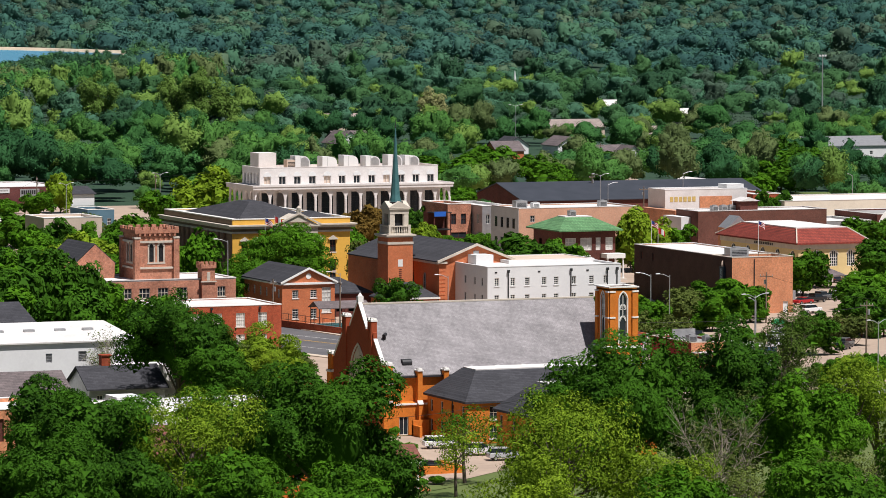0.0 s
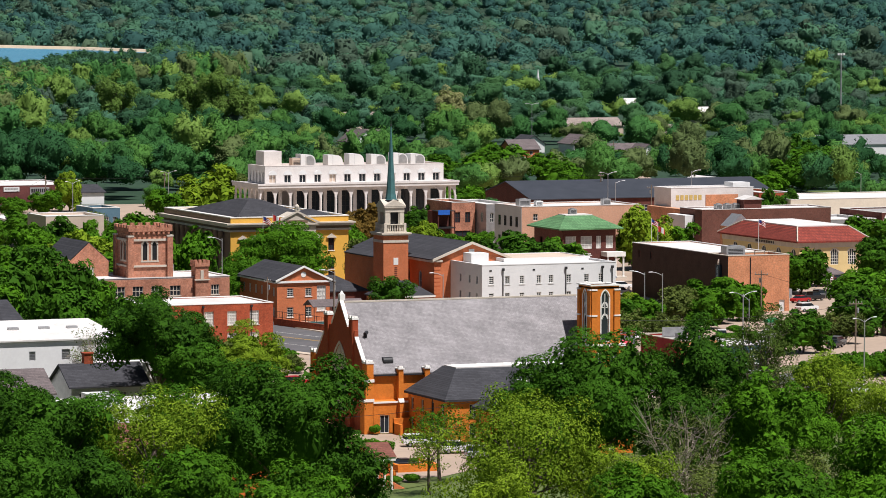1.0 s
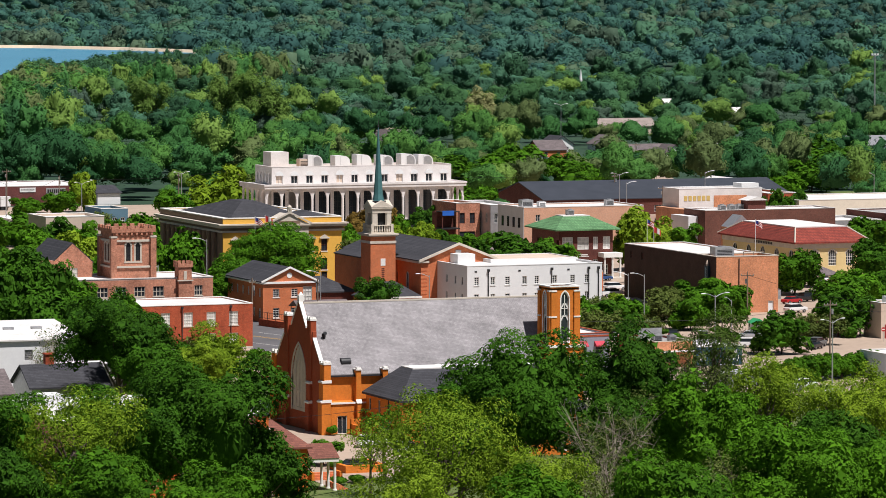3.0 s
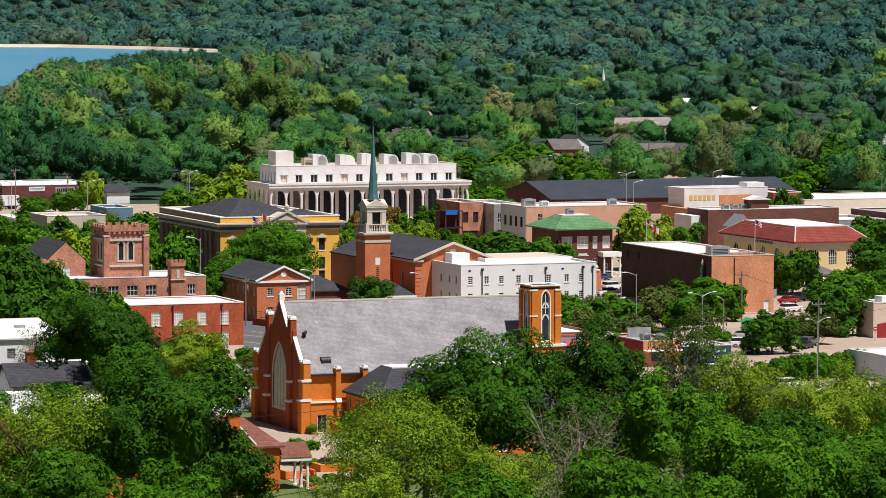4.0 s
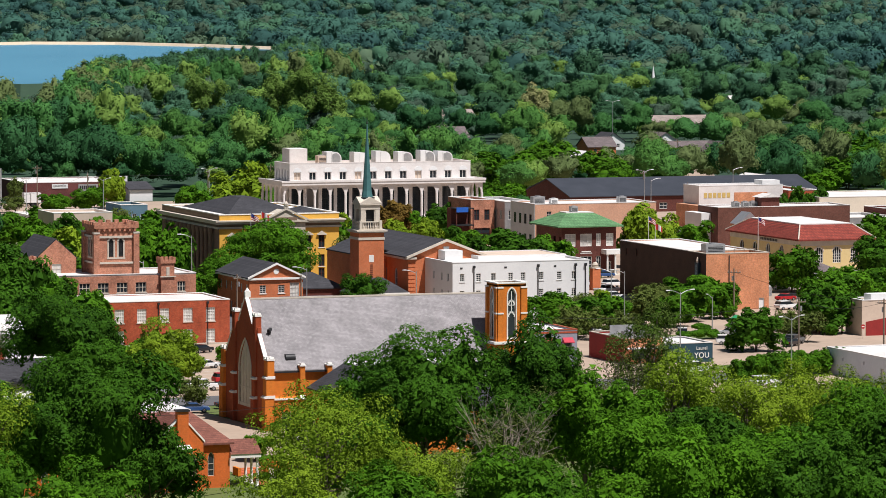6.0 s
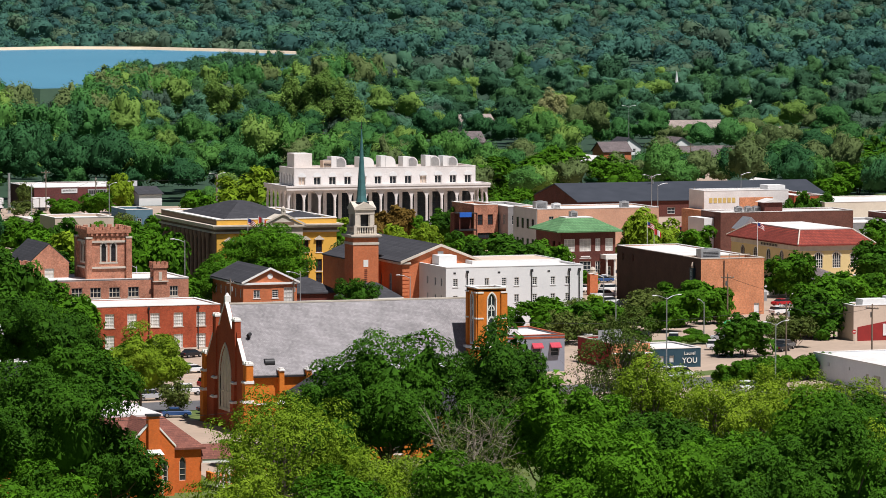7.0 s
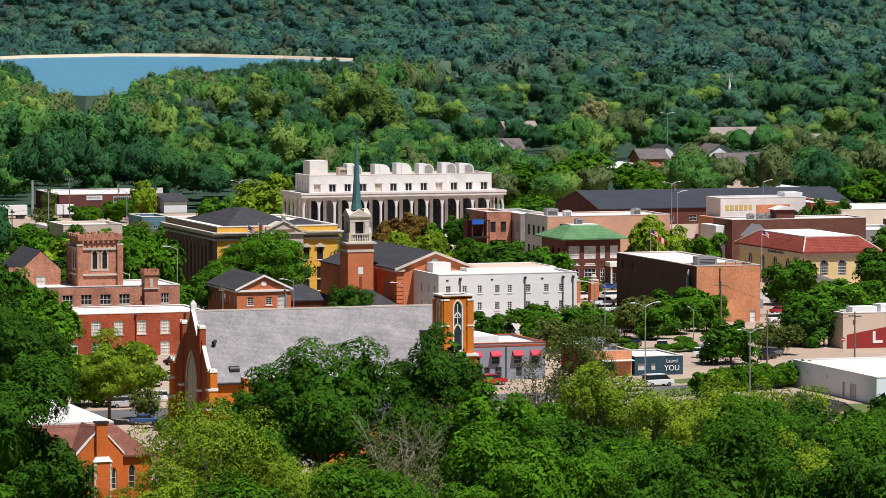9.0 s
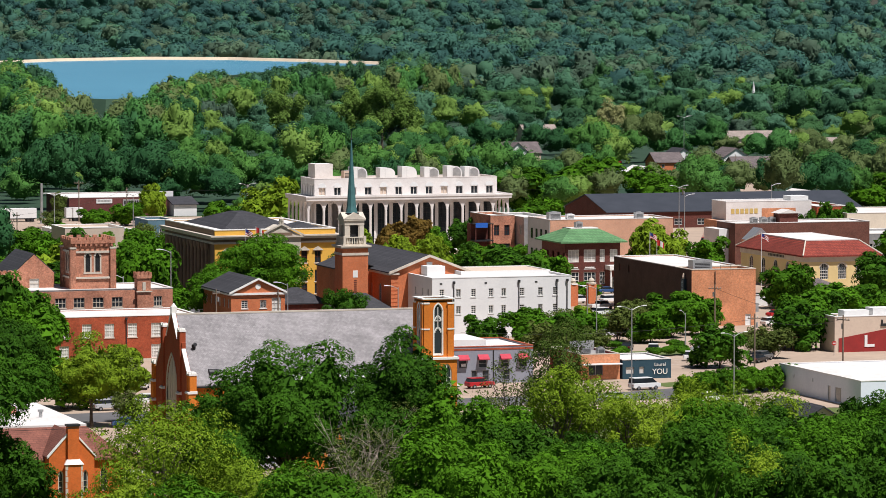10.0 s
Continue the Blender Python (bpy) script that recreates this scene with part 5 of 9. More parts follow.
# ---------------------------------------------------------------- brick church with copper spire
def steeple_church():
    e = thing("steeple_church", "salmon brick church with dark roof and green copper spire", "church")
    x0, x1, y0, y1 = 82.6, 87.9, 197.6, 202.9
    bm = bmesh.new(); box(bm, x0, x1, y0, y1, 0, 16.0); part("steeple_base", bm, BRICK_SALMON, e)
    bm = bmesh.new(); ring(bm, x0 - 0.12, x1 + 0.12, y0 - 0.12, y1 + 0.12, 14.6, 15.1, 0.4); part("stone_band", bm, STONE, e)
    bm = bmesh.new(); ring(bm, x0 - 0.1, x1 + 0.1, y0 - 0.1, y1 + 0.1, 6.5, 6.8, 0.4); part("stone_band", bm, STONE, e)
    bm = bmesh.new(); box(bm, x0 - 0.35, x1 + 0.35, y0 - 0.35, y1 + 0.35, 16.0, 16.25); box(bm, x0 - 0.55, x1 + 0.55, y0 - 0.55, y1 + 0.55, 16.25, 16.55)
    part("cornice", bm, STONE, e)
    xm, ym = (x0 + x1) / 2, (y0 + y1) / 2
    bm = bmesh.new(); box(bm, xm - 0.5, xm + 0.5, y0 - 0.04, y0 + 0.1, 10.2, 11.6); part("blind_window", bm, TRIM_WHITE, e)
    bm = bmesh.new()
    for i in range(8):
        box(bm, xm - 0.3, xm + 0.3, y0 - 0.05, y0 + 0.05, 6.9 + i * 0.38, 7.05 + i * 0.38)
    part("brick_ladder", bm, BRICK_DARK, e)
    # belfry: plinth with balusters, corner piers, pediments
    bm = bmesh.new(); box(bm, x0 + 0.2, x1 - 0.2, y0 + 0.2, y1 - 0.2, 16.55, 16.8)
    ring(bm, x0 + 0.35, x1 - 0.35, y0 + 0.35, y1 - 0.35, 18.05, 18.25, 0.3)
    for x in (x0 + 0.3, x1 - 0.85):
        for y in (y0 + 0.3, y1 - 0.85):
            box(bm, x, x + 0.55, y, y + 0.55, 16.8, 18.4)
    part("balustrade", bm, STONE, e)
    for i in range(7):
        bm = bmesh.new(); lathe(bm, x0 + 1.15 + 0.5 * i, y0 + 0.5, [(16.8, 0.1), (17.1, 0.16), (17.6, 0.07), (18.05, 0.11)], 8)
        part("baluster", bm, STONE, e)
        bm = bmesh.new(); lathe(bm, x0 + 0.5, y0 + 1.15 + 0.5 * i, [(16.8, 0.1), (17.1, 0.16), (17.6, 0.07), (18.05, 0.11)], 8)
        part("baluster", bm, STONE, e)
    bx0, bx1, by0, by1 = xm - 2.0, xm + 2.0, ym - 2.0, ym + 2.0
    bm = bmesh.new()
    for x in (bx0, bx1 - 0.95):
        for y in (by0, by1 - 0.95):
            box(bm, x, x + 0.95, y, y + 0.95, 16.8, 21.4)
    box(bm, bx0 - 0.05, bx1 + 0.05, by0 - 0.05, by1 + 0.05, 20.6, 21.5)
    part("belfry", bm, STONE, e, "pale stone open belfry")
    bm = bmesh.new(); box(bm, bx0 + 0.8, bx1 - 0.8, by0 + 0.8, by1 - 0.8, 16.8, 20.6); part("belfry_core", bm, METAL_DARK, e)
    for x in (bx0 + 0.95, bx1 - 1.15):
        bm = bmesh.new(); lathe(bm, x + 0.1, by0 + 0.25, [(16.8, 0.2), (17.0, 0.15), (20.3, 0.13), (20.6, 0.2)], 10)
        part("column", bm, STONE, e)
    bm = bmesh.new()
    box(bm, bx0 - 0.3, bx1 + 0.3, by0 - 0.3, by1 + 0.3, 21.5, 21.8)
    prism(bm, [(bx0 - 0.35, by0 - 0.3, 21.8), (bx1 + 0.35, by0 - 0.3, 21.8), (xm, by0 - 0.3, 23.1)], (0, by1 - by0 + 0.6, 0))
    prism(bm, [(bx0 - 0.3, by0 - 0.35, 21.81), (bx0 - 0.3, by1 + 0.35, 21.81), (bx0 - 0.3, ym, 23.11)], (bx1 - bx0 + 0.6, 0, 0))
    part("pediment", bm, STONE, e)
    bm = bmesh.new(); lathe(bm, xm, ym, [(22.6, 1.35), (23.0, 1.35), (23.05, 1.15), (24.2, 0.92), (30.5, 0.5), (37.6, 0.08)], 8, radians(22.5))
    part("spire", bm, COPPER, e, "green copper spire")
    bm = bmesh.new(); lathe(bm, xm, ym, [(37.5, 0.1), (37.7, 0.2), (37.9, 0.1), (39.2, 0.03)], 8); part("spire_tip", bm, METAL_DARK, e)
    bm = bmesh.new(); lathe(bm, xm, ym, [(22.5, 1.6), (23.0, 1.5)], 8, radians(22.5)); part("spire_foot", bm, METAL_DARK, e)
    # nave: gable to the front, ridge going back
    nx0, nx1, ny0, ny1, h = 90.3, 106.2, 190.0, 232.0, 11.6
    wins = [(3.0 + 6.2 * i, 3.5, 1.6, 5.5, "round") for i in range(6)]
    four_walls(e, nx0, nx1, ny0, ny1, h, BRICK_SALMON, (), wins, name="nave_wall")
    for o in wins:
        window(e, (nx0, ny1, 0), LEFT, o, TRIM_WHITE, GLASS, 2, 4)
    nm = (nx0 + nx1) / 2
    bm = bmesh.new(); prism(bm, [(nx0, ny0, h), (nx1, ny0, h), (nm, ny0, 14.6)], (0, 0.3, 0)); part("gable", bm, BRICK_SALMON, e)
    bm = bmesh.new(); box(bm, nm - 0.6, nm + 0.6, ny0 - 0.05, ny0 + 0.1, 12.2, 13.5); part("gable_vent", bm, METAL_GREY, e)
    gable_roof(e, nx0, nx1, ny0, ny1, h, 14.7, SHINGLE, "y", over=0.5, name="nave_roof")
    bm = bmesh.new()
    for s in (-1, 1):
        prism(bm, [(nm + s * 8.5, ny0 - 0.62, 11.2), (nm, ny0 - 0.62, 14.5), (nm, ny0 - 0.62, 15.0), (nm + s * 8.5, ny0 - 0.62, 11.7)], (0, 0.3, 0))
    box(bm, nx0 - 0.55, nx0 - 0.02, ny0, ny1, 11.0, 11.4); box(bm, nx0 - 0.6, nx0 + 1.6, ny0 - 0.45, ny0 - 0.02, 11.1, 11.5); box(bm, nx1 - 1.6, nx1 + 0.6, ny0 - 0.45, ny0 - 0.02, 11.1, 11.5)
    part("cornice", bm, STONE, e)
    for x in (nx0, nx1 - 1.3):
        bm = bmesh.new()
        for i in range(14):
            box(bm, x - 0.04, x + 1.34, ny0 - 0.08, ny0 + 0.02, 0.2 + i * 0.78, 0.75 + i * 0.78)
        each_piece("quoin", bm, BRICK_SALMON, e)
    bm = bmesh.new(); box(bm, nx0 - 5, nx0 - 0.02, 202.9, 225, 0, 11.0); part("vestibule", bm, BRICK_SALMON, e)
    gable_roof(e, nx0 - 5, nx0 + 3, 202.9, 225, 11.0, 12.4, SHINGLE, "y", over=0.2, name="vestibule_roof")


steeple_church()


# ---------------------------------------------------------------- white three-storey block
def white_block():
    e = thing("white_building", "white-painted three-storey building with flat parapet roof", "building")
    x0, x1, y0, y1, h = 93.8, 122.4, 174.5, 200.0, 11.3
    xs = (1.5, 4.9, 8.0, 11.6, 14.2, 18.0, 21.8, 24.9)
    fr = [(a, z, 0.95, 1.55) for a in xs for z in (1.0, 4.3, 7.6)]
    fr = [o for o in fr if o[1] > 1 or o[0] > 10]
    lf = [(a, z, 0.8, 1.5) for a in (9.0, 14.5, 19.0, 22.5) for z in (1.0, 4.3, 7.6)]
    four_walls(e, x0, x1, y0, y1, h, PAINT_WHITE, fr, lf)
    for o in fr:
        window(e, (x0, y0, 0), FRONT, o, TRIM_WHITE, GLASS, 2, 4, bars=0.06, sill=PAINT_WHITE)
    for o in lf:
        window(e, (x0, y1, 0), LEFT, o, METAL_GREY, GLASS, 1, 2)
    flat_roof(e, x0, x1, y0, y1, h, ROOF_WHITE, 0.25, PAINT_WHITE, 0.35, PAINT_WHITE)
    part("stair_head", boxes((96.5, 100.2, 186.0, 191.0, 10.5, 12.9)), PAINT_WHITE, e)
    bm = bmesh.new(); ring(bm, 103.5, 122.2, 186.0, 199.8, 11.05, 11.75, 0.4); part("raised_parapet", bm, PAINT_WHITE, e)
    part("raised_roof", boxes((103.9, 121.8, 186.4, 199.4, 11.0, 11.6)), STUCCO_BEIGE, e, "tan gravel roof")
    for x in (98.2, 111.6, 119.5, 121.6):
        bm = bmesh.new(); rod(bm, (x, y0 - 0.16, 0), (x, y0 - 0.16, 10.4), 0.1); box(bm, x - 0.22, x + 0.22, y0 - 0.4, y0 - 0.02, 10.2, 10.7)
        part("downpipe", bm, METAL_DARK, e)
    for x in (95.6, 104.8, 115.2):
        part("roof_vent", boxes((x - 0.25, x + 0.25, y0 - 0.06, y0 + 0.02, 10.1, 10.4)), METAL_DARK, e)


white_block()


# ---------------------------------------------------------------- white concrete courthouse
def courthouse():
    e = thing("courthouse", "white concrete courthouse with tall arched colonnade and roof units", "courthouse")
    x0, x1, y0, y1 = 146.0, 195.3, 433.0, 445.5
    ex0, ex1, ey0, ey1 = x0 - 3.2, x1 + 2.8, y0 - 3.6, y1 + 3.2
    n = 12
    st = (x1 - x0) / n
    up = [(st * (i + 0.5) - 0.9, 0.15, 1.8, 2.0) for i in range(n)]
    ul = [(1.2 + 2.3 * i, 0.15, 1.2, 2.9, "round") for i in range(5)]
    four_walls(e, x0, x1, y0, y1, 4.4, CONCRETE_WHITE, up, ul, z0=14.2, name="upper_wall")
    for i, o in enumerate(up):
        window(e, (x0, y0, 14.2), FRONT, o, CONCRETE_WHITE, GLASS if i % 4 else STUCCO_BEIGE, 2, 1, bars=0.12, edge=0.1, d=0.5)
        bm = bmesh.new()
        c = arch_curve(2.2, 1.1, "round")
        prism(bm, [(x0 + o[0] - 0.2 + a, y0 - 0.12, 14.2 + 2.2 + z) for a, z in c], (0, 0.14, 0))
        part("arch_hood", bm, PAINT_WHITE, e)
    for o in ul:
        window(e, (x0, y1, 14.2), LEFT, o, CONCRETE_WHITE, GLASS, 1, 2, d=0.5)
    flat_roof(e, x0, x1, y0, y1, 18.6, STUCCO_BEIGE, 0.5, CONCRETE_WHITE, 0.4, CONCRETE_WHITE)
    # broad eaves slab carried by the colonnade
    part("eaves_slab", boxes((ex0, ex1, ey0, ey1, 13.2, 14.1)), CONCRETE_WHITE, e)
    part("eaves_lip", boxes((ex0 - 0.15, ex1 + 0.15, ey0 - 0.15, ey0 + 0.25, 13.9, 14.35), (ex0 - 0.15, ex0 + 0.25, ey0 + 0.25, ey1, 13.9, 14.35), (ex1 - 0.25, ex1 + 0.15, ey0 + 0.25, ey1, 13.9, 14.35)), CONCRETE_WHITE, e)
    # inner walls with full-height dark bays
    low = [(st * (i + 0.5) - 1.6, 0.3, 3.2, 11.9) for i in range(n)]
    four_walls(e, x0, x1, y0, y1, 13.2, CONCRETE_WHITE, low, [(1.2 + 2.3 * i, 0.3, 1.2, 11.9) for i in range(5)], name="inner_wall")
    for i, o in enumerate(low):
        if i in (1,):
            continue
        window(e, (x0, y0, 0), FRONT, o, METAL_DARK, GLASS, 3, 9, bars=0.06, name="tall_window")
    # flared columns joined by arches
    def column(px, py, u):
        bm = bmesh.new()
        lathe(bm, px, py, [(0, 0.5), (0.4, 0.34), (10.6, 0.34)], 10)
        part("column", bm, CONCRETE_WHITE, e)
    def arch(px, py, u, w):
        n2 = u.cross(Z)
        bm = bmesh.new()
        r = w / 2 - 0.28
        pts = []
        for i in range(13):
            a = math.pi * i / 12
            pts.append((w / 2 - r * math.cos(a), 10.6 + (13.2 - 10.6 - 0.25) * math.sin(a)))
        p = Vector((px, py, 0))
        for (a0, z0), (a1, z1) in zip(pts, pts[1:]):
            q = [p + u * a + Z * z for a, z in ((a0, z0), (a1, z1), (a1, 13.2), (a0, 13.2))]
            prism(bm, [v + n2 * 0.22 for v in q], n2 * -0.44)
        for a0, a1 in ((0, 0.28), (w - 0.28, w)):
            q = [p + u * a + Z * z for a, z in ((a0, 10.6), (a1, 10.6), (a1, 13.2), (a0, 13.2))]
            prism(bm, [v + n2 * 0.22 for v in q], n2 * -0.44)
        bmesh.ops.remove_doubles(bm, verts=bm.verts[:], dist=0.003)
        part("arch", bm, CONCRETE_WHITE, e)
    cx0, cx1, cy = ex0 + 0.7, ex1 - 0.7, ey0 + 0.8
    m = 13
    w = (cx1 - cx0) / m
    for i in range(m + 1):
        column(cx0 + w * i, cy, FRONT)
        if i < m:
            arch(cx0 + w * i, cy, FRONT, w)
    ym = 5
    wy = (ey1 - 0.8 - cy) / ym
    for i in range(1, ym + 1):
        for px in (cx0, cx1):
            column(px, cy + wy * i, RIGHT)
    for i in range(ym):
        arch(cx0, cy + wy * (i + 1), LEFT, wy)
        arch(cx1, cy + wy * i, RIGHT, wy)
    part("plinth", boxes((ex0 - 1, ex1 + 1, ey0 - 1, ey1 + 1, -0.5, 0.25)), CONCRETE_WHITE, e)
    part("penthouse", boxes((147.6, 152.4, 438, 444, 18.1, 22.2)), CONCRETE_WHITE, e)
    # roof units: hooded air handlers in a row
    for i, x in enumerate((161.5, 169.0, 174.9, 181.0, 187.2, 192.0)):
        k = 0.92 if i % 2 else 1.0
        a = thing("air_handler", "white metal hooded air handler on the courthouse roof", "air handler", group="courthouse roof units", at=(x - 2, 439.5, 18.15))
        bm = bmesh.new()
        hood = [(0.4 + 1.7 * math.sin(radians(15 * j)), 1.3 + (3.1 * k - 1.3) * math.cos(radians(15 * j))) for j in range(7)]
        prism(bm, [(px, -1.8, pz) for px, pz in [(-2.0, 0.2), (2.1, 0.2)] + hood[::-1] + [(-2.0, 3.2 * k)]], (0, 3.6, 0))
        part("casing", bm, PAINT_WHITE, a)
        if i % 5 in (0, 3, 4):
            bm = bmesh.new()
            prism(bm, [(px * 0.82 + 0.1, -1.86, pz * 0.88 + 0.1) for px, pz in [(-0.6, 0.4), (2.0, 0.4)] + hood[::-1] + [(-0.6, 2.7 * k)]], (0, 0.07, 0))
            part("intake_screen", bm, METAL_GREY, a, "grey mesh screen of the air intake")
        part("seam", boxes((-0.64, -0.58, -1.84, -1.79, 0.3, 3.0 * k)), METAL_GREY, a)
        part("seam", boxes((-2.04, -1.98, -1.84, -1.79, 0.3, 3.1 * k)), METAL_GREY, a)
        each_piece("rail", boxes((-1.9, 1.9, -1.6, -1.4, 0, 0.2), (-1.9, 1.9, 1.4, 1.6, 0, 0.2)), METAL_GREY, a)
    roof_unit(156.6, 439, 18.15, 2.6, 2.4, 2.2, STUCCO_BEIGE, "beige metal air conditioner on a roof")


courthouse()


# ---------------------------------------------------------------- yellow civic hall with dark hipped roof
def yellow_hall():
    e = thing("civic_hall", "yellow classical hall with pediment and dark hipped roof", "civic hall")
    x0, x1, y0, y1, h = 72.6, 99.2, 258.0, 300.0, 14.4
    fr = [(a, z, 1.35, zz) for a in (2.0, 4.8, 19.0, 22.0) for z, zz in ((2.6, 2.2), (5.2, 2.5), (9.2, 2.6))]
    four_walls(e, x0, x1, y0, y1, h, STUCCO_YELLOW, fr)
    for o in fr:
        window(e, (x0, y0, 0), FRONT, o, BRICK_DARK, GLASS, 2, 2, sill=TRIM_WHITE)
        if o[1] > 9:
            bm = bmesh.new(); a = x0 + o[0]
            prism(bm, [(a - 0.35, y0 - 0.35, 12.05), (a + 1.7, y0 - 0.35, 12.05), (a + 0.67, y0 - 0.35, 12.75)], (0, 0.33, 0)); box(bm, a - 0.4, a + 1.75, y0 - 0.4, y0 - 0.01, 11.85, 12.05)
            part("window_pediment", bm, STONE, e)
    bm = bmesh.new()
    ring(bm, x0 - 0.5, x1 + 0.5, y0 - 0.5, y1 + 0.5, 13.5, 13.9, 0.8); ring(bm, x0 - 0.9, x1 + 0.9, y0 - 0.9, y1 + 0.9, 14.5, 15.0, 1.4); ring(bm, x0 - 1.2, x1 + 1.2, y0 - 1.2, y1 + 1.2, 15.0, 15.3, 1.6)
    each_piece("cornice_course", bm, STONE, e)
    bm = bmesh.new(); ring(bm, x0 - 0.15, x1 + 0.15, y0 - 0.15, y1 + 0.15, 13.9, 14.5, 0.5); part("frieze", bm, STONE_BROWN, e)
    bm = bmesh.new(); ring(bm, x0, x1, y0, y1, 15.0, 16.4, 0.4); part("parapet", bm, STUCCO_YELLOW, e)
    bm = bmesh.new(); ring(bm, x0 - 0.1, x1 + 0.1, y0 - 0.1, y1 + 0.1, 16.4, 16.6, 0.6); part("coping", bm, TRIM_WHITE, e)
    part("roof_deck", boxes((x0 + 0.4, x1 - 0.4, y0 + 0.4, y1 - 0.4, 15.2, 16.25)), ROOF_WHITE, e)
    hip_roof(e, x0 + 3.5, x1 - 6.5, y0 + 5, y1 - 4, 16.25, 19.5, SHINGLE, over=0.3, ridge=(81, 84.0, 270, 277), eave=0.15)
    hip_roof(e, x1 - 9, x1 - 1.5, y0 + 3, y0 + 14, 16.25, 17.5, SHINGLE, over=0.2, eave=0.15, name="side_roof")
    # portico
    px0, px1 = 82.0, 90.8
    bm = bmesh.new()
    box(bm, px0, px1, y0 - 2.6, y0 - 0.02, 12.3, 15.0)
    part("entablature", bm, STONE, e)
    bm = bmesh.new(); prism(bm, [(px0 - 0.5, y0 - 2.9, 15.0), (px1 + 0.5, y0 - 2.9, 15.0), ((px0 + px1) / 2, y0 - 2.9, 17.4)], (0, 6, 0)); box(bm, px0 - 0.6, px1 + 0.6, y0 - 3.1, y0 + 0.1, 14.9, 15.2)
    part("pediment", bm, STONE, e)
    for s in (-1, 1):
        bm = bmesh.new(); xm = (px0 + px1) / 2
        prism(bm, [(xm + s * 5.0, y0 - 3.2, 15.15), (xm, y0 - 3.2, 17.5), (xm, y0 - 3.2, 17.9), (xm + s * 5.0, y0 - 3.2, 15.5)], (0, 0.5, 0))
        part("raking_cornice", bm, STONE, e)
    xm = (px0 + px1) / 2
    bm = bmesh.new(); box(bm, xm - 0.45, xm + 0.45, y0 - 3.2, y0 - 2.5, 17.8, 18.3); lathe(bm, xm, y0 - 2.85, [(18.3, 0.5), (18.8, 0.55), (19.3, 0.12)], 8)
    part("acroterion", bm, STONE, e)
    part("tympanum", boxes((xm - 2.4, xm + 2.4, y0 - 2.98, y0 - 2.905, 15.3, 15.9)), STONE_BROWN, e)
    for x in (px0 + 0.6, px0 + 3.1, px1 - 3.1, px1 - 0.6):
        bm = bmesh.new(); lathe(bm, x, y0 - 2.0, [(2.2, 0.6), (2.5, 0.6), (2.6, 0.48), (11.4, 0.42), (11.5, 0.5), (12.0, 0.62), (12.3, 0.65)], 12)
        part("column", bm, STONE, e)
    part("portico_floor", boxes((px0 - 0.5, px1 + 0.5, y0 - 3.0, y0 - 0.02, 0, 2.2), (px0, px1, y0 - 4.5, y0 - 3.0, 0, 1.1)), STONE, e)
    # brown stone colonnade down the left side, that side's shade in its tone
    part("side_facade", boxes((x0 - 0.08, x0 - 0.004, y0 + 0.3, y1, 2.2, 13.5), (x0 - 0.06, x0 - 0.004, y0 + 0.3, y1, 15.3, 16.38)), STONE_BROWN, e, "brown stone side facade deepened by that side's shade")
    for i in range(12):
        bm = bmesh.new(); lathe(bm, x0 - 0.75, y0 + 4 + 3.0 * i, [(2.2, 0.55), (2.6, 0.46), (12.0, 0.4), (12.9, 0.6), (13.5, 0.6)], 10)
        part("side_column", bm, STONE_BROWN, e)
    part("base_course", boxes((x0 - 1.5, x1 + 0.2, y0 - 0.2, y0 - 0.01, 0, 2.2), (x0 - 1.5, x0 - 0.01, y0, y1, 0, 2.2)), STONE, e)


yellow_hall()


# ---------------------------------------------------------------- long brown brick block with vertical sign
def lettering(text, size, mat, parent, m, name="lettering"):
    cu = bpy.data.curves.new(name, "FONT")
    cu.body, cu.size, cu.extrude, cu.align_x = text, size, 0.02, "CENTER"
    tmp = new(name, cu)
    me = bpy.data.meshes.new_from_object(tmp)
    bpy.data.objects.remove(tmp)
    me.materials.clear(); me.materials.append(mat)
    ob = new(name, me)
    ob.parent, ob.matrix_local = parent, m
    return ob


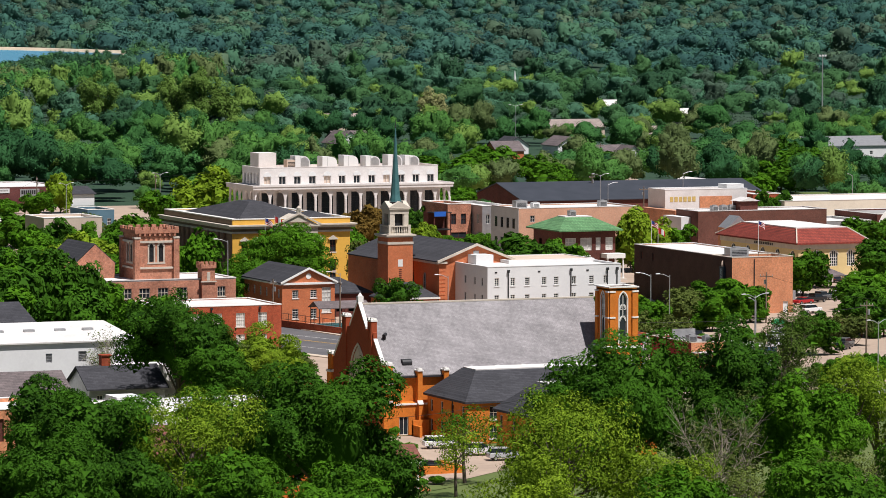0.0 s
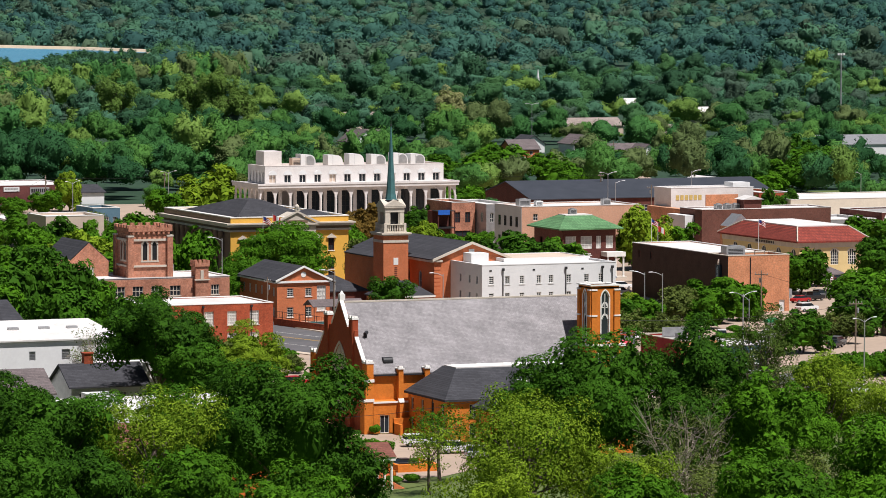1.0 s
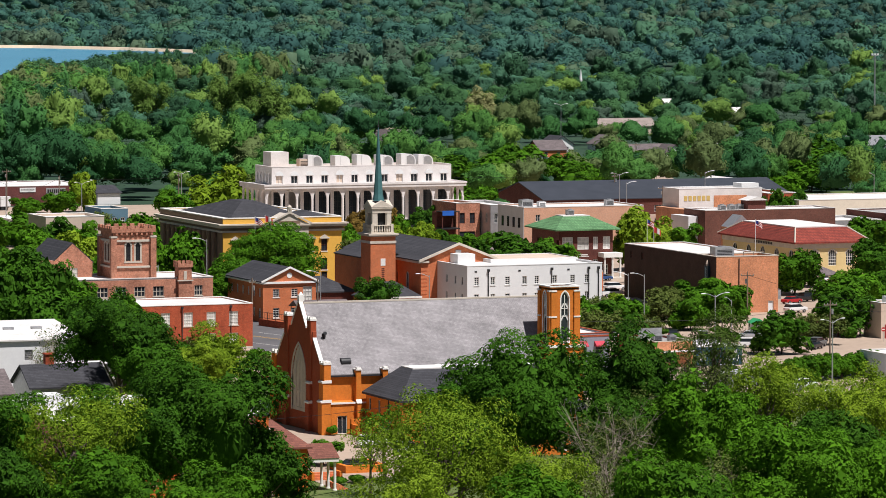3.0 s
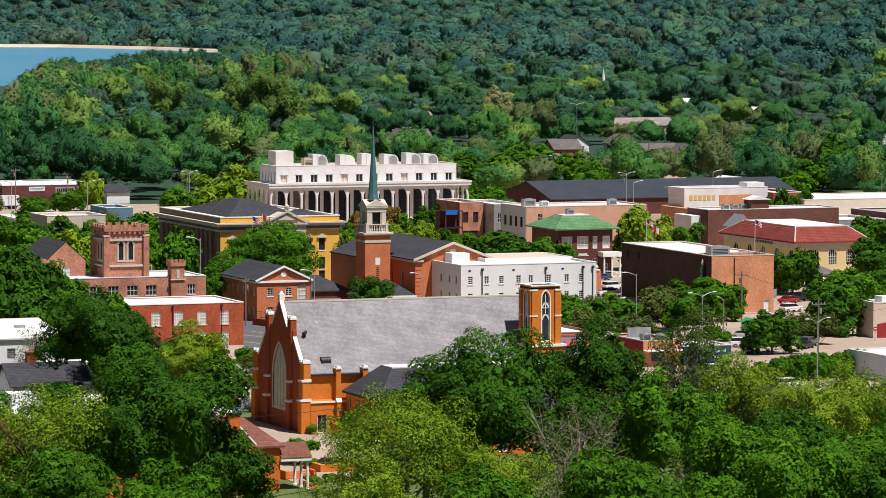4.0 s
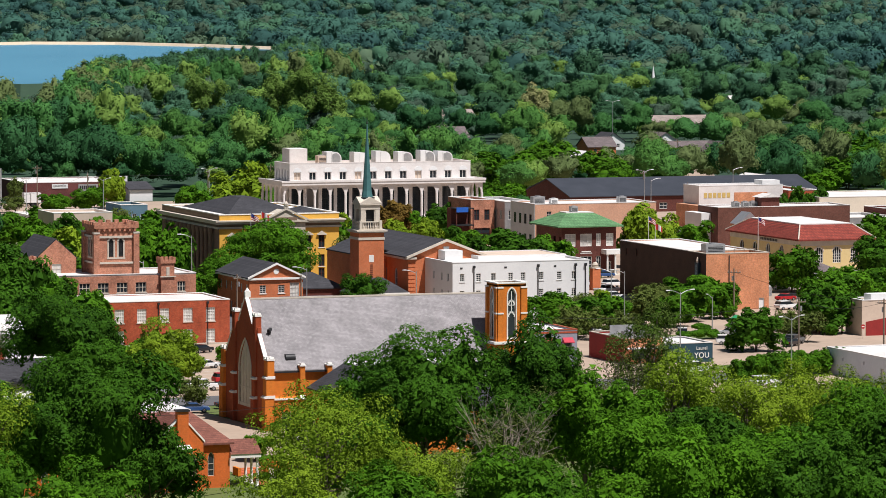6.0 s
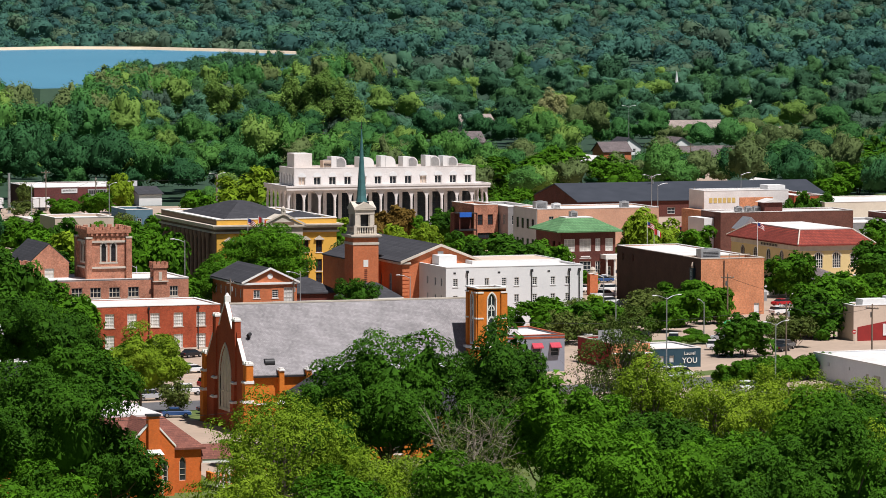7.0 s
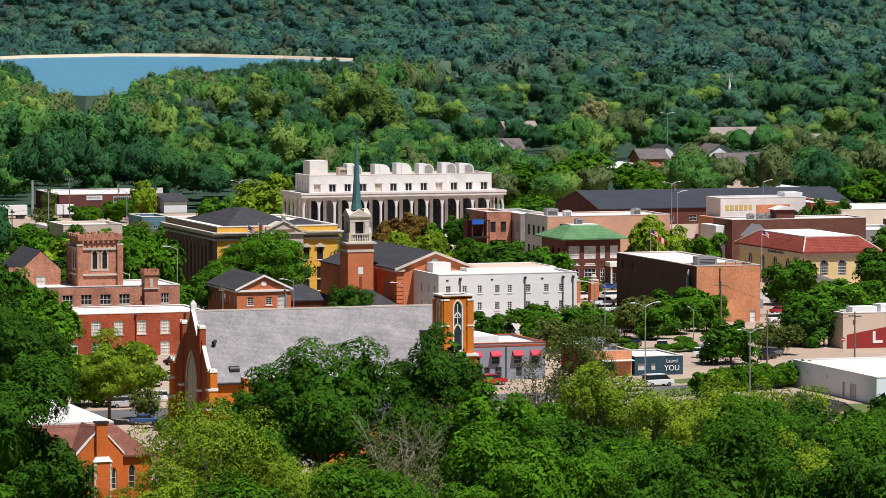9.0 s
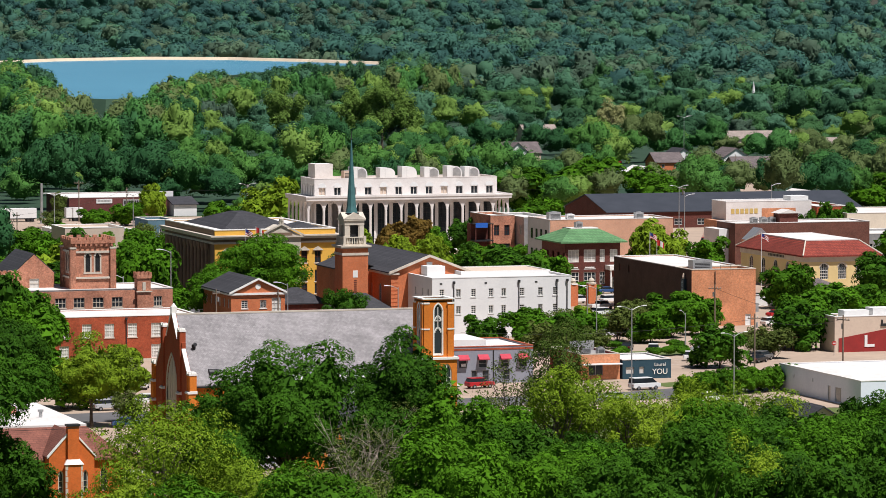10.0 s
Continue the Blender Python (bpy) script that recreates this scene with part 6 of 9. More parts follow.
def brown_block():
    e = thing("brick_building", "long weathered brown brick building with white roof", "building")
    x0, x1, y0, y1, h = 150.6, 164.4, 181.5, 226.0, 11.4
    lf = [(a, 8.6, 1.0, 1.5) for a in (3.0, 8.5)] + [(22, 2.2, 1.0, 1.6)]
    bm = bmesh.new()
    wall(bm, (x0, y0, 0), FRONT, x1 - x0, h, [(11.6, 0, 1.2, 2.3)]); wall(bm, (x1, y0, 0), RIGHT, y1 - y0, h); wall(bm, (x1, y1, 0), BACK, x1 - x0, h)
    part("wall", bm, BRICK_BROWN, e)
    # the left wall gets the shade-darkened copy of the brown brick
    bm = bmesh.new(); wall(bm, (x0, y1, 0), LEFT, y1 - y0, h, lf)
    part("side_wall", bm, BRICK_BROWN_SHADED, e, "brown brick side wall with its shade in the colour")
    for o in lf:
        window(e, (x0, y1, 0), LEFT, o, METAL_DARK, BRICK_DARK, 1, 2)
    window(e, (x0, y0, 0), FRONT, (11.6, 0, 1.2, 2.3), PAINT_WHITE, PAINT_WHITE, 1, 1, name="door")
    flat_roof(e, x0, x1, y0 + 9.0, y1, h, ROOF_WHITE, 0.12, ROOF_WHITE, 0.4, BRICK_BROWN)
    flat_roof(e, x0, x1, y0, y0 + 8.9, h - 0.05, ROOF_GREY, 0.4, STONE, 0.4, BRICK_BROWN)
    bm = bmesh.new(); rod(bm, (x0 + 5.0, y0 - 0.12, 0), (x0 + 5.0, y0 - 0.12, 11.0), 0.1); part("downpipe", bm, METAL_DARK, e)
    s = thing("vertical_sign", "dark blade sign with pale letters on the brick side wall", "sign", at=(x0 - 0.32, y0 + 3.6, 0))
    part("sign_board", boxes((-0.28, 0.3, -0.85, 0.85, 4.0, 9.4)), METAL_BLUE, s)
    pale = material("sign_letters_pale", (0.55, 0.68, 0.75), rough=0.5, scale=3)
    for i, ch in enumerate("ARABIAN"):
        lettering(ch, 0.95, pale, s, pose(-0.31, 0, 8.5 - 0.7 * i, 90, 0, -90))
    bm = bmesh.new(); lathe(bm, 0, 0, [(9.4, 0.28), (9.8, 0.34), (10.3, 0.2), (10.6, 0.04)], 8)
    part("sign_crest", bm, material("sign_crest_paint", (0.55, 0.42, 0.33), scale=3), s)
    roof_unit(155.2, 188.5, 11.0, 4.2, 2.6, 1.9, METAL_GREY, "large grey air conditioner on a roof")
    part("equipment_rail", boxes((157.8, 162.5, 184.0, 184.12, 12.0, 12.12), (157.8, 157.9, 184.0, 184.12, 11.0, 12.1), (162.4, 162.5, 184.0, 184.12, 11.0, 12.1), (160, 160.1, 184.0, 184.12, 11.0, 12.1)), WOOD_POLE, e)
    part("junction_box", boxes((164.45, 165.1, 181.6, 182.3, 2.6, 4.4)), METAL_GREY, e)


brown_block()


# ---------------------------------------------------------------- bank with red tile roof
def bank():
    e = thing("bank_building", "cream bank with arched windows and red tile roof", "bank")
    x0, x1, y0, y1, h = 210.6, 228.0, 265.0, 303.0, 7.7
    fr = [(3.6, 2.6, 2.0, 3.6, "round"), (8.0, 2.6, 2.0, 3.6, "round"), (12.4, 2.6, 2.0, 3.6, "round")]
    lf = [(5.0 + 7.2 * i, 1.6, 2.6, 4.6, "round") for i in range(5)]
    four_walls(e, x0, x1, y0, y1, h, STUCCO_CREAM, fr, lf)
    for o in fr:
        window(e, (x0, y0, 0), FRONT, o, TRIM_WHITE, GLASS, 4, 4, bars=0.07)
        bm = bmesh.new()
        c = arch_curve(o[2], o[3], "round")
        for (a0, z0), (a1, z1) in zip(c, c[1:]):
            f = lambda a, z, k: Vector((x0 + o[0] + o[2] / 2 + (a - o[2] / 2) * k, y0 - 0.06, o[1] + o[3] - 1 + (z - o[3] + 1) * k))
            prism(bm, [f(a0, z0, 1), f(a1, z1, 1), f(a1, z1, 1.22), f(a0, z0, 1.22)], (0, 0.08, 0))
        bmesh.ops.remove_doubles(bm, verts=bm.verts[:], dist=0.003)
        part("window_arch", bm, STONE, e)
    for o in lf:
        window(e, (x0, y1, 0), LEFT, o, TRIM_WHITE, GLASS, 2, 3)
    bm = bmesh.new(); ring(bm, x0 - 0.1, x1 + 0.1, y0 - 0.1, y1 + 0.1, 6.5, 7.7, 0.3); part("frieze", bm, STONE, e)
    hip_roof(e, x0, x1, y0, y1, 8.0, 10.9, TILE_RED, over=0.9, ridge=(213.0, 226.0, 270.5, 297.5), eave=0.35)
    part("roof_deck", boxes((213.1, 225.9, 270.6, 297.4, 10.8, 11.12)), ROOF_WHITE, e)
    bm = bmesh.new()
    for a, b in (((209.7, 264.1, 8.05), (213, 270.5, 10.95)), ((228.9, 264.1, 8.05), (226, 270.5, 10.95)), ((209.7, 303.9, 8.05), (213, 297.5, 10.95))):
        rod(bm, a, b, 0.16)
    each_piece("hip_cap", bm, STONE, e)
    bm = bmesh.new()
    for i in range(11):
        box(bm, x0 - 0.16, x0 - 0.1, y0 + 12.0 + 0.85 * i, y0 + 12.55 + 0.85 * i, 6.8, 7.35)
    each_piece("letter", bm, METAL_DARK, e)
    p = thing("gable_dormer", "grey slate gable behind the bank", "roof gable")
    bm = bmesh.new(); prism(bm, [(214, 306, 9.0), (220, 306, 9.0), (217, 306, 11.8)], (0, 5, 0)); part("gable", bm, METAL_GREY, p)
    part("gable_wall", boxes((214, 220, 306.2, 311, 0, 9.0)), BRICK_BROWN, p)
    t = thing("canopy_tent", "dark grey pyramid canopy over parked cars", "canopy", at=(203, 240, 0))
    bm = bmesh.new(); lathe(bm, 0, 0, [(2.6, 5.2), (2.9, 5.2), (4.8, 0.15)], 8); part("canopy", bm, SHINGLE_TAN, t)
    for x, y in ((-3.2, -3.2), (3.2, -3.2), (-3.2, 3.2), (3.2, 3.2)):
        bm = bmesh.new(); rod(bm, (x, y, 0), (x, y, 2.7), 0.09); part("post", bm, METAL_DARK, t)


bank()


# ---------------------------------------------------------------- brick villa with green tile roof
def green_villa():
    e = thing("brick_villa", "dark brick two-storey building with green tile roof", "building")
    x0, x1, y0, y1, h = 158.6, 171.8, 279.0, 294.0, 10.9
    fr = [(0.9, 6.6, 2.6, 2.8), (4.6, 6.6, 2.8, 2.8), (8.4, 6.6, 1.2, 2.8), (10.8, 6.6, 1.8, 2.8), (0.9, 1.6, 2.6, 2.8), (4.6, 1.6, 2.8, 2.8), (8.4, 1.6, 1.2, 2.8), (10.9, 0.4, 1.2, 2.8)]
    four_walls(e, x0, x1, y0, y1, h, BRICK_DARK, fr, [(3 + 3.6 * i, z, 1.5, 2.4) for i in range(4) for z in (1.6, 6.4)])
    for o in fr:
        window(e, (x0, y0, 0), FRONT, o, TRIM_WHITE, GLASS_PALE if o[1] > 5 else GLASS, 3 if o[2] > 2 else 2, 3, bars=0.08, edge=0.12)
        if o[1] > 5 and o[2] > 2:
            part("spandrel_panel", boxes((x0 + o[0] + 0.3, x0 + o[0] + o[2] - 0.3, y0 - 0.05, y0 - 0.01, 5.3, 5.55), (x0 + o[0], x0 + o[0] + o[2], y0 - 0.04, y0 - 0.01, 5.0, 5.15)), TRIM_WHITE, e)
    hip_roof(e, x0, x1, y0, y1, 11.2, 13.7, TILE_GREEN, over=1.3, ridge=(162.0, 168.8, 284.6, 289), eave=0.3)
    part("roof_deck", boxes((162.1, 168.7, 284.7, 288.9, 13.6, 13.9)), ROOF_WHITE, e)
    # rounded porch at the corner
    part("porch_roof", boxes((168.2, 172.8, 275.8, 278.98, 4.9, 5.9)), TRIM_WHITE, e)
    for x in (168.6, 170.5, 172.4):
        bm = bmesh.new(); lathe(bm, x, 276.2, [(0.4, 0.32), (0.7, 0.24), (4.6, 0.2), (4.9, 0.32)], 10); part("porch_column", bm, TRIM_WHITE, e)
    part("porch_floor", boxes((168.0, 173.0, 275.4, 278.98, 0, 0.4)), STONE, e)
    bm = bmesh.new(); ring(bm, x0 - 0.25, x1 + 0.25, y0 - 0.25, y1 + 0.25, 0.0, 1.0, 0.4); part("base_course", bm, STONE, e)
    roof_unit(164.8, 287, 13.9, 1.6, 1.4, 1.2)


green_villa()


# ---------------------------------------------------------------- shops and stores behind
def store(name, label, x0, x1, y0, y1, h, wmat, rmat, front=(), left=(), coping=None, parapet=0.5, pane=None, frames=None, cols=2, rows=2):
    e = thing(name, label, "building", group="town buildings")
    four_walls(e, x0, x1, y0, y1, h, wmat, front, left)
    for o in front:
        window(e, (x0, y0, 0), FRONT, o, frames or TRIM_WHITE, pane or GLASS, cols, rows)
    for o in left:
        window(e, (x0, y1, 0), LEFT, o, frames or TRIM_WHITE, pane or GLASS, cols, rows)
    flat_roof(e, x0, x1, y0, y1, h, rmat, parapet, coping or TRIM_WHITE, 0.35, wmat)
    return e


store("brick_store", "long peach brick store with white flat roof", 180.5, 212.0, 350, 366, 11.9, BRICK_PEACH, ROOF_WHITE, [(3, 8.6, 1.2, 1.6), (4, 4, 1.4, 2)], parapet=0.2, coping=ROOF_WHITE)
roof_unit(205, 355, 11.7, 2.0, 1.6, 1.5)
roof_unit(183.5, 356, 11.7, 3.0, 2.2, 1.8)
roof_unit(188, 357, 11.7, 1.8, 1.6, 1.2, PAINT_WHITE)
bs = bpy.data.objects["brick_store"]
part("side_render", boxes((180.36, 180.48, 350.1, 365.9, 0, 11.8)), STUCCO_GREY, bs, "grey rendered side facade")
for i in range(4):
    for z in (2.2, 7.0):
        part("side_window", boxes((180.3, 180.37, 352.0 + 3.4 * i, 353.3 + 3.4 * i, z, z + 2.4)), GLASS, bs)
store("grey_shop", "grey painted narrow shop building with arched windows", 184.3, 192.0, 380, 402, 10.9, METAL_GREY, ROOF_WHITE, [(1, 6.5, 1, 2.4, "round")], [(2 + 4.2 * i, z, 1.1, 2.4) for i in range(5) for z in (2.0, 6.5)])
store("red_shop", "narrow red brick shop with dark windows", 177.6, 183.9, 386, 402, 11.2, BRICK_PINK, ROOF_WHITE, [(0.9, 6.2, 1.4, 2.6), (3.6, 6.2, 1.4, 2.6), (0.9, 1.6, 4.2, 2.6)], frames=BRICK_DARK)
b = thing("shop_porch", "dark two-level timber porch with blue tarpaulin", "porch")
each_piece("floor", boxes((172.6, 177.4, 383, 387, 5.0, 5.3), (172.6, 177.4, 383, 387, 9.2, 9.4)), METAL_DARK, b)
for x in (172.8, 177.2):
    part("post", boxes((x - 0.12, x + 0.12, 383.1, 383.34, 0, 9.2)), BRICK_DARK, b)
part("tarpaulin", boxes((172.7, 175.8, 382.9, 383.0, 8.4, 9.6)), material("blue_tarpaulin", (0.03, 0.14, 0.55), rough=0.5, scale=2), b)
part("wall", boxes((172.8, 177.4, 387, 390, 0, 9.2)), BRICK_DARK, b)


def bars_sign(parent, x0, x1, y, z0, z1, n, mat, label):
    """Letters drawn as plain bars."""
    w = (x1 - x0) / n
    bm = bmesh.new()
    for i in range(n):
        box(bm, x0 + w * i, x0 + w * (i + 0.72), y - 0.05, y, z0, z1)
    return part("lettering", bm, mat, parent, label)


a = store("painted_store", "white rendered store with faded yellow wall lettering", 252.0, 276.0, 415, 425, 12.0, CONCRETE_WHITE, ROOF_WHITE, coping=PAINT_WHITE)
bars_sign(a, 253.4, 261.2, 414.98, 8.9, 10.2, 6, material("faded_yellow_paint", (0.66, 0.47, 0.16), scale=2), "faded yellow wall lettering")
part("brick_panel", boxes((262.0, 271.5, 414.9, 414.99, 6.0, 10.2)), BRICK_BROWN, a, "bare weathered brick panel")
part("roof_block", boxes((270.5, 275.5, 416, 421, 12.0, 13.2)), PAINT_WHITE, a)
part("front_shop", boxes((249.5, 252.0, 404, 424, 0, 7.2)), BRICK_BROWN, a)
v = store("ivy_store", "red brick store overgrown with dark ivy", 276.2, 285.0, 412, 436, 10.6, BRICK_RED, ROOF_WHITE)
store("brick_block", "long dark brick block with white flat roof", 226.6, 262.0, 346, 358, 10.5, BRICK_WINE, ROOF_WHITE, [(8 + 6 * i, 5, 1.2, 1.6) for i in range(4)], coping=ROOF_WHITE, parapet=0.15)
part("side_shop", boxes((224.0, 226.5, 350, 360, 0, 9.0)), PAINT_WHITE, a)
c = thing("roof_cupola", "small brick stair head with white roof", "roof structure", at=(241.5, 350, 10.4))
part("wall", boxes((-2.4, 2.4, -2, 2, 0, 2.3)), BRICK_DARK, c)
bm = bmesh.new(); prism(bm, [(-2.9, -2.5, 2.3), (2.9, -2.5, 2.3), (0, -2.5, 3.2)], (0, 5, 0)); part("roof", bm, ROOF_WHITE, c)
for x in (233.5, 236.0, 238.2):
    roof_unit(x, 351, 10.4, 1.6, 1.6, 1.2)
store("cream_store", "low cream store with long white roof", 281.8, 330, 405, 432, 9.0, STUCCO_PALE, ROOF_WHITE, [(5 + 5.5 * i, 2, 2.2, 2.2) for i in range(5)], coping=ROOF_WHITE, parapet=0.15)
store("corner_shop", "small grey shop with white roof", 262, 278, 352, 372, 7.0, METAL_GREY, ROOF_WHITE, [(2 + 4.5 * i, 2.4, 1.6, 2.2) for i in range(3)])
e = thing("arched_store", "dark brick store with arched white sign", "building", group="town buildings")
four_walls(e, 278.5, 300, 350, 372, 8.6, BRICK_DARK, [(2 + 5 * i, 2, 2, 2.6) for i in range(4)])
flat_roof(e, 278.5, 300, 350, 372, 8.6, ROOF_GREY, 0.3, TRIM_WHITE, 0.3, BRICK_DARK)
bm = bmesh.new(); prism(bm, [(278.8 + a, 349.9, 6.4 + z) for a, z in arch_curve(9, 3.6, "round")], (0, 0.2, 0)); part("arched_sign", bm, TRIM_WHITE, e)


def shed(name, label, x0, x1, y0, y1, ze, zr, wmat, rmat, along="x", front=(), base=0.0):
    e = thing(name, label, "building", group="town buildings")
    four_walls(e, x0, x1, y0, y1, ze - base, wmat, front, z0=base)
    for o in front:
        window(e, (x0, y0, base), FRONT, o, TRIM_WHITE, GLASS, 2, 2)
    bm = bmesh.new()
    if along == "x":
        for x in (x0, x1 - 0.25):
            prism(bm, [(x, y0, ze), (x, y1, ze), (x, (y0 + y1) / 2, zr)], (0.25, 0, 0))
    else:
        for y in (y0, y1 - 0.25):
            prism(bm, [(x0, y, ze), (x1, y, ze), ((x0 + x1) / 2, y, zr)], (0, 0.25, 0))
    each_piece("gable", bm, wmat, e)
    gable_roof(e, x0, x1, y0, y1, ze, zr, rmat, along, over=0.5)
    return e


shed("warehouse", "long low brick warehouse with dark metal roof", 252.6, 330, 505, 540, 4.6, 8.8, BRICK_DARK, ROOF_DARK, "x", [(6 + 7 * i, 0.8, 2.4, 1.8) for i in range(8)])
shed("white_shed", "white gabled shed roof behind the warehouse", 332, 344, 545, 575, 4.5, 6.8, PAINT_WHITE, ROOF_WHITE, "y")
l = store("brown_warehouse", "long brown warehouse with white roof and wall signs", 122.9, 152.5, 610, 640, 5.6, BRICK_MAROON, ROOF_WHITE, coping=ROOF_WHITE, parapet=0.15)
part("sign_board", boxes((131.1, 135.9, 609.85, 609.97, 3.9, 5.2)), PAINT_WHITE, l, "white wall sign")
bars_sign(l, 131.5, 135.5, 609.84, 4.5, 4.9, 9, METAL_GREY, "illegible grey lettering")
part("painted_sign", boxes((139.1, 145.0, 609.85, 609.97, 2.6, 5.0)), METAL_GREY, l, "grey painted wall sign")
bars_sign(l, 139.5, 144.6, 609.84, 3.5, 4.6, 8, METAL_DARK, "illegible dark lettering")
w = shed("white_shop", "white gabled shop with slate roof", 153.6, 160.6, 606, 622, 3.4, 5.2, PAINT_WHITE, SHINGLE, "x")
part("fire_wall", boxes((153.0, 157.6, 622.2, 622.6, 0, 6.6)), PAINT_WHITE, w, "stepped white parapet wall")
store("blue_shop", "low blue-grey shop with white roof edge", 108.4, 115.6, 458, 472, 7.4, material("blue_grey_paint", (0.10, 0.19, 0.25), scale=0.5), ROOF_GREY, [(0.9 + 2.2 * i, 3.5, 1.1, 1.6) for i in range(3)])
store("white_store", "low white store with parapet roof", 84, 103.8, 452, 474, 5.2, PAINT_WHITE, ROOF_WHITE, [(4 + 5 * i, 2, 2, 2) for i in range(3)])
store("flat_store", "low white flat-roofed store behind the civic hall", 62, 76, 352, 366, 11.9, STUCCO_BEIGE, ROOF_WHITE)


# ---------------------------------------------------------------- nearer street on the right
def grey_store():
    e = thing("grey_store", "grey-blue rendered shop with red awnings and white parapet", "shop")
    x0, x1, y0, y1, h = 58.0, 81.4, 80.0, 97.0, 6.3
    grey = material("grey_blue_render", (0.27, 0.28, 0.33), (0.22, 0.23, 0.27), scale=0.4)
    awn = (10.7, 14.3, 18.3, 21.6)
    fr = [(a - 0.75, 2.7, 1.5, 1.5) for a in awn] + [(12.2, 0, 1.1, 2.3), (14.2, 0.5, 1.2, 1.8), (18.0, 0.5, 1.2, 1.8), (5.4, 2.7, 1.5, 1.5)]
    four_walls(e, x0, x1, y0, y1, h, grey, fr)
    for o in fr:
        window(e, (x0, y0, 0), FRONT, o, METAL_GREY, GLASS, 1, 2, name="window" if o[1] else "door")
    part("red_band", boxes((x0, x1, y0 - 0.06, y0 - 0.01, 5.75, 6.05)), BRICK_RED, e)
    flat_roof(e, x0, x1, y0, y1, h, ROOF_WHITE, 0.25, BRICK_RED, 0.35, grey)
    part("raised_parapet", boxes((x0, x0 + 15.2, y0 + 1.0, y0 + 12, 6.05, 7.5)), PAINT_WHITE, e, "white raised parapet block")
    red = material("red_awning_cloth", (0.52, 0.06, 0.09), rough=0.8, scale=2)
    for a in awn + (6.15,):
        bm = bmesh.new(); prism(bm, [(x0 + a - 0.95, y0 - 0.01, 5.0), (x0 + a - 0.95, y0 - 1.0, 4.3), (x0 + a - 0.95, y0 - 1.0, 4.12), (x0 + a - 0.95, y0 - 0.01, 4.12)], (1.9, 0, 0))
        part("awning", bm, red, e, "red cloth awning")
    part("window_unit", boxes((x0 + 10.3, x0 + 11.1, y0 - 0.4, y0 - 0.01, 3.0, 3.5)), PAINT_WHITE, e)
    for a in (9.0, 16.2):
        bm = bmesh.new(); rod(bm, (x0 + a, y0 - 0.1, 0), (x0 + a, y0 - 0.1, 5.7), 0.09); part("downpipe", bm, METAL_DARK, e)
    r = thing("red_store", "low red-painted shop with flat grey roof", "shop")
    redp = material("red_paint", (0.30, 0.028, 0.026), (0.23, 0.024, 0.022), scale=0.5)
    four_walls(r, 90.2, 97.4, 80.2, 96, 4.4, redp, [(1.5, 0.8, 2.6, 1.8)])
    part("front_brick", boxes((90.2, 91.68, 80.1, 80.19, 0, 4.38), (94.32, 97.4, 80.1, 80.19, 0, 4.38), (91.68, 94.32, 80.1, 80.19, 2.62, 4.38), (91.68, 94.32, 80.1, 80.19, 0, 0.78)), BRICK_BROWN, r, "orange brick front")
    window(r, (90.2, 80.2, 0), FRONT, (1.5, 0.8, 2.6, 1.8), METAL_GREY, GLASS, 2, 1)
    flat_roof(r, 90.2, 97.4, 80.2, 96, 4.4, ROOF_GREY, 0.3, STONE, 0.25, redp)
    part("side_canopy", boxes((90.2, 97.4, 78.7, 80.15, 2.7, 2.85)), PAINT_WHITE, r)
    part("blue_panel", boxes((92.5, 97.0, 92.0, 92.15, 4.2, 5.8)), METAL_GREY, r)
    roof_unit(93.2, 86, 4.15, 1.6, 1.4, 1.1)
    roof_unit(95.4, 84.5, 4.15, 1.3, 1.2, 1.0)
    m = thing("mural_shop", "small dark blue shop with white mural lettering", "shop")
    navy = material("dark_blue_paint", (0.018, 0.05, 0.075), (0.03, 0.07, 0.095), scale=0.6)
    fr = [(0.6, 0.9, 1.5, 1.2), (3.1, 0.9, 0.9, 1.2)]
    four_walls(m, 97.8, 106.8, 79.8, 92, 3.3, navy, fr)
    for o in fr:
        window(m, (97.8, 79.8, 0), FRONT, o, METAL_GREY, GLASS_PALE, 1, 1)
    flat_roof(m, 97.8, 106.8, 79.8, 92, 3.3, ROOF_WHITE, 0.12, ROOF_WHITE, 0.3, navy)
    lettering("YOU", 1.35, TRIM_WHITE, m, pose(104.7, 79.70, 0.75, 90, 0, 0))
    lettering("Laurel", 0.85, TRIM_WHITE, m, pose(104.7, 79.70, 2.15, 90, 0, 0))
    f = thing("flat_hall", "low white rendered hall with broad white roof", "building")
    pale = material("pale_blue_render", (0.76, 0.80, 0.87), (0.66, 0.70, 0.78), scale=0.3)
    lf = [(20.5, 0.2, 1.2, 2.4), (23.5, 0.2, 2.6, 2.4), (6.0, 2.6, 0.5, 0.6), (14.0, 2.6, 0.5, 0.6)]
    four_walls(f, 116.4, 150, 20, 54, 4.4, pale, (), lf)
    for o in lf:
        window(f, (116.4, 54, 0), LEFT, o, METAL_GREY, GLASS_PALE, 3 if o[2] > 2 else 1, 2)
    flat_roof(f, 116.4, 150, 20, 54, 4.4, ROOF_WHITE, 0.08, ROOF_WHITE, 0.3, pale)
    roof_unit(132, 36, 4.3, 3.4, 1.6, 0.9)
    t = thing("painted_store", "beige store with red painted lower wall", "shop")
    four_walls(t, 154.2, 190, 118, 125, 6.6, STUCCO_BEIGE, ())
    flat_roof(t, 154.2, 190, 118, 125, 6.6, ROOF_WHITE, 0.3, PAINT_WHITE, 0.4, STUCCO_BEIGE)
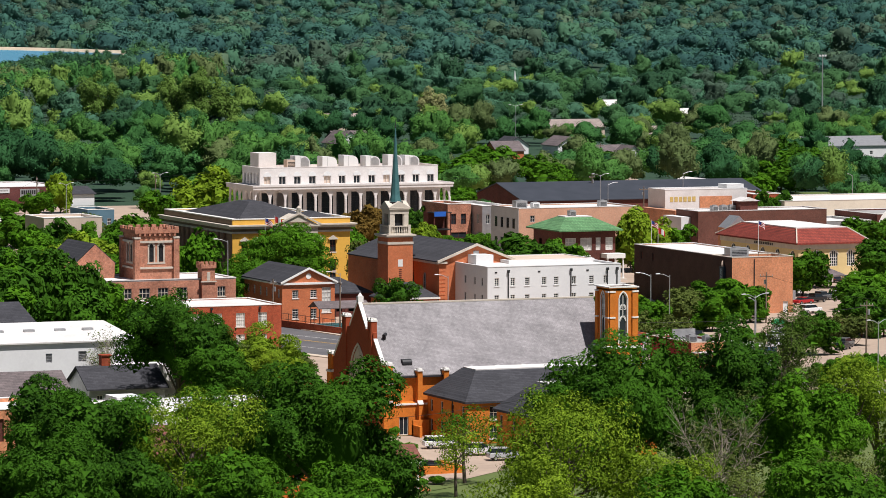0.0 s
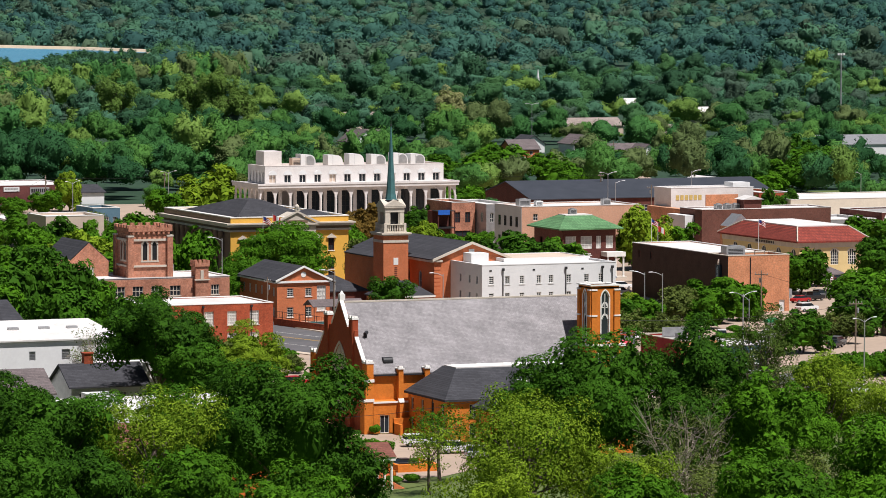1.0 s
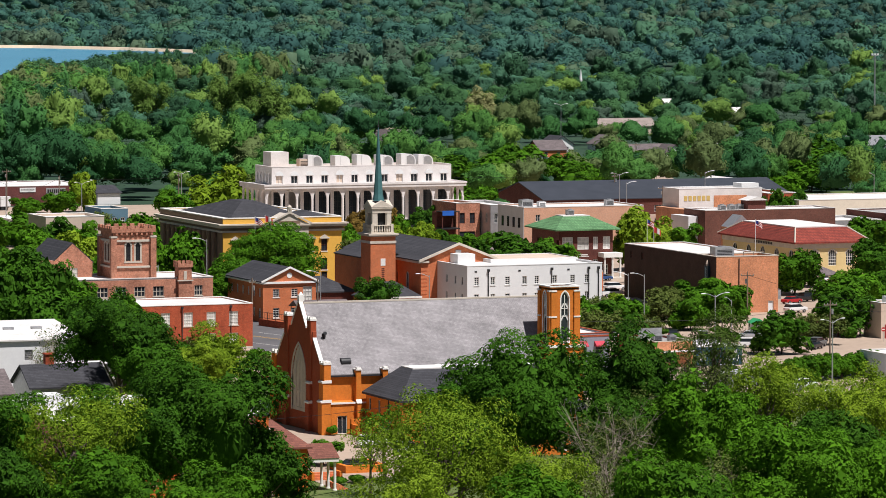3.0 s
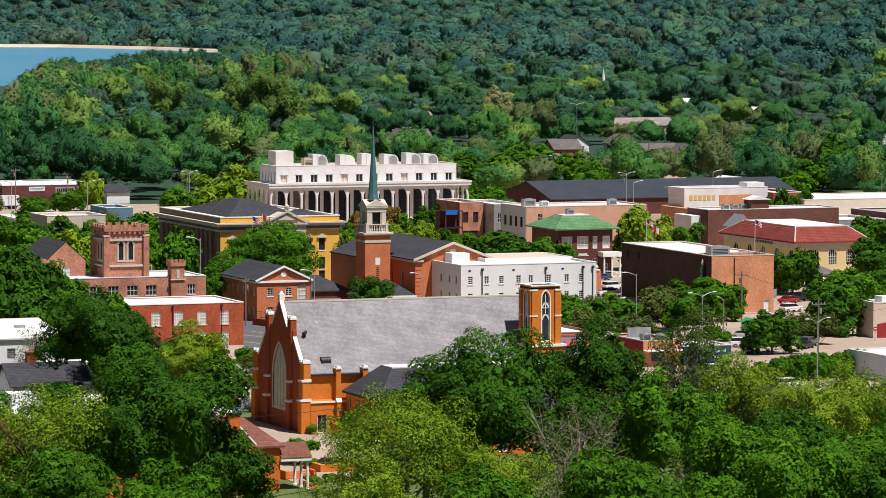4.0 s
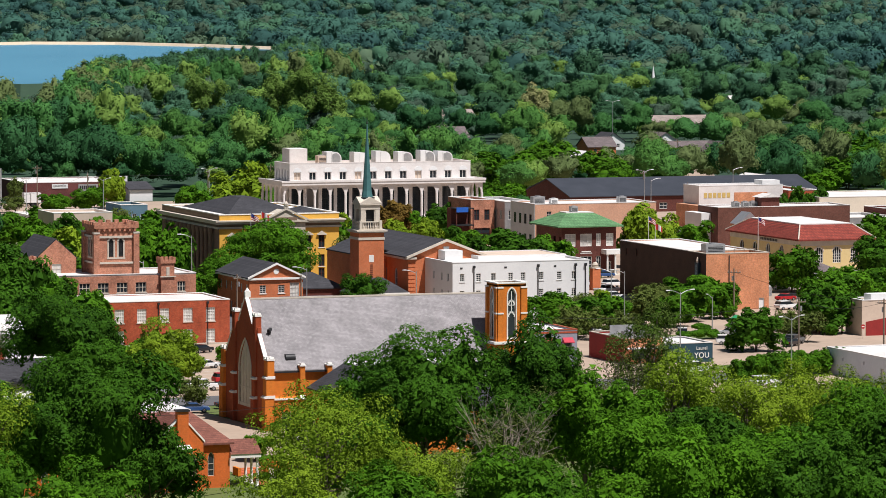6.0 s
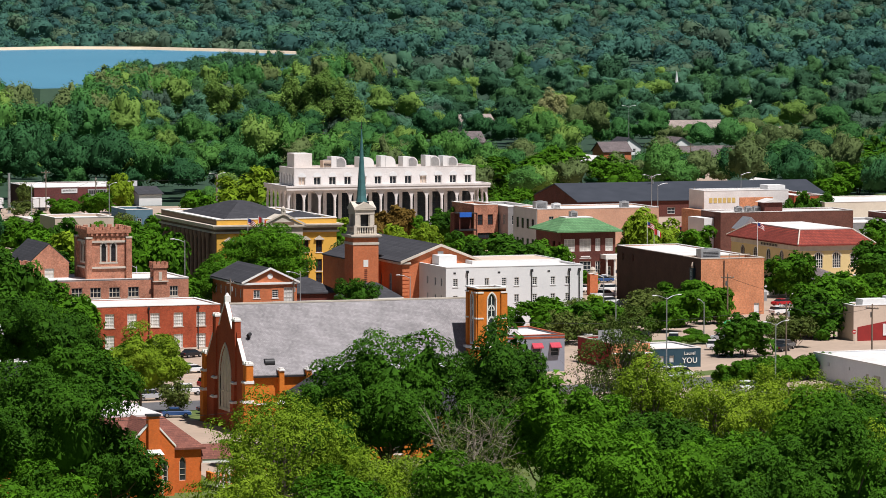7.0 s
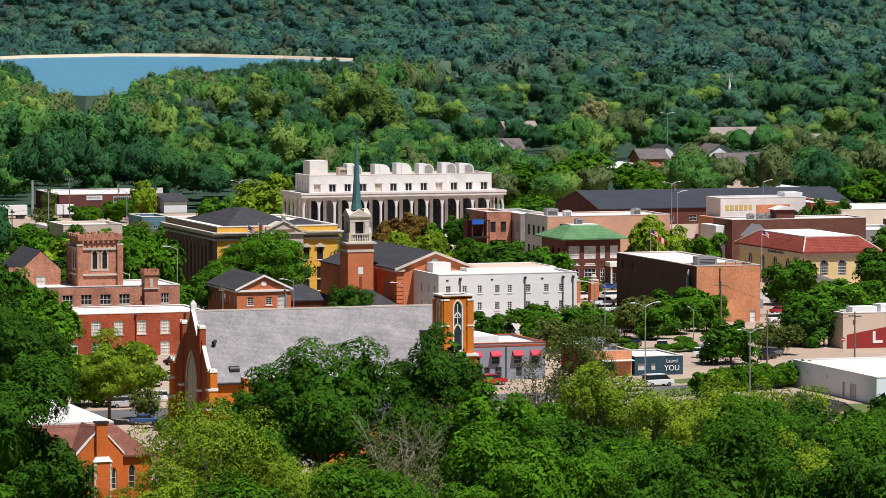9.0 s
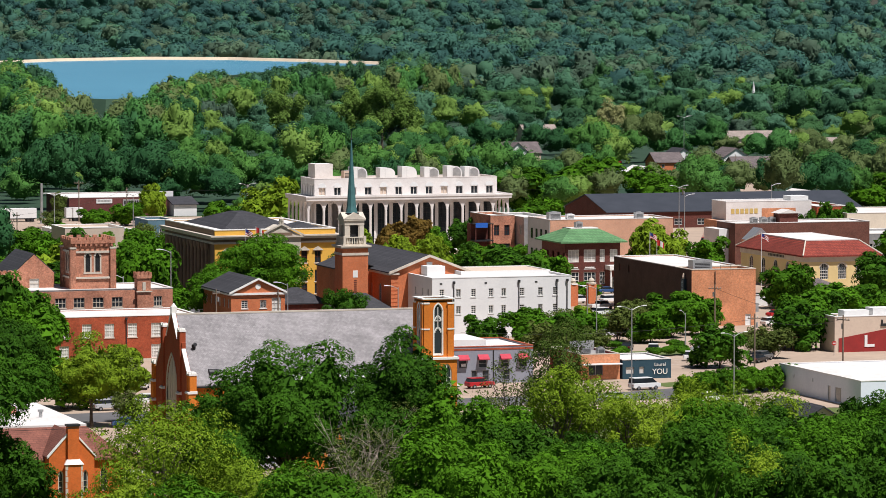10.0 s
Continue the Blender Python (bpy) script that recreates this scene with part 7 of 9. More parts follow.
    bm = bmesh.new(); prism(bm, [(155.0, 117.9, 0), (190, 117.9, 0), (190, 117.9, 5.4), (165, 117.9, 4.2), (155.0, 117.9, 2.6)], (0, 0.09, 0))
    part("red_wall_paint", bm, redp, t, "red painted swoosh on the wall")
    part("lettering", boxes((160.2, 160.75, 117.8, 117.9, 0.9, 3.1), (160.75, 162.2, 117.8, 117.9, 0.9, 1.4)), PAINT_WHITE, t)
    part("dark_script", boxes((163.5, 165.5, 117.8, 117.98, 4.7, 5.2), (163.6, 163.9, 117.8, 117.98, 5.2, 5.9), (165.2, 165.5, 117.8, 117.98, 5.2, 5.7)), METAL_DARK, t)
    part("roof_block", boxes((157, 162, 120, 123, 6.3, 7.6), (163, 176, 120.5, 124, 6.3, 7.9)), PAINT_WHITE, t)
    d = thing("timber_deck", "dark timber deck beside the painted store", "deck")
    part("floor", boxes((143.5, 153.4, 124, 134, 2.4, 2.6)), BRICK_DARK, d)
    for x in (143.8, 148.4, 153.1):
        part("post", boxes((x - 0.12, x + 0.12, 124.1, 124.34, 0, 3.6)), BRICK_DARK, d)
    each_piece("rail", boxes((143.5, 153.4, 124.05, 124.15, 3.4, 3.55), (143.5, 153.4, 124.05, 124.15, 2.95, 3.05)), BRICK_DARK, d)


grey_store()


# ---------------------------------------------------------------- sheds and houses on the left
def left_cluster():
    e = thing("metal_hall", "large white metal hall with low white roof", "hall")
    x0, x1, y0, y1 = -62, -24.6, 42, 76
    four_walls(e, x0, x1, y0, y1, 11.6, PAINT_WHITE, [(28.0, 8.6, 1.3, 1.6), (22.8, 8.6, 1.0, 1.4)])
    for o in ((28.0, 8.6, 1.3, 1.6), (22.8, 8.6, 1.0, 1.4)):
        window(e, (x0, y0, 0), FRONT, o, METAL_GREY, METAL_GREY, 1, 6, name="vent_louvre")
    gable_roof(e, x0, x1, y0, y1, 11.6, 13.2, ROOF_WHITE, "x", over=0.4)
    for x in (-44, -39, -34, -29.5):
        part("roof_vent", boxes((x - 0.8, x + 0.8, 50.4, 51.4, 12.4, 13.0)), METAL_GREY, e)
    part("lean_to", boxes((-30, -20, 36.5, 41.9, 0, 8.2)), ROOF_WHITE, e)
    h = shed("dark_house", "small pale house with dark shingle roof", -37, -25.0, 28, 38, 5.8, 8.6, METAL_GREY, SHINGLE, "x", [(1.2, 3.4, 1.0, 1.4), (3.2, 3.4, 1.0, 1.4), (7.6, 3.2, 1.2, 1.6)])
    bm = bmesh.new(); box(bm, -33.4, -32.0, 32.8, 34.0, 7.5, 10.2); box(bm, -33.55, -31.85, 32.65, 34.15, 10.2, 10.4); part("chimney", bm, BRICK_RED, h)
    shed("tan_house", "tan-roofed white house under trees", -54, -41.2, 24, 36, 5.4, 8.4, PAINT_WHITE, SHINGLE_TAN, "x", [(2, 2.8, 1, 1.5), (10.2, 2.8, 1, 1.5)])
    store("rust_store", "rust-brown panelled store with white flat roof", -80, -64.9, -41, -26, 10.6, BRICK_BROWN, ROOF_WHITE, [(1.2 + 2.0 * i, 6.4, 0.6, 3.0) for i in range(6)], pane=BRICK_DARK, frames=BRICK_DARK, cols=1, rows=1)
    shed("dark_roof_hall", "broad hall with dark slate roof behind trees", -48, -23, 95, 120, 9.0, 12.6, BRICK_DARK, SHINGLE, "x")


left_cluster()


# ---------------------------------------------------------------- scattered houses in the woods
def cottage(x, y, w, d, ze, zr, roof, wallm, along, label):
    e = shed("cottage", label, x - w / 2, x + w / 2, y - d / 2, y + d / 2, ze, zr, wallm, roof, along, [(w * 0.2, 1.0, 1.2, 1.4), (w * 0.65, 1.0, 1.2, 1.4)])
    e["category"], e["group"] = "house", "houses in the woods"


for row in (
    (443, 886, 10, 14, 3.4, 6.6, SHINGLE_TAN, PAINT_WHITE, "y", "white gabled cottage with taupe roof among trees"),
    (425, 893, 9, 12, 3.4, 6.4, SHINGLE, PAINT_WHITE, "y", "pale blue-grey gabled cottage among trees"),
    (417, 800, 17, 12, 3.2, 6.8, SHINGLE_TAN, BRICK_PEACH, "x", "long low house with taupe shingle roof"),
    (424, 790, 8, 10, 3.4, 7.0, SHINGLE_TAN, PAINT_WHITE, "y", "small gabled house wing with taupe roof"),
    (370, 928, 10, 16, 3.6, 8.0, SHINGLE_TAN, PAINT_WHITE, "y", "gabled house with taupe roof in the woods"),
    (378, 942, 14, 12, 3.6, 7.4, SHINGLE_TAN, STUCCO_BEIGE, "x", "beige house with taupe roof in the woods"),
    (452, 1131, 15, 13, 3.8, 7.4, SHINGLE_PALE, STUCCO_BEIGE, "x", "tan house with pale brown roof in the woods"),
    (GARAGE_AT[0], GARAGE_AT[1], 8, 14, 3.6, 5.6, ROOF_WHITE, PAINT_WHITE, "y", "white garage with pale metal roof"),
    (404, 853, 11, 11, 3.2, 6.4, SHINGLE_TAN, BRICK_SALMON, "x", "brick bungalow with grey roof"),
    (523, 1054, 31, 14, 3.6, 6.6, SHINGLE_PALE, STUCCO_BEIGE, "x", "long tan-roofed building in the woods"),
    (SHED_AT[0], SHED_AT[1], 36, 24, 4.4, 7.4, METAL_GREY, PAINT_WHITE, "x", "long white shed with grey metal roof"),
    (633, 1158, 11, 12, 3.6, 7.0, ROOF_WHITE, STUCCO_BEIGE, "x", "pale-roofed house in the woods"),
    (652, 1276, 9, 12, 4.0, 7.4, ROOF_WHITE, STUCCO_BEIGE, "x", "small pale-roofed house in the woods"),
    (522, 971, 8, 10, 3.6, 6.6, SHINGLE_PALE, STUCCO_BEIGE, "x", "small tan-roofed house in the woods"),
    (196, 480, 12, 12, 3.6, 6.2, SHINGLE_BROWN, BRICK_RED, "x", "red brick cottage with brown roof"),
):
    cottage(*row)


# trailers and a tall steel mast on the open ground behind the town
def trailer(x, y, w):
    e = thing("trailer", "white box trailer parked on the open ground", "trailer", group="parked trailers", at=(x, y, 0))
    part("box", boxes((-w / 2, w / 2, -1.3, 1.3, 1.1, 3.9)), PAINT_WHITE, e)
    part("chassis", boxes((-w / 2 + 0.3, w / 2 - 0.3, -1.0, 1.0, 0.75, 1.1)), METAL_DARK, e)
    for a in (w / 2 - 1.2, w / 2 - 2.4):
        for b in (-1.1, 1.1):
            bm = bmesh.new(); rod(bm, (a, b - 0.15, 0.5), (a, b + 0.15, 0.5), 0.5, n=12)
            part("wheel", bm, METAL_DARK, e)
    part("leg", boxes((-w / 2 + 1.2, -w / 2 + 1.4, -0.8, 0.8, 0, 0.75)), METAL_GREY, e)


trailer(102.4, 590, 12.0)
trailer(119.4, 589, 5.0)
trailer(89, 592, 9.0)
e = thing("steel_mast", "tall plain galvanised steel mast", "mast", at=(107.9, 580, 0))
bm = bmesh.new(); rod(bm, (0, 0, 0), (0, 0, 11.5), 0.45, 0.33, 12); part("shaft", bm, METAL_GREY, e)
part("foot_plate", boxes((-0.8, 0.8, -0.8, 0.8, 0, 0.12)), METAL_GREY, e)
shed("charcoal_house", "low house with charcoal roof behind the near trees", 84.0, 92.5, -30, -14, 3.2, 5.9, STUCCO_BEIGE, SHINGLE, "y", [(2, 1.0, 1.4, 1.4), (8, 1.0, 1.4, 1.4)])
shed("charcoal_garage", "small garage with charcoal roof among trees", 93.5, 101.0, -40, -28, 2.8, 5.4, STUCCO_BEIGE, SHINGLE, "x", [(2, 0.4, 2.6, 2.0)])


# ---------------------------------------------------------------- trees
def tree_parts(seed, h, r, mat, bark, boughs=16, each=7, leaf=0.15, cover=1.25, heart=0.62, skirt=0.28, bare=0.0, fuzz=0.08):
    """A broadleaf tree at the origin: tapered trunk, limbs that reach into the crown, and a crown of sprigs in clumps on uneven boughs."""
    rng = np.random.default_rng(seed)
    e = new("tree")
    ch = h * (1 - skirt) / 2                       # half height of the crown
    zc = h - ch
    cs, rs = dome_lobes(rng, boughs, (0.20, 0.36), (0.46, 0.88), -0.75)
    gc, gr = sub_lobes(rng, cs, rs, each, (0.34, 0.62))
    scale = np.array((r * 1.1, r * 1.1, ch * 1.04))
    bm = bmesh.new()
    pts = [Vector((0, 0, -0.3)), Vector((rng.normal() * 0.04 * r, rng.normal() * 0.04 * r, h * skirt)), Vector((rng.normal() * 0.05 * r, rng.normal() * 0.05 * r, zc + ch * 0.3))]
    tr = max(0.12, h * 0.02)
    rod(bm, pts[0], pts[1], tr * 1.35, tr, 8); rod(bm, pts[1], pts[2], tr, tr * 0.45, 8)
    for i in range(1, len(cs)):
        a = pts[1].lerp(pts[2], rng.uniform(0.0, 0.9)); b = Vector(cs[i] * scale) + Z * zc
        mid = a.lerp(b, 0.5) + Vector(rng.normal(size=3) * r * 0.06)
        rod(bm, a, mid, tr * 0.42, tr * 0.28, 5); rod(bm, mid, b, tr * 0.28, tr * 0.1, 5)
        for _ in range(int(9 * bare)):
            m2 = mid.lerp(b, rng.uniform(0.2, 1.0)); q = b + Vector(rng.normal(size=3) * r * 0.25)
            rod(bm, m2, q, tr * 0.13, tr * 0.04, 4)
            for _ in range(3):
                rod(bm, m2.lerp(q, rng.uniform(0.4, 1)), q + Vector(rng.normal(size=3) * r * 0.12), tr * 0.06, tr * 0.03, 3)
    part("trunk", bm, bark, e)
    n = int(cover * (1 - bare) * 11 * r * ch / (1.18 * leaf * leaf))
    p, d = skin(rng, gc, gr, n, fuzz, 0.14, 0.92, 0.6)
    t, b, a = sprig_faces(rng, p, d, leaf, 0.3, 0.1)
    t, b = t * 1.15, b * 0.7
    up = np.array((0, 0, zc))
    v = sprigs_at(p * scale + up, t, b, a)
    body = None
    if heart >= 0.5:
        hv, hf = lobed_body(rng, cs, rs * 0.56, 2, 0.05)
        m = int(34 * r * ch)
        k = rng.choice(len(rs), m, p=rs ** 2 / (rs ** 2).sum())
        d = rng.normal(size=(m, 3)); d[:, 2] += 0.3; d /= np.linalg.norm(d, axis=1, keepdims=True)
        p = cs[k] + d * rs[k][:, None] * rng.uniform(0.75, 1.05, (m, 1))
        iv, jf = sprigs_at(p * scale + up, *sprig_faces(rng, p, d, leaf * 2.3, 0.5))
        body = (np.concatenate([hv * scale + up, iv]), np.concatenate([hf, jf + len(hv)]))
    elif heart:
        m = int(heart * 60 * r * ch)
        k = rng.choice(len(rs), m, p=rs ** 2 / (rs ** 2).sum())
        d = rng.normal(size=(m, 3)); d /= np.linalg.norm(d, axis=1, keepdims=True)
        p = cs[k] + d * rs[k][:, None] * rng.uniform(0.3, 0.85, (m, 1))
        t, b, a = sprig_faces(rng, p, d, leaf * 1.9, 0.8)
        body = sprigs_at(p * scale + up, t, b, a)
    me = array_mesh("crown", v, body)
    me.materials.append(mat)
    crown = new("crown", me)
    crown.parent = e
    return e


def plant(x, y, h, r, mat, seed, label, bark=None, z=0.0, group="trees near the church", **kw):
    e = tree_parts(seed, h, r, mat, bark or BARK, **kw)
    e.matrix_basis = pose(x, y, z, 0, 0, (seed * 77) % 360)
    return tagged(e, label, "tree", group)


DK, MD, LM, OL = (LEAF_DARK, "large dark green broadleaf tree in full leaf"), (LEAF_MID, "bright mid-green broadleaf tree in full leaf"), (LEAF_LIME, "airy yellow-green tree with young leaves"), (LEAF_OLIVE, "thin olive-green tree with open crown")
FORE = [
    # x, y, height, radius, kind
    (-20, -119, 24.5, 9.0, DK), (-5.0, -116.3, 25.3, 7.6, DK), (-29, -124, 21.5, 7.0, DK), (-12, -126, 19.0, 6.0, DK), (-63.6, -132, 24.3, 9.8, DK), (-57, -128, 17.5, 6.0, DK),
    (-72, -122, 20.0, 7.5, DK), (-94, -136, 23.0, 8.5, DK), (-113, -140, 22.5, 8.5, DK), (-27, 16, 21.0, 8.0, DK), (-21, 29, 15.0, 6.5, DK), (-24, 8, 15.0, 6.0, DK),
    (-4.6, -132, 21.6, 5.4, MD), (6, -122, 18.0, 5.5, MD), 
    (-42, -211, 22.5, 7.0, MD), (-29, -211, 24.0, 7.8, MD), (-53, -205, 19.5, 6.0, MD),
    (-103, -152, 19.5, 7.5, DK), (-84, -158, 17.5, 6.5, MD), (-72, -158, 16.0, 6.0, MD),
    (-45, -156, 22.0, 9.8, LM), (-50, -162, 15.5, 5.0, LM), (-36, -160, 17.5, 6.0, LM), (-80, -134, 21.5, 7.8, LM), (-92, -150, 17.0, 5.5, DK), (-38, -172, 15.5, 5.5, LM),
    
    (-6, -150, 14.0, 5.5, OL), (-24, -142, 13.5, 5.0, OL),
    (22.1, -98, 20.3, 4.6, LM), (28.2, -95, 18.7, 5.0, LM), (29.9, -104, 17.3, 4.6, LM), (36.1, -100, 16.4, 4.6, LM), (19.5, -88, 18.7, 4.2, OL), (46.8, -84, 16.3, 4.5, LM), (44, -98, 16.4, 5.0, LM), (52.5, -96, 15.8, 5.0, LM),
    (22.1, -152, 19.5, 6.5, MD), (34.5, -150, 18.0, 6.8, MD), (25.6, -156, 17.1, 5.5, DK), (60.0, -112, 16.8, 6.5, DK), (43.5, -140, 17.7, 6.0, MD), (-15.7, -190, 22.5, 6.5, DK), (-16.3, -208, 23.5, 7.0, MD),
    (-12.6, -212, 22.3, 6.5, DK), (-3.5, -200, 21.3, 6.5, DK), (-3.2, -212, 23.1, 7.2, DK), (5.2, -205, 20.8, 6.0, LM), (8.1, -212, 21.3, 7.0, DK), (16.8, -205, 21.8, 7.5, MD), (20.9, -208, 22.6, 7.0, DK),
    (-18.3, -150, 13.2, 4.5, OL), (-84.4, -125, 19.7, 6.0, MD), (-93.9, -128, 24.2, 7.5, DK), (8, -176, 17.5, 6.0, MD), (46, -165, 17.0, 6.5, DK), (30, -138, 18.0, 7.0, DK), (38, -128, 16.5, 6.5, DK), (52, -132, 17.5, 6.5, MD), (12, -140, 16.5, 6.0, DK), (0, -182, 18.5, 5.5, DK),
]
for i, (x, y, h, r, (mat, lab)) in enumerate(FORE):
    if mat is LEAF_LIME:
        plant(x, y, h, r, mat, 100 + i, lab, boughs=24, each=8, leaf=0.15, cover=0.8, heart=0.25, bare=0.1, fuzz=0.16)
    elif mat is LEAF_OLIVE:
        plant(x, y, h, r, mat, 100 + i, lab, boughs=16, leaf=0.16, cover=0.6, heart=0.0, bare=0.35, fuzz=0.2)
    else:
        plant(x, y, h, r, mat, 100 + i, lab, boughs=int(16 + r), each=8, leaf=0.175, cover=1.4, heart=0.5)
for i, (x, y, h, r) in enumerate(((-14, -133, 18.0, 5.5), (-8, -126, 18.5, 5.0), (-17, -140, 14.0, 4.5), (-30.5, 40, 13.0, 3.8))):
    plant(x, y, h, r, LEAF_OLIVE, 300 + i, "nearly bare grey-branched tree with few leaves", boughs=18, leaf=0.15, cover=0.55, heart=0.0, bark=BARK_PALE, bare=0.7, fuzz=0.25)
plant(-13, -57, 10.8, 4.6, LEAF_MID, 320, "slender young tree with an open crown", cover=0.5, heart=0.0, bare=0.2, fuzz=0.2)
plant(-20, -70, 9.0, 4.0, LEAF_LIME, 321, "slender young tree with an open crown", cover=0.5, heart=0.0, bare=0.2, fuzz=0.2)
plant(-8.5, 29.5, 13.4, 6.4, LEAF_LIME, 334, "full yellow-green broadleaf tree beside the parking lot", skirt=0.12)
plant(77.4, 243, 16.2, 10.6, LEAF_MID, 330, "broad round green tree before the yellow hall", boughs=26, skirt=0.1, leaf=0.18, cover=1.8, group="town trees")
plant(62, 220, 9.6, 7.6, LEAF_MID, 331, "broad mid-green tree beside the brick house", boughs=20, skirt=0.1, leaf=0.18, cover=1.7, group="town trees")
plant(41, -46.2, 21.4, 5.4, LEAF_OLIVE_DARK, 332, "tall dark olive-green tree with open crown", heart=0.0, cover=0.9, bare=0.15)
plant(80, 186, 9.4, 4.6, LEAF_DARK, 333, "dense dark cedar with a broad conical crown", skirt=0.08, group="town trees")

# trees that stand out of the woods by their colour
LEAF_CREAM = leaf_material("pale_blossoming_leaves", (0.16, 0.19, 0.07), (0.42, 0.40, 0.19), cell=0.2)
SPECIMENS = [
    (433.3, 985, 22.0, 7.0, LEAF_CREAM, "tall tree with a pale cream blossoming top"),
    (353, 1040, 29.0, 8.5, LEAF_WOOD_LIGHT, "tall yellow-green tree standing out of the woods"), (364, 1042, 24.5, 7.5, LEAF_WOOD_LIGHT, "yellow-green tree standing out of the woods"),
    (321.6, 1075, 27.5, 8.5, LEAF_WOOD_LIGHT, "tall yellow-green tree standing out of the woods"), (345.5, 1052, 25.0, 6.5, LEAF_WOOD_LIGHT, "yellow-green tree standing out of the woods"),
]
for i, (x, y, h, r, m, lab) in enumerate(SPECIMENS):
    plant(x, y, h, r, m, 360 + i, lab, group="trees in the woods", boughs=22, leaf=0.34, cover=1.0, heart=0.3, skirt=0.1)

# town trees: a few shapes, planted again and again
SHAPES = {}


def town_tree(kind, x, y, h, r, turn=0.0, z=0.0):
    mat, label = {"dark": (LEAF_DARK, "rounded dark green town tree"), "mid": (LEAF_MID, "rounded mid-green town tree"), "lime": (LEAF_LIME, "light yellow-green town tree"),
                  "olive": (LEAF_OLIVE, "thin olive-green town tree"), "rust": (LEAF_RUST, "russet-brown leafed town tree")}[kind]
    v = (int(x * 7 + y * 3)) % 3
    if (kind, v) not in SHAPES:
        e = tree_parts(500 + 10 * v + len(SHAPES), 10.0, 5.0, mat, BARK, boughs=17, each=7, leaf=0.28, cover=1.5 if kind != "olive" else 0.75, heart=0.8 if kind != "olive" else 0.35, skirt=-0.1)
        SHAPES[(kind, v)] = tagged(e, label, "tree", "town trees")
        e.matrix_basis = pose(x, y, z, 0, 0, turn) @ Matrix.Diagonal((r / 5, r / 5, h / 10, 1))
        return
    src = SHAPES[(kind, v)]
    c = copy_thing(src, pose(x, y, z, 0, 0, turn))
    c.scale = (r / 5, r / 5, h / 10)


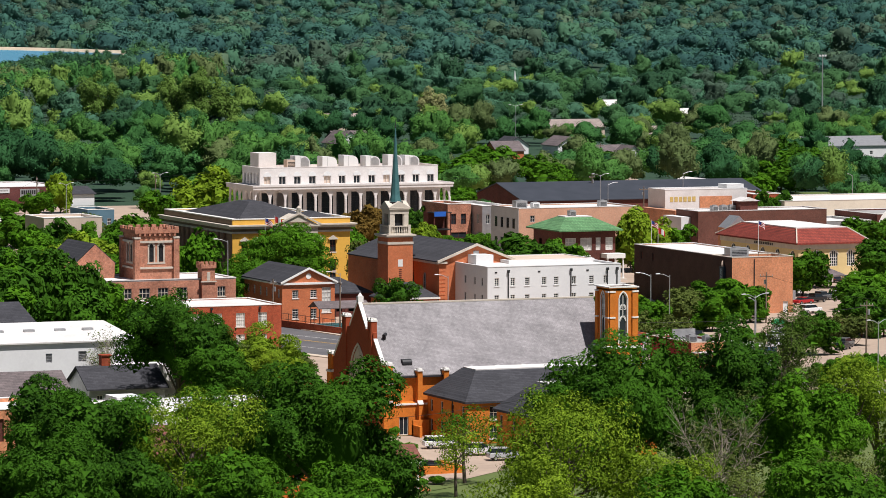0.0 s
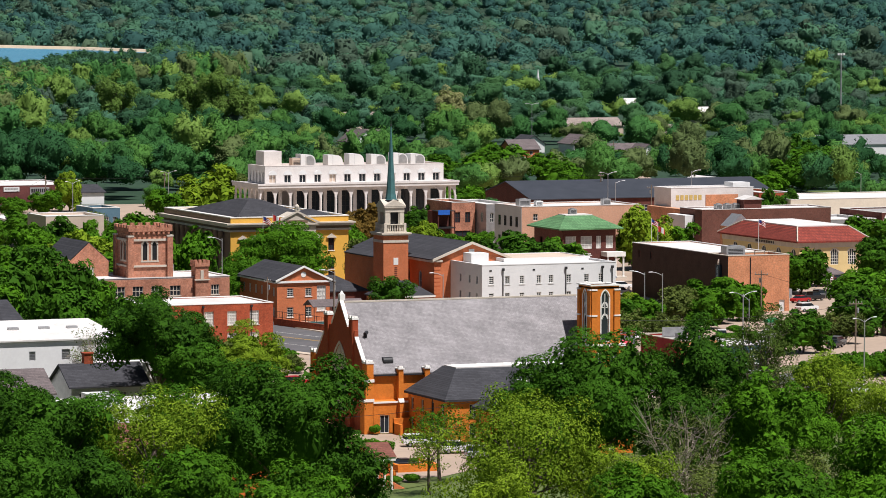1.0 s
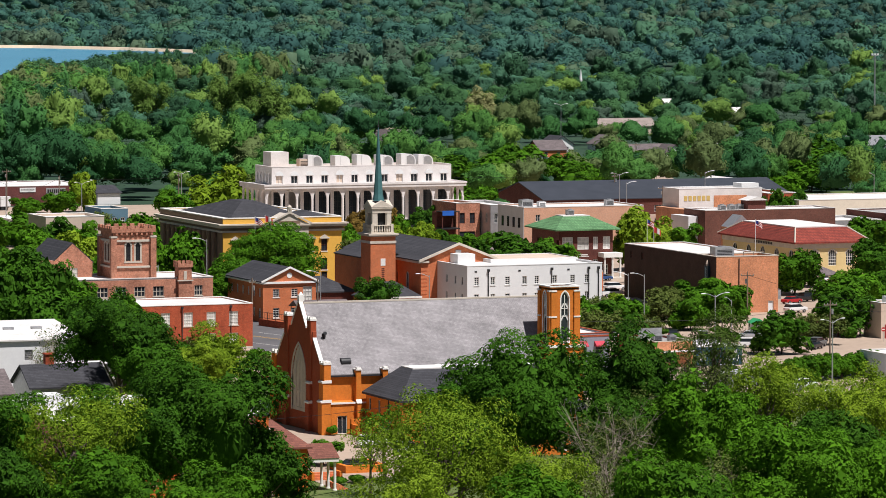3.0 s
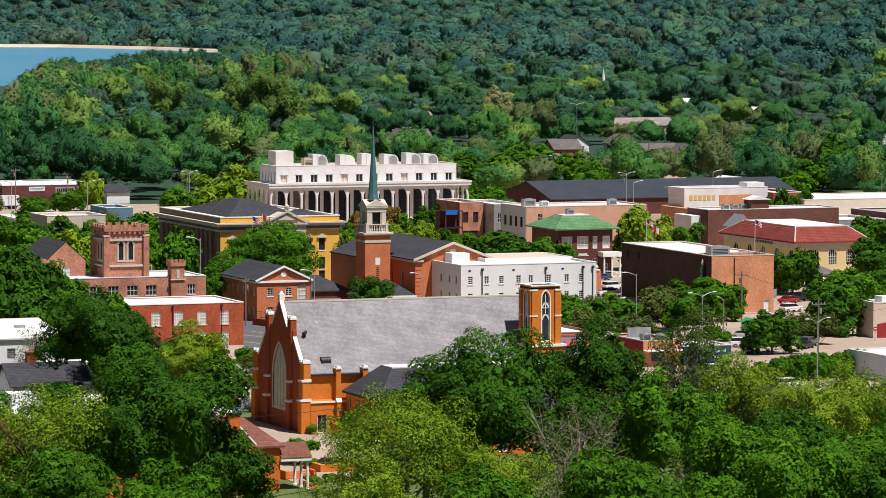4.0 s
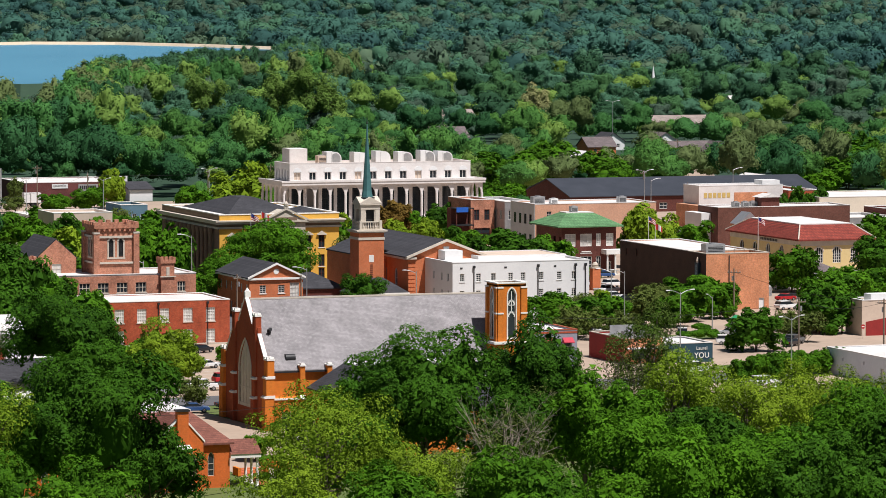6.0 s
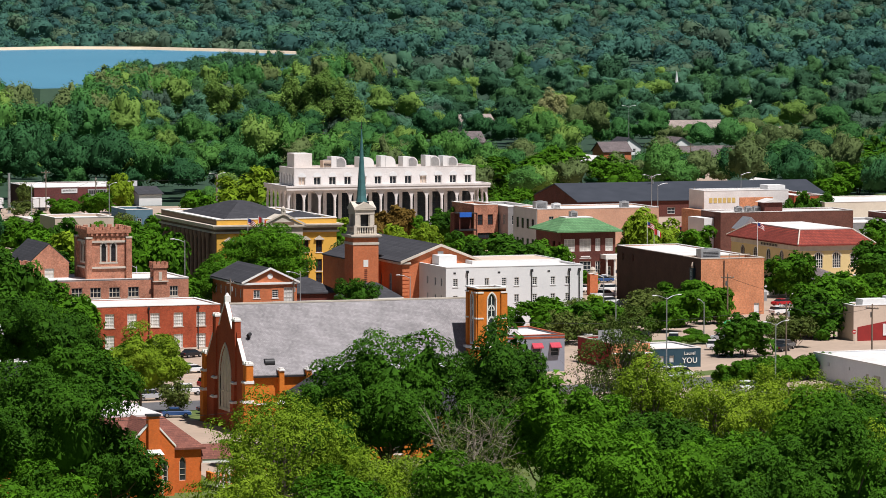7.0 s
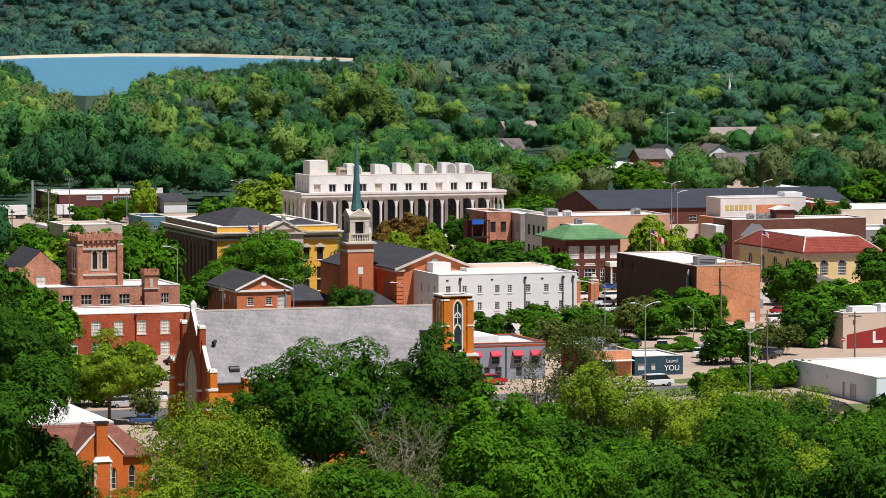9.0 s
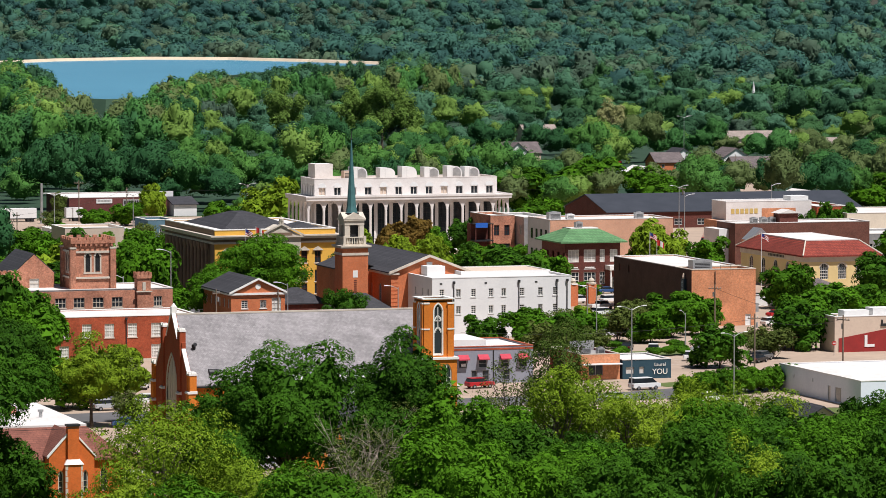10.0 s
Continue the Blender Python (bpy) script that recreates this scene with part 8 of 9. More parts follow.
for i, row in enumerate((
    ("mid", 46.6, 213, 17, 6.5), ("mid", 69, 224, 10.5, 5), ("olive", 97.5, 250, 11.5, 3.2),
    ("dark", 132, 239, 12.6, 9), ("mid", 142, 243, 11.4, 5.2), ("dark", 124, 238, 11, 5.2), ("lime", 190, 301, 13.0, 6.4),
    ("lime", 185, 297, 12, 5), ("mid", 143, 174.5, 7.2, 4.6), ("mid", 149, 173.5, 7.8, 5.0), ("olive", 136.5, 174, 6, 4), ("mid", 188, 221, 9.4, 5.6),
    ("dark", 218, 243, 9, 5.6), ("mid", 226, 242, 8, 5), ("mid", 184, 181, 7.8, 6.5), ("mid", 192, 186, 7.5, 5.5), ("olive", 118, 163, 5.4, 3.4), ("olive", 112, 161, 5.6, 3.6),
    ("mid", 103, 145, 7.2, 4.8), ("mid", 96, 149, 6, 3.8), ("dark", 121.9, 95.0, 7.2, 4.9), ("olive", 106.6, 121, 5.6, 3.8), ("olive", 101, 128, 6.2, 4.2), ("mid", 116, 150, 6.4, 4.4), ("olive", 124, 152, 6.6, 4.2), ("dark", 110, 146, 5.8, 4.0), ("mid", 129, 148, 6.2, 4.2), ("dark", 151, 126, 8.4, 5.4), ("mid", 157, 141, 9.6, 5.6), ("olive", 140.5, 120, 5.0, 3.6), ("olive", 138.4, 109.6, 5.4, 3.9), ("dark", 176, 172, 6.4, 4.4), ("mid", 137.2, 159, 7.2, 4.4), ("mid", 145, 162.9, 6.6, 3.6), ("olive", 132, 163.5, 6.0, 3.2), ("lime", 121.8, 167, 5.6, 3.4), 
    ("mid", 174.5, 374, 4.3, 3.6), ("dark", 169.4, 375, 5.4, 3.8), ("mid", 180.2, 374, 4.6, 3.6), ("mid", 185.5, 345, 5.0, 3.6), ("rust", 161, 398, 10.8, 5.6), ("rust", 155, 395, 9.6, 4.6), ("mid", 168, 400, 8, 4.5), ("lime", 147, 396, 7.5, 4.5), ("dark", 176.4, 402, 9, 5.0), ("dark", 182, 402, 8, 4),
    ("mid", 118, 300, 11.5, 4.5), ("lime", 126, 300, 11.4, 4.6), ("lime", 134, 299, 10.8, 4.4), ("mid", 141, 297, 9.5, 4.4), ("mid", 110, 302, 11, 4.4),
    ("lime", 148, 481, 15, 9), ("mid", 133, 470, 11, 6), ("mid", 155, 470, 10, 6), ("mid", 277, 595, 16, 12), ("mid", 255, 588, 13.5, 9), ("mid", 298, 590, 13, 9),
    ("mid", 384, 598, 10, 8), ("dark", 398, 612, 11, 8), ("mid", 412, 640, 12, 8), ("dark", 430, 690, 13, 9), ("mid", 420, 668, 12, 9), ("mid", 366, 582, 8, 7), ("mid", 445, 722, 12, 9), ("dark", 349, 662, 12, 9), ("mid", 239, 520, 8, 6), ("mid", 228, 500, 8, 6),
    ("mid", -6, 58, 9.6, 5.6), ("olive", 3, 70, 8.2, 5), ("lime", 8, 76, 7.5, 4.2), ("mid", -14, 52, 10, 5), ("mid", -2, 101, 13, 6.5), ("dark", -12, 109, 14.5, 7), ("dark", 3, 157, 17, 7), ("dark", -5, 150, 17, 7),
    ("dark", -15, 137, 15.5, 7.5), ("mid", -24, 120, 14, 7), ("dark", -32, 140, 16, 8), ("dark", -40, 118, 15, 8), ("mid", 2, 130, 12.5, 6), ("mid", 10, 165, 12, 5), ("dark", -20, 165, 18, 8), ("dark", -10, 180, 18, 8),
    ("mid", 4, 195, 14, 7), ("dark", 10, 215, 13, 8), ("mid", -4, 215, 13, 8), ("dark", 22, 230, 11, 7), ("mid", 36, 222, 11, 6), ("mid", 44, 232, 12, 6), ("mid", 50, 246, 10, 7), ("dark", 34, 250, 10, 8),
    ("lime", 42, 268, 13, 7), ("mid", 58, 280, 12, 6.5), ("mid", 20, 262, 10, 8), ("dark", 6, 250, 11, 9), ("mid", 48, 300, 9, 8), ("lime", 60, 312, 9, 7), ("mid", 30, 300, 9, 8), ("dark", 12, 300, 10, 9),
    ("mid", 72, 320, 12, 6), ("olive", 84, 322, 11, 5), ("dark", 24, 330, 9, 8), ("mid", 66, 322, 11, 7), ("mid", 80, 324, 11, 6.5), ("lime", 92, 326, 11, 5), ("mid", 55, 335, 11, 6), ("dark", 62, 344, 11.2, 5.0), ("mid", 69, 345, 11.4, 4.8), ("mid", 76, 346, 11.0, 5.0), ("olive", 23.5, 93, 3.2, 2.2), ("olive", -1, 36, 5, 2.6), ("mid", 26, 104, 3.4, 2.4), ("mid", -14, -36, 3.6, 2.6),
    ("mid", 44, 186, 7, 4), ("mid", 48, 205, 8, 5), ("mid", 263, 330, 9, 6), ("mid", 275, 332, 9, 6), ("dark", 284, 411, 10.4, 4), ("dark", 279, 410.5, 10.8, 4), ("dark", 273, 411, 9.5, 3),
    ("mid", 172, 262, 6, 3.5), ("mid", 152, 262, 4, 3), ("mid", 158, 264, 3.5, 3), ("mid", 205, 335, 8, 5), ("mid", 216, 338, 8, 5), ("mid", 112, 395, 9, 6), ("mid", 104, 405, 9, 6), ("mid", 118.3, 560, 5.0, 4.2), ("olive", 106.9, 560, 4.4, 4.0),
    ("mid", 128.1, 560, 6.8, 4.8), ("lime", 138.9, 572, 10.6, 4.6), ("olive", 118.2, 602, 7.8, 2.4), ("mid", 124, 572, 4.2, 3.6), ("mid", 172, 540, 10, 7), ("olive", 186, 560, 10, 7), ("mid", 206, 545, 9, 6), ("mid", 80, 432, 8.6, 7), ("mid", 66, 420, 9, 7), ("lime", 92, 430, 6.6, 5), ("mid", 100, 438, 6.4, 4.6), ("olive", 106, 446, 7.0, 4.0),
)):
    wide = 1.04 if 130 < row[2] < 260 else 1.0
    town_tree(row[0], row[1], row[2], row[3] * 1.06, row[4] * wide, turn=(i * 67) % 360)
for i in range(8):
    town_tree("mid", 96 + 3.1 * i, 44 + 1.4 * i, 4.6, 2.4, turn=i * 50)


def shrub(x, y, r, h, mat, name="shrub"):
    rng = np.random.default_rng(int(abs(x) * 10 + abs(y)))
    cs, rs = dome_lobes(rng, 9, (0.3, 0.45), (0.4, 0.7), -0.2)
    p, d = skin(rng, cs, rs, int(9 * r * h / 0.02), 0.05)
    t, b, a = sprig_faces(rng, p, d, 0.13)
    scale, up = np.array((r, r, h * 0.55)), np.array((0, 0, h * 0.5))
    hv, hf = lobed_body(rng, cs, rs * 0.9, 1)
    me = array_mesh(name, sprigs_at(p * scale + up, t, b, a), (hv * scale + up, hf))
    me.materials.append(mat)
    ob = new(name, me); ob.matrix_basis = pose(x, y, 0)
    tagged(ob, "clipped rounded green shrub in a planting bed", "shrub", "shrubs")


for x, y, r, h in ((112.3, 120, 2.3, 2.1), (119.6, 121, 2.0, 1.8), (122.6, 121.4, 2.2, 1.9), (125.6, 122, 2.0, 1.8), (104, 134, 2.4, 1.6), (118, 138, 2.6, 1.5), (130, 137, 2.4, 1.5), (110, 150, 2.2, 1.5), (24, 92, 1.3, 1.6), (20, 100, 1.4, 1.6), (-20, -58, 1.5, 1.2), (-17, -57, 1.4, 1.2), (-14, -41, 1.6, 1.4), (-11, -42, 1.6, 1.4),
                   (152, 258, 1.6, 1.4), (156, 262, 1.5, 1.6), (160, 263, 1.5, 1.5), (93, 250, 1.2, 1.5), (99, 249, 1.2, 1.5), (140, 178, 2, 1.5), (130, 172, 2.2, 1.4), (126, 178, 2, 1.4), (0.5, -0.6, 1.0, 1.6)):
    shrub(x, y, r, h, LEAF_MID)


# ---------------------------------------------------------------- streets, lots, kerbs
outline_patch("town_paving", [(-20, 44), (60, 34), (130, 20), (330, 60), (420, 420), (380, 560), (200, 600), (90, 606), (60, 420), (48, 260), (40, 175), (-5, 90)], 0.0, LOT, "pale tan paving of yards and parking lots", "paving")
outline_patch("church_lot", [(-22, -62), (4, -40), (6, -1), (0, 0), (-2, 36), (-14, 40), (-14, 10), (-20, -30)], 0.01, LOT, "tan parking lot beside the church", "paving")
outline_patch("road", [(49, 94), (41.1, 122.7), (37.2, 136.4), (39, 160), (2, 162), (2, 174), (46, 174.6), (51, 190), (57, 235), (62, 330), (72, 330), (70, 235), (64, 200), (56.5, 180), (58.4, 163), (66, 134), (76, 98)], 0.02, ASPHALT, "grey asphalt street with lane markings", "road")
outline_patch("cross_road", [(-20, 50), (90, 58), (180, 92), (330, 150), (330, 136), (182, 78), (92, 45), (-20, 36)], 0.024, ASPHALT, "grey asphalt cross street", "road")
outline_patch("back_road", [(215, 330), (232, 330), (262, 420), (300, 500), (280, 500), (246, 420)], 0.02, material("reddish_brick_paving", (0.34, 0.22, 0.17), (0.28, 0.18, 0.14), scale=0.2), "reddish paved side street", "road")
outline_patch("lawn", [(104, 118), (128, 122), (132, 133), (108, 130)], 0.03, GRASS, "dry grass verge", "lawn")
outline_patch("lawn", [(100, 64), (114, 70), (113, 76), (99, 70)], 0.03, GRASS, "green grass verge", "lawn")
outline_patch("lawn", [(140, 184), (150, 182), (150, 226), (140, 226)], 0.03, GRASS, "green grass strip", "lawn")
outline_patch("drive", [(334, 606), (346, 606), (411, 770), (401, 772)], 0.03, LOT, "tan driveway leading to houses", "road")
yellow = material("yellow_road_paint", (0.55, 0.33, 0.08), scale=1)
white = material("white_road_paint", (0.7, 0.68, 0.64), scale=1)
bm = bmesh.new()
mid = [(63, 104), (51.4, 147.1), (44.6, 172)]
for (xa, ya), (xb, yb) in zip(mid, mid[1:]):
    for o in (-0.3, 0.3):
        poly(bm, [(xa + o - 0.12, ya, 0.03), (xa + o + 0.12, ya, 0.03), (xb + o + 0.12, yb, 0.03), (xb + o - 0.12, yb, 0.03)])
tagged(part("centre_line", bm, yellow), "double yellow centre line on the street", "road marking", kind="structure")
bm = bmesh.new()
for o in (-8.5, 5.5):
    for (xa, ya), (xb, yb) in zip(mid, mid[1:]):
        poly(bm, [(xa + o - 0.1, ya, 0.03), (xa + o + 0.1, ya, 0.03), (xb + o + 0.1, yb, 0.03), (xb + o - 0.1, yb, 0.03)])
tagged(part("lane_line", bm, white), "white lane lines on the street", "road marking", kind="structure")
bm = bmesh.new()
for i in range(9):
    x, y = 12 + 0.6 * i, 60 + 5.2 * i
    poly(bm, [(x, y, 0.02), (x + 4.5, y + 0.6, 0.02), (x + 4.5, y + 0.75, 0.02), (x, y + 0.15, 0.02)])
for i in range(12):
    x, y = 110 + 3 * i, 100 + 4.6 * i
    poly(bm, [(x, y, 0.02), (x + 4.5, y - 1.5, 0.02), (x + 4.5, y - 1.35, 0.02), (x, y + 0.15, 0.02)])
tagged(part("bay_lines", bm, white), "white parking bay lines", "road marking", kind="structure")


def kerb(pts, label="raised pale concrete kerb and pavement", w=2.2):
    bm = bmesh.new()
    for (xa, ya), (xb, yb) in zip(pts, pts[1:]):
        prism(bm, [(xa, ya, -0.04), (xa + w, ya, -0.04), (xb + w, yb, -0.04), (xb, yb, -0.04)], (0, 0, 0.19))
    tagged(part("pavement", bm, PAVING), label, "pavement", kind="structure")


bm = bmesh.new(); box(bm, 176.0, 192.0, 228, 228.4, 0, 2.4); box(bm, 175.9, 192.1, 227.9, 228.5, 2.4, 2.55)
tagged(part("retaining_wall", bm, PAINT_WHITE), "low white-painted retaining wall behind parked cars", "wall")
kerb([(76.2, 98), (66.2, 134), (58.6, 163), (56.8, 179)], w=1.4)
kerb([(46.6, 94), (38.7, 122.7), (34.8, 136.4)])
kerb([(-6, 57.5), (18, 62)], w=1.2)

# low walls, steps and beds before the church
bm = bmesh.new(); box(bm, -14.5, -8.5, -46, -45.4, 0, 1.0); box(bm, -14.5, -13.9, -45.4, -39, 0, 1.0); box(bm, -9.1, -8.5, -45.4, -39, 0, 1.0); box(bm, -13.9, -9.1, -45.4, -39, 0, 0.8)
tagged(part("planter", bm, BRICK_ORANGE), "long low orange brick planter with shrubs", "planter")
st = thing("steps", "short flight of brick steps with cheek walls", "steps", at=(-19.5, -50, 0))
for i in range(5):
    part("step", boxes((-1.8, 1.8, -2 + 0.35 * i, 0.2, 0.17 * i, 0.17 * (i + 1))), BRICK_SALMON, st)
for x in (-2.2, 1.8):
    part("cheek_wall", boxes((x, x + 0.4, -2.2, 0.2, 0, 1.1)), BRICK_ORANGE, st)
outline_patch("lawn", [(-34, -72), (-10, -56), (-12, -52), (-36, -66)], 0.03, GRASS, "mown green lawn before the hall", "lawn")
bm = bmesh.new(); prism(bm, [(55.4, 187, 0), (55.8, 187, 0), (60.6, 163, 0), (60.2, 163, 0)], (0, 0, 1.3)); prism(bm, [(60.2, 163, 0), (60.2, 162.6, 0), (73, 160.4, 0), (73, 160.8, 0)], (0, 0, 1.3))
tagged(part("yard_wall", bm, BRICK_RED), "low red brick wall round the playground", "wall")


def playground():
    for k, (x, y, w, d, lab) in enumerate(((62.5, 187.0, 11.0, 4.6, "brown ribbed metal playground canopy on posts"),)):
        e = thing("playground_canopy", lab, "canopy", group="playground canopies", at=(x, y, 0))
        bm = bmesh.new()
        prism(bm, [(0, -d / 2 - 0.4, 3.5), (0, 0, 4.7), (0, d / 2 + 0.4, 3.5), (0, d / 2 + 0.4, 3.35), (0, 0, 4.55), (0, -d / 2 - 0.4, 3.35)], (w, 0, 0))
        part("roof", bm, SHINGLE_TAN, e)
        for px in (0.4, w / 2, w - 0.4):
            for py in (-d / 2, d / 2):
                bm = bmesh.new(); rod(bm, (px, py, 0), (px, py, 3.5), 0.08); part("post", bm, METAL_DARK, e)
    blue = material("blue_play_plastic", (0.03, 0.22, 0.30), (0.02, 0.16, 0.24), rough=0.4, scale=2)
    e = thing("play_frame", "blue plastic climbing frame with slide", "playground", at=(68.5, 170, 0.5))
    part("platform", boxes((-1.2, 1.2, -1.2, 1.2, 1.4, 1.55)), blue, e)
    for x in (-1.1, 1.1):
        for y in (-1.1, 1.1):
            bm = bmesh.new(); rod(bm, (x, y, 0), (x, y, 3.0), 0.07); part("post", bm, blue, e)
    bm = bmesh.new(); prism(bm, [(-1.5, -1.5, 3.0), (1.5, -1.5, 3.0), (0, -1.5, 3.9)], (0, 3, 0)); part("roof", bm, blue, e)
    bm = bmesh.new(); prism(bm, [(-1.2, -0.4, 1.5), (-4.4, -0.4, 0.1), (-4.4, -0.4, 0.3), (-1.2, -0.4, 1.75)], (0, 0.8, 0)); part("slide", bm, blue, e)


playground()
outline_patch("play_mat", [(57.0, 186), (61.6, 163.4), (73, 161.2), (73, 184)], 0.5, material("teal_play_surface", (0.03, 0.10, 0.10), (0.02, 0.07, 0.075), scale=0.5), "dark teal rubber surface of the playground", "play surface")
fe = thing("fence", "black metal fence along the playground wall", "fence")
for i in range(9):
    a = i / 8
    part("post", boxes((55.5 + 4.8 * a, 55.58 + 4.8 * a, 187 - 24 * a, 187.08 - 24 * a, 1.3, 2.8)), METAL_DARK, fe)
for z in (1.6, 2.7):
    bm = bmesh.new(); rod(bm, (55.55, 187, z), (60.35, 163, z), 0.04, n=4); part("rail", bm, METAL_DARK, fe)
for i in range(40):
    a = i / 39
    bm = bmesh.new(); rod(bm, (55.55 + 4.8 * a, 187 - 24 * a, 1.6), (55.55 + 4.8 * a, 187 - 24 * a, 2.7), 0.02, n=3); part("bar", bm, METAL_DARK, fe)


# ---------------------------------------------------------------- vehicles
TYRE = material("tyre_rubber", (0.02, 0.02, 0.02), rough=0.9, scale=4)
RIM = material("wheel_rim", (0.5, 0.5, 0.52), rough=0.35, metal=0.8, scale=4)
CAR_GLASS = glass_material("car_glass", (0.012, 0.015, 0.018), 0.05)
LAMP_RED = material("tail_lamp", (0.35, 0.02, 0.02), rough=0.3, scale=4)
LAMP_CLEAR = material("head_lamp", (0.75, 0.75, 0.72), rough=0.2, scale=4)
PAINTS = {k: material(k + "_car_paint", c, tuple(v * 0.9 for v in c), rough=0.28, scale=1, spec=0.5) for k, c in
          {"white": (0.78, 0.78, 0.78), "silver": (0.45, 0.46, 0.48), "black": (0.015, 0.015, 0.018), "red": (0.42, 0.015, 0.02), "blue": (0.03, 0.08, 0.22), "grey": (0.12, 0.125, 0.13), "green": (0.03, 0.22, 0.08)}.items()}
SIDE = {  # body and glasshouse outlines along the length: (x, z)
    "sedan": (4.7, 1.8, [(0, 0.35), (4.7, 0.35), (4.7, 0.75), (4.55, 0.9), (3.75, 0.98), (1.1, 1.0), (0.1, 0.92), (0, 0.7)], [(0.75, 0.98), (1.45, 1.42), (2.75, 1.45), (3.7, 0.98)]),
    "suv": (4.9, 1.95, [(0, 0.42), (4.9, 0.42), (4.9, 0.95), (4.75, 1.08), (3.75, 1.15), (0.1, 1.15), (0, 0.95)], [(0.15, 1.15), (0.4, 1.72), (2.9, 1.78), (3.75, 1.15)]),
    "pickup": (5.8, 2.0, [(0, 0.5), (5.8, 0.5), (5.8, 1.0), (5.65, 1.16), (4.55, 1.2), (0.05, 1.18), (0, 1.0)], [(1.9, 1.2), (2.05, 1.84), (3.7, 1.86), (4.5, 1.2)]),
    "van": (5.4, 2.0, [(0, 0.4), (5.4, 0.4), (5.4, 0.95), (5.2, 1.1), (4.6, 1.2), (0.05, 1.2), (0, 1.0)], [(0.1, 1.2), (0.2, 2.0), (3.7, 2.05), (4.7, 1.2)]),
}


def build_car(kind, colour):
    length, w, body, cabin = SIDE[kind]
    name = {"sedan": "car", "suv": "suv", "pickup": "pickup_truck", "van": "van"}[kind]
    e = thing(name, f"parked {colour} {name.replace('_', ' ')} with dark windows", "car" if kind != "pickup" else "truck", "parked vehicles")
    pm = PAINTS[colour]
    bm = bmesh.new()
    prism(bm, [(x - length / 2, -w / 2, z) for x, z in body], (0, w, 0))
    bmesh.ops.bevel(bm, geom=bm.edges[:], offset=0.06, segments=1, affect="EDGES")
    b = part("body", bm, pm, e)
    bm = bmesh.new()
    iw = w * 0.44
    lo = [bm.verts.new((x - length / 2, s * (w / 2 - 0.05 if z < 1.3 else iw - 0.06), z)) for s in (-1, 1) for x, z in cabin]
    n = len(cabin)
    bm.faces.new(lo[:n][::-1]); bm.faces.new(lo[n:])
    for i in range(n - 1):
        bm.faces.new((lo[i], lo[i + 1], lo[n + i + 1], lo[n + i]))
    bmesh.ops.recalc_face_normals(bm, faces=bm.faces[:])
    part("glasshouse", bm, CAR_GLASS, e)
    top = sorted(z for _, z in cabin)[-1]
    xs = [x for x, z in cabin if z > 1.3]
    part("roof", boxes((min(xs) - length / 2 - 0.05, max(xs) - length / 2 + 0.05, -iw + 0.02, iw - 0.02, top - 0.06, top + 0.03)), pm, e)
    for x in (length * 0.19, length * 0.81):
        for s in (-1, 1):
            y = s * (w / 2 - 0.1)
            bm = bmesh.new(); rod(bm, (x - length / 2, y - 0.12, 0.35), (x - length / 2, y + 0.12, 0.35), 0.35, n=14)
            wh = part("wheel", bm, TYRE, e)
            bm = bmesh.new(); rod(bm, (x - length / 2, y + s * 0.1, 0.35), (x - length / 2, y + s * 0.135, 0.35), 0.21, n=10)
            part("rim", bm, RIM, wh)
    for s in (-1, 1):
        part("headlight", boxes((length / 2 - 0.06, length / 2 + 0.015, s * w * 0.36 - 0.2, s * w * 0.36 + 0.2, 0.7, 0.86)), LAMP_CLEAR, e)
        part("tail_light", boxes((-length / 2 - 0.015, -length / 2 + 0.06, s * w * 0.38 - 0.15, s * w * 0.38 + 0.15, 0.72, 0.9)), LAMP_RED, e)
    if kind == "pickup":
        part("truck_bed", boxes((-length / 2 + 0.15, -length / 2 + 1.75, -w / 2 + 0.15, w / 2 - 0.15, 1.17, 1.19)), METAL_DARK, e)
    return e


MADE = {}


def park(kind, colour, x, y, yaw):
    m = pose(x, y, 0.03, 0, 0, yaw)
    if (kind, colour) in MADE:
        copy_thing(MADE[(kind, colour)], m)
    else:
        MADE[(kind, colour)] = e = build_car(kind, colour)
        e.matrix_basis = m


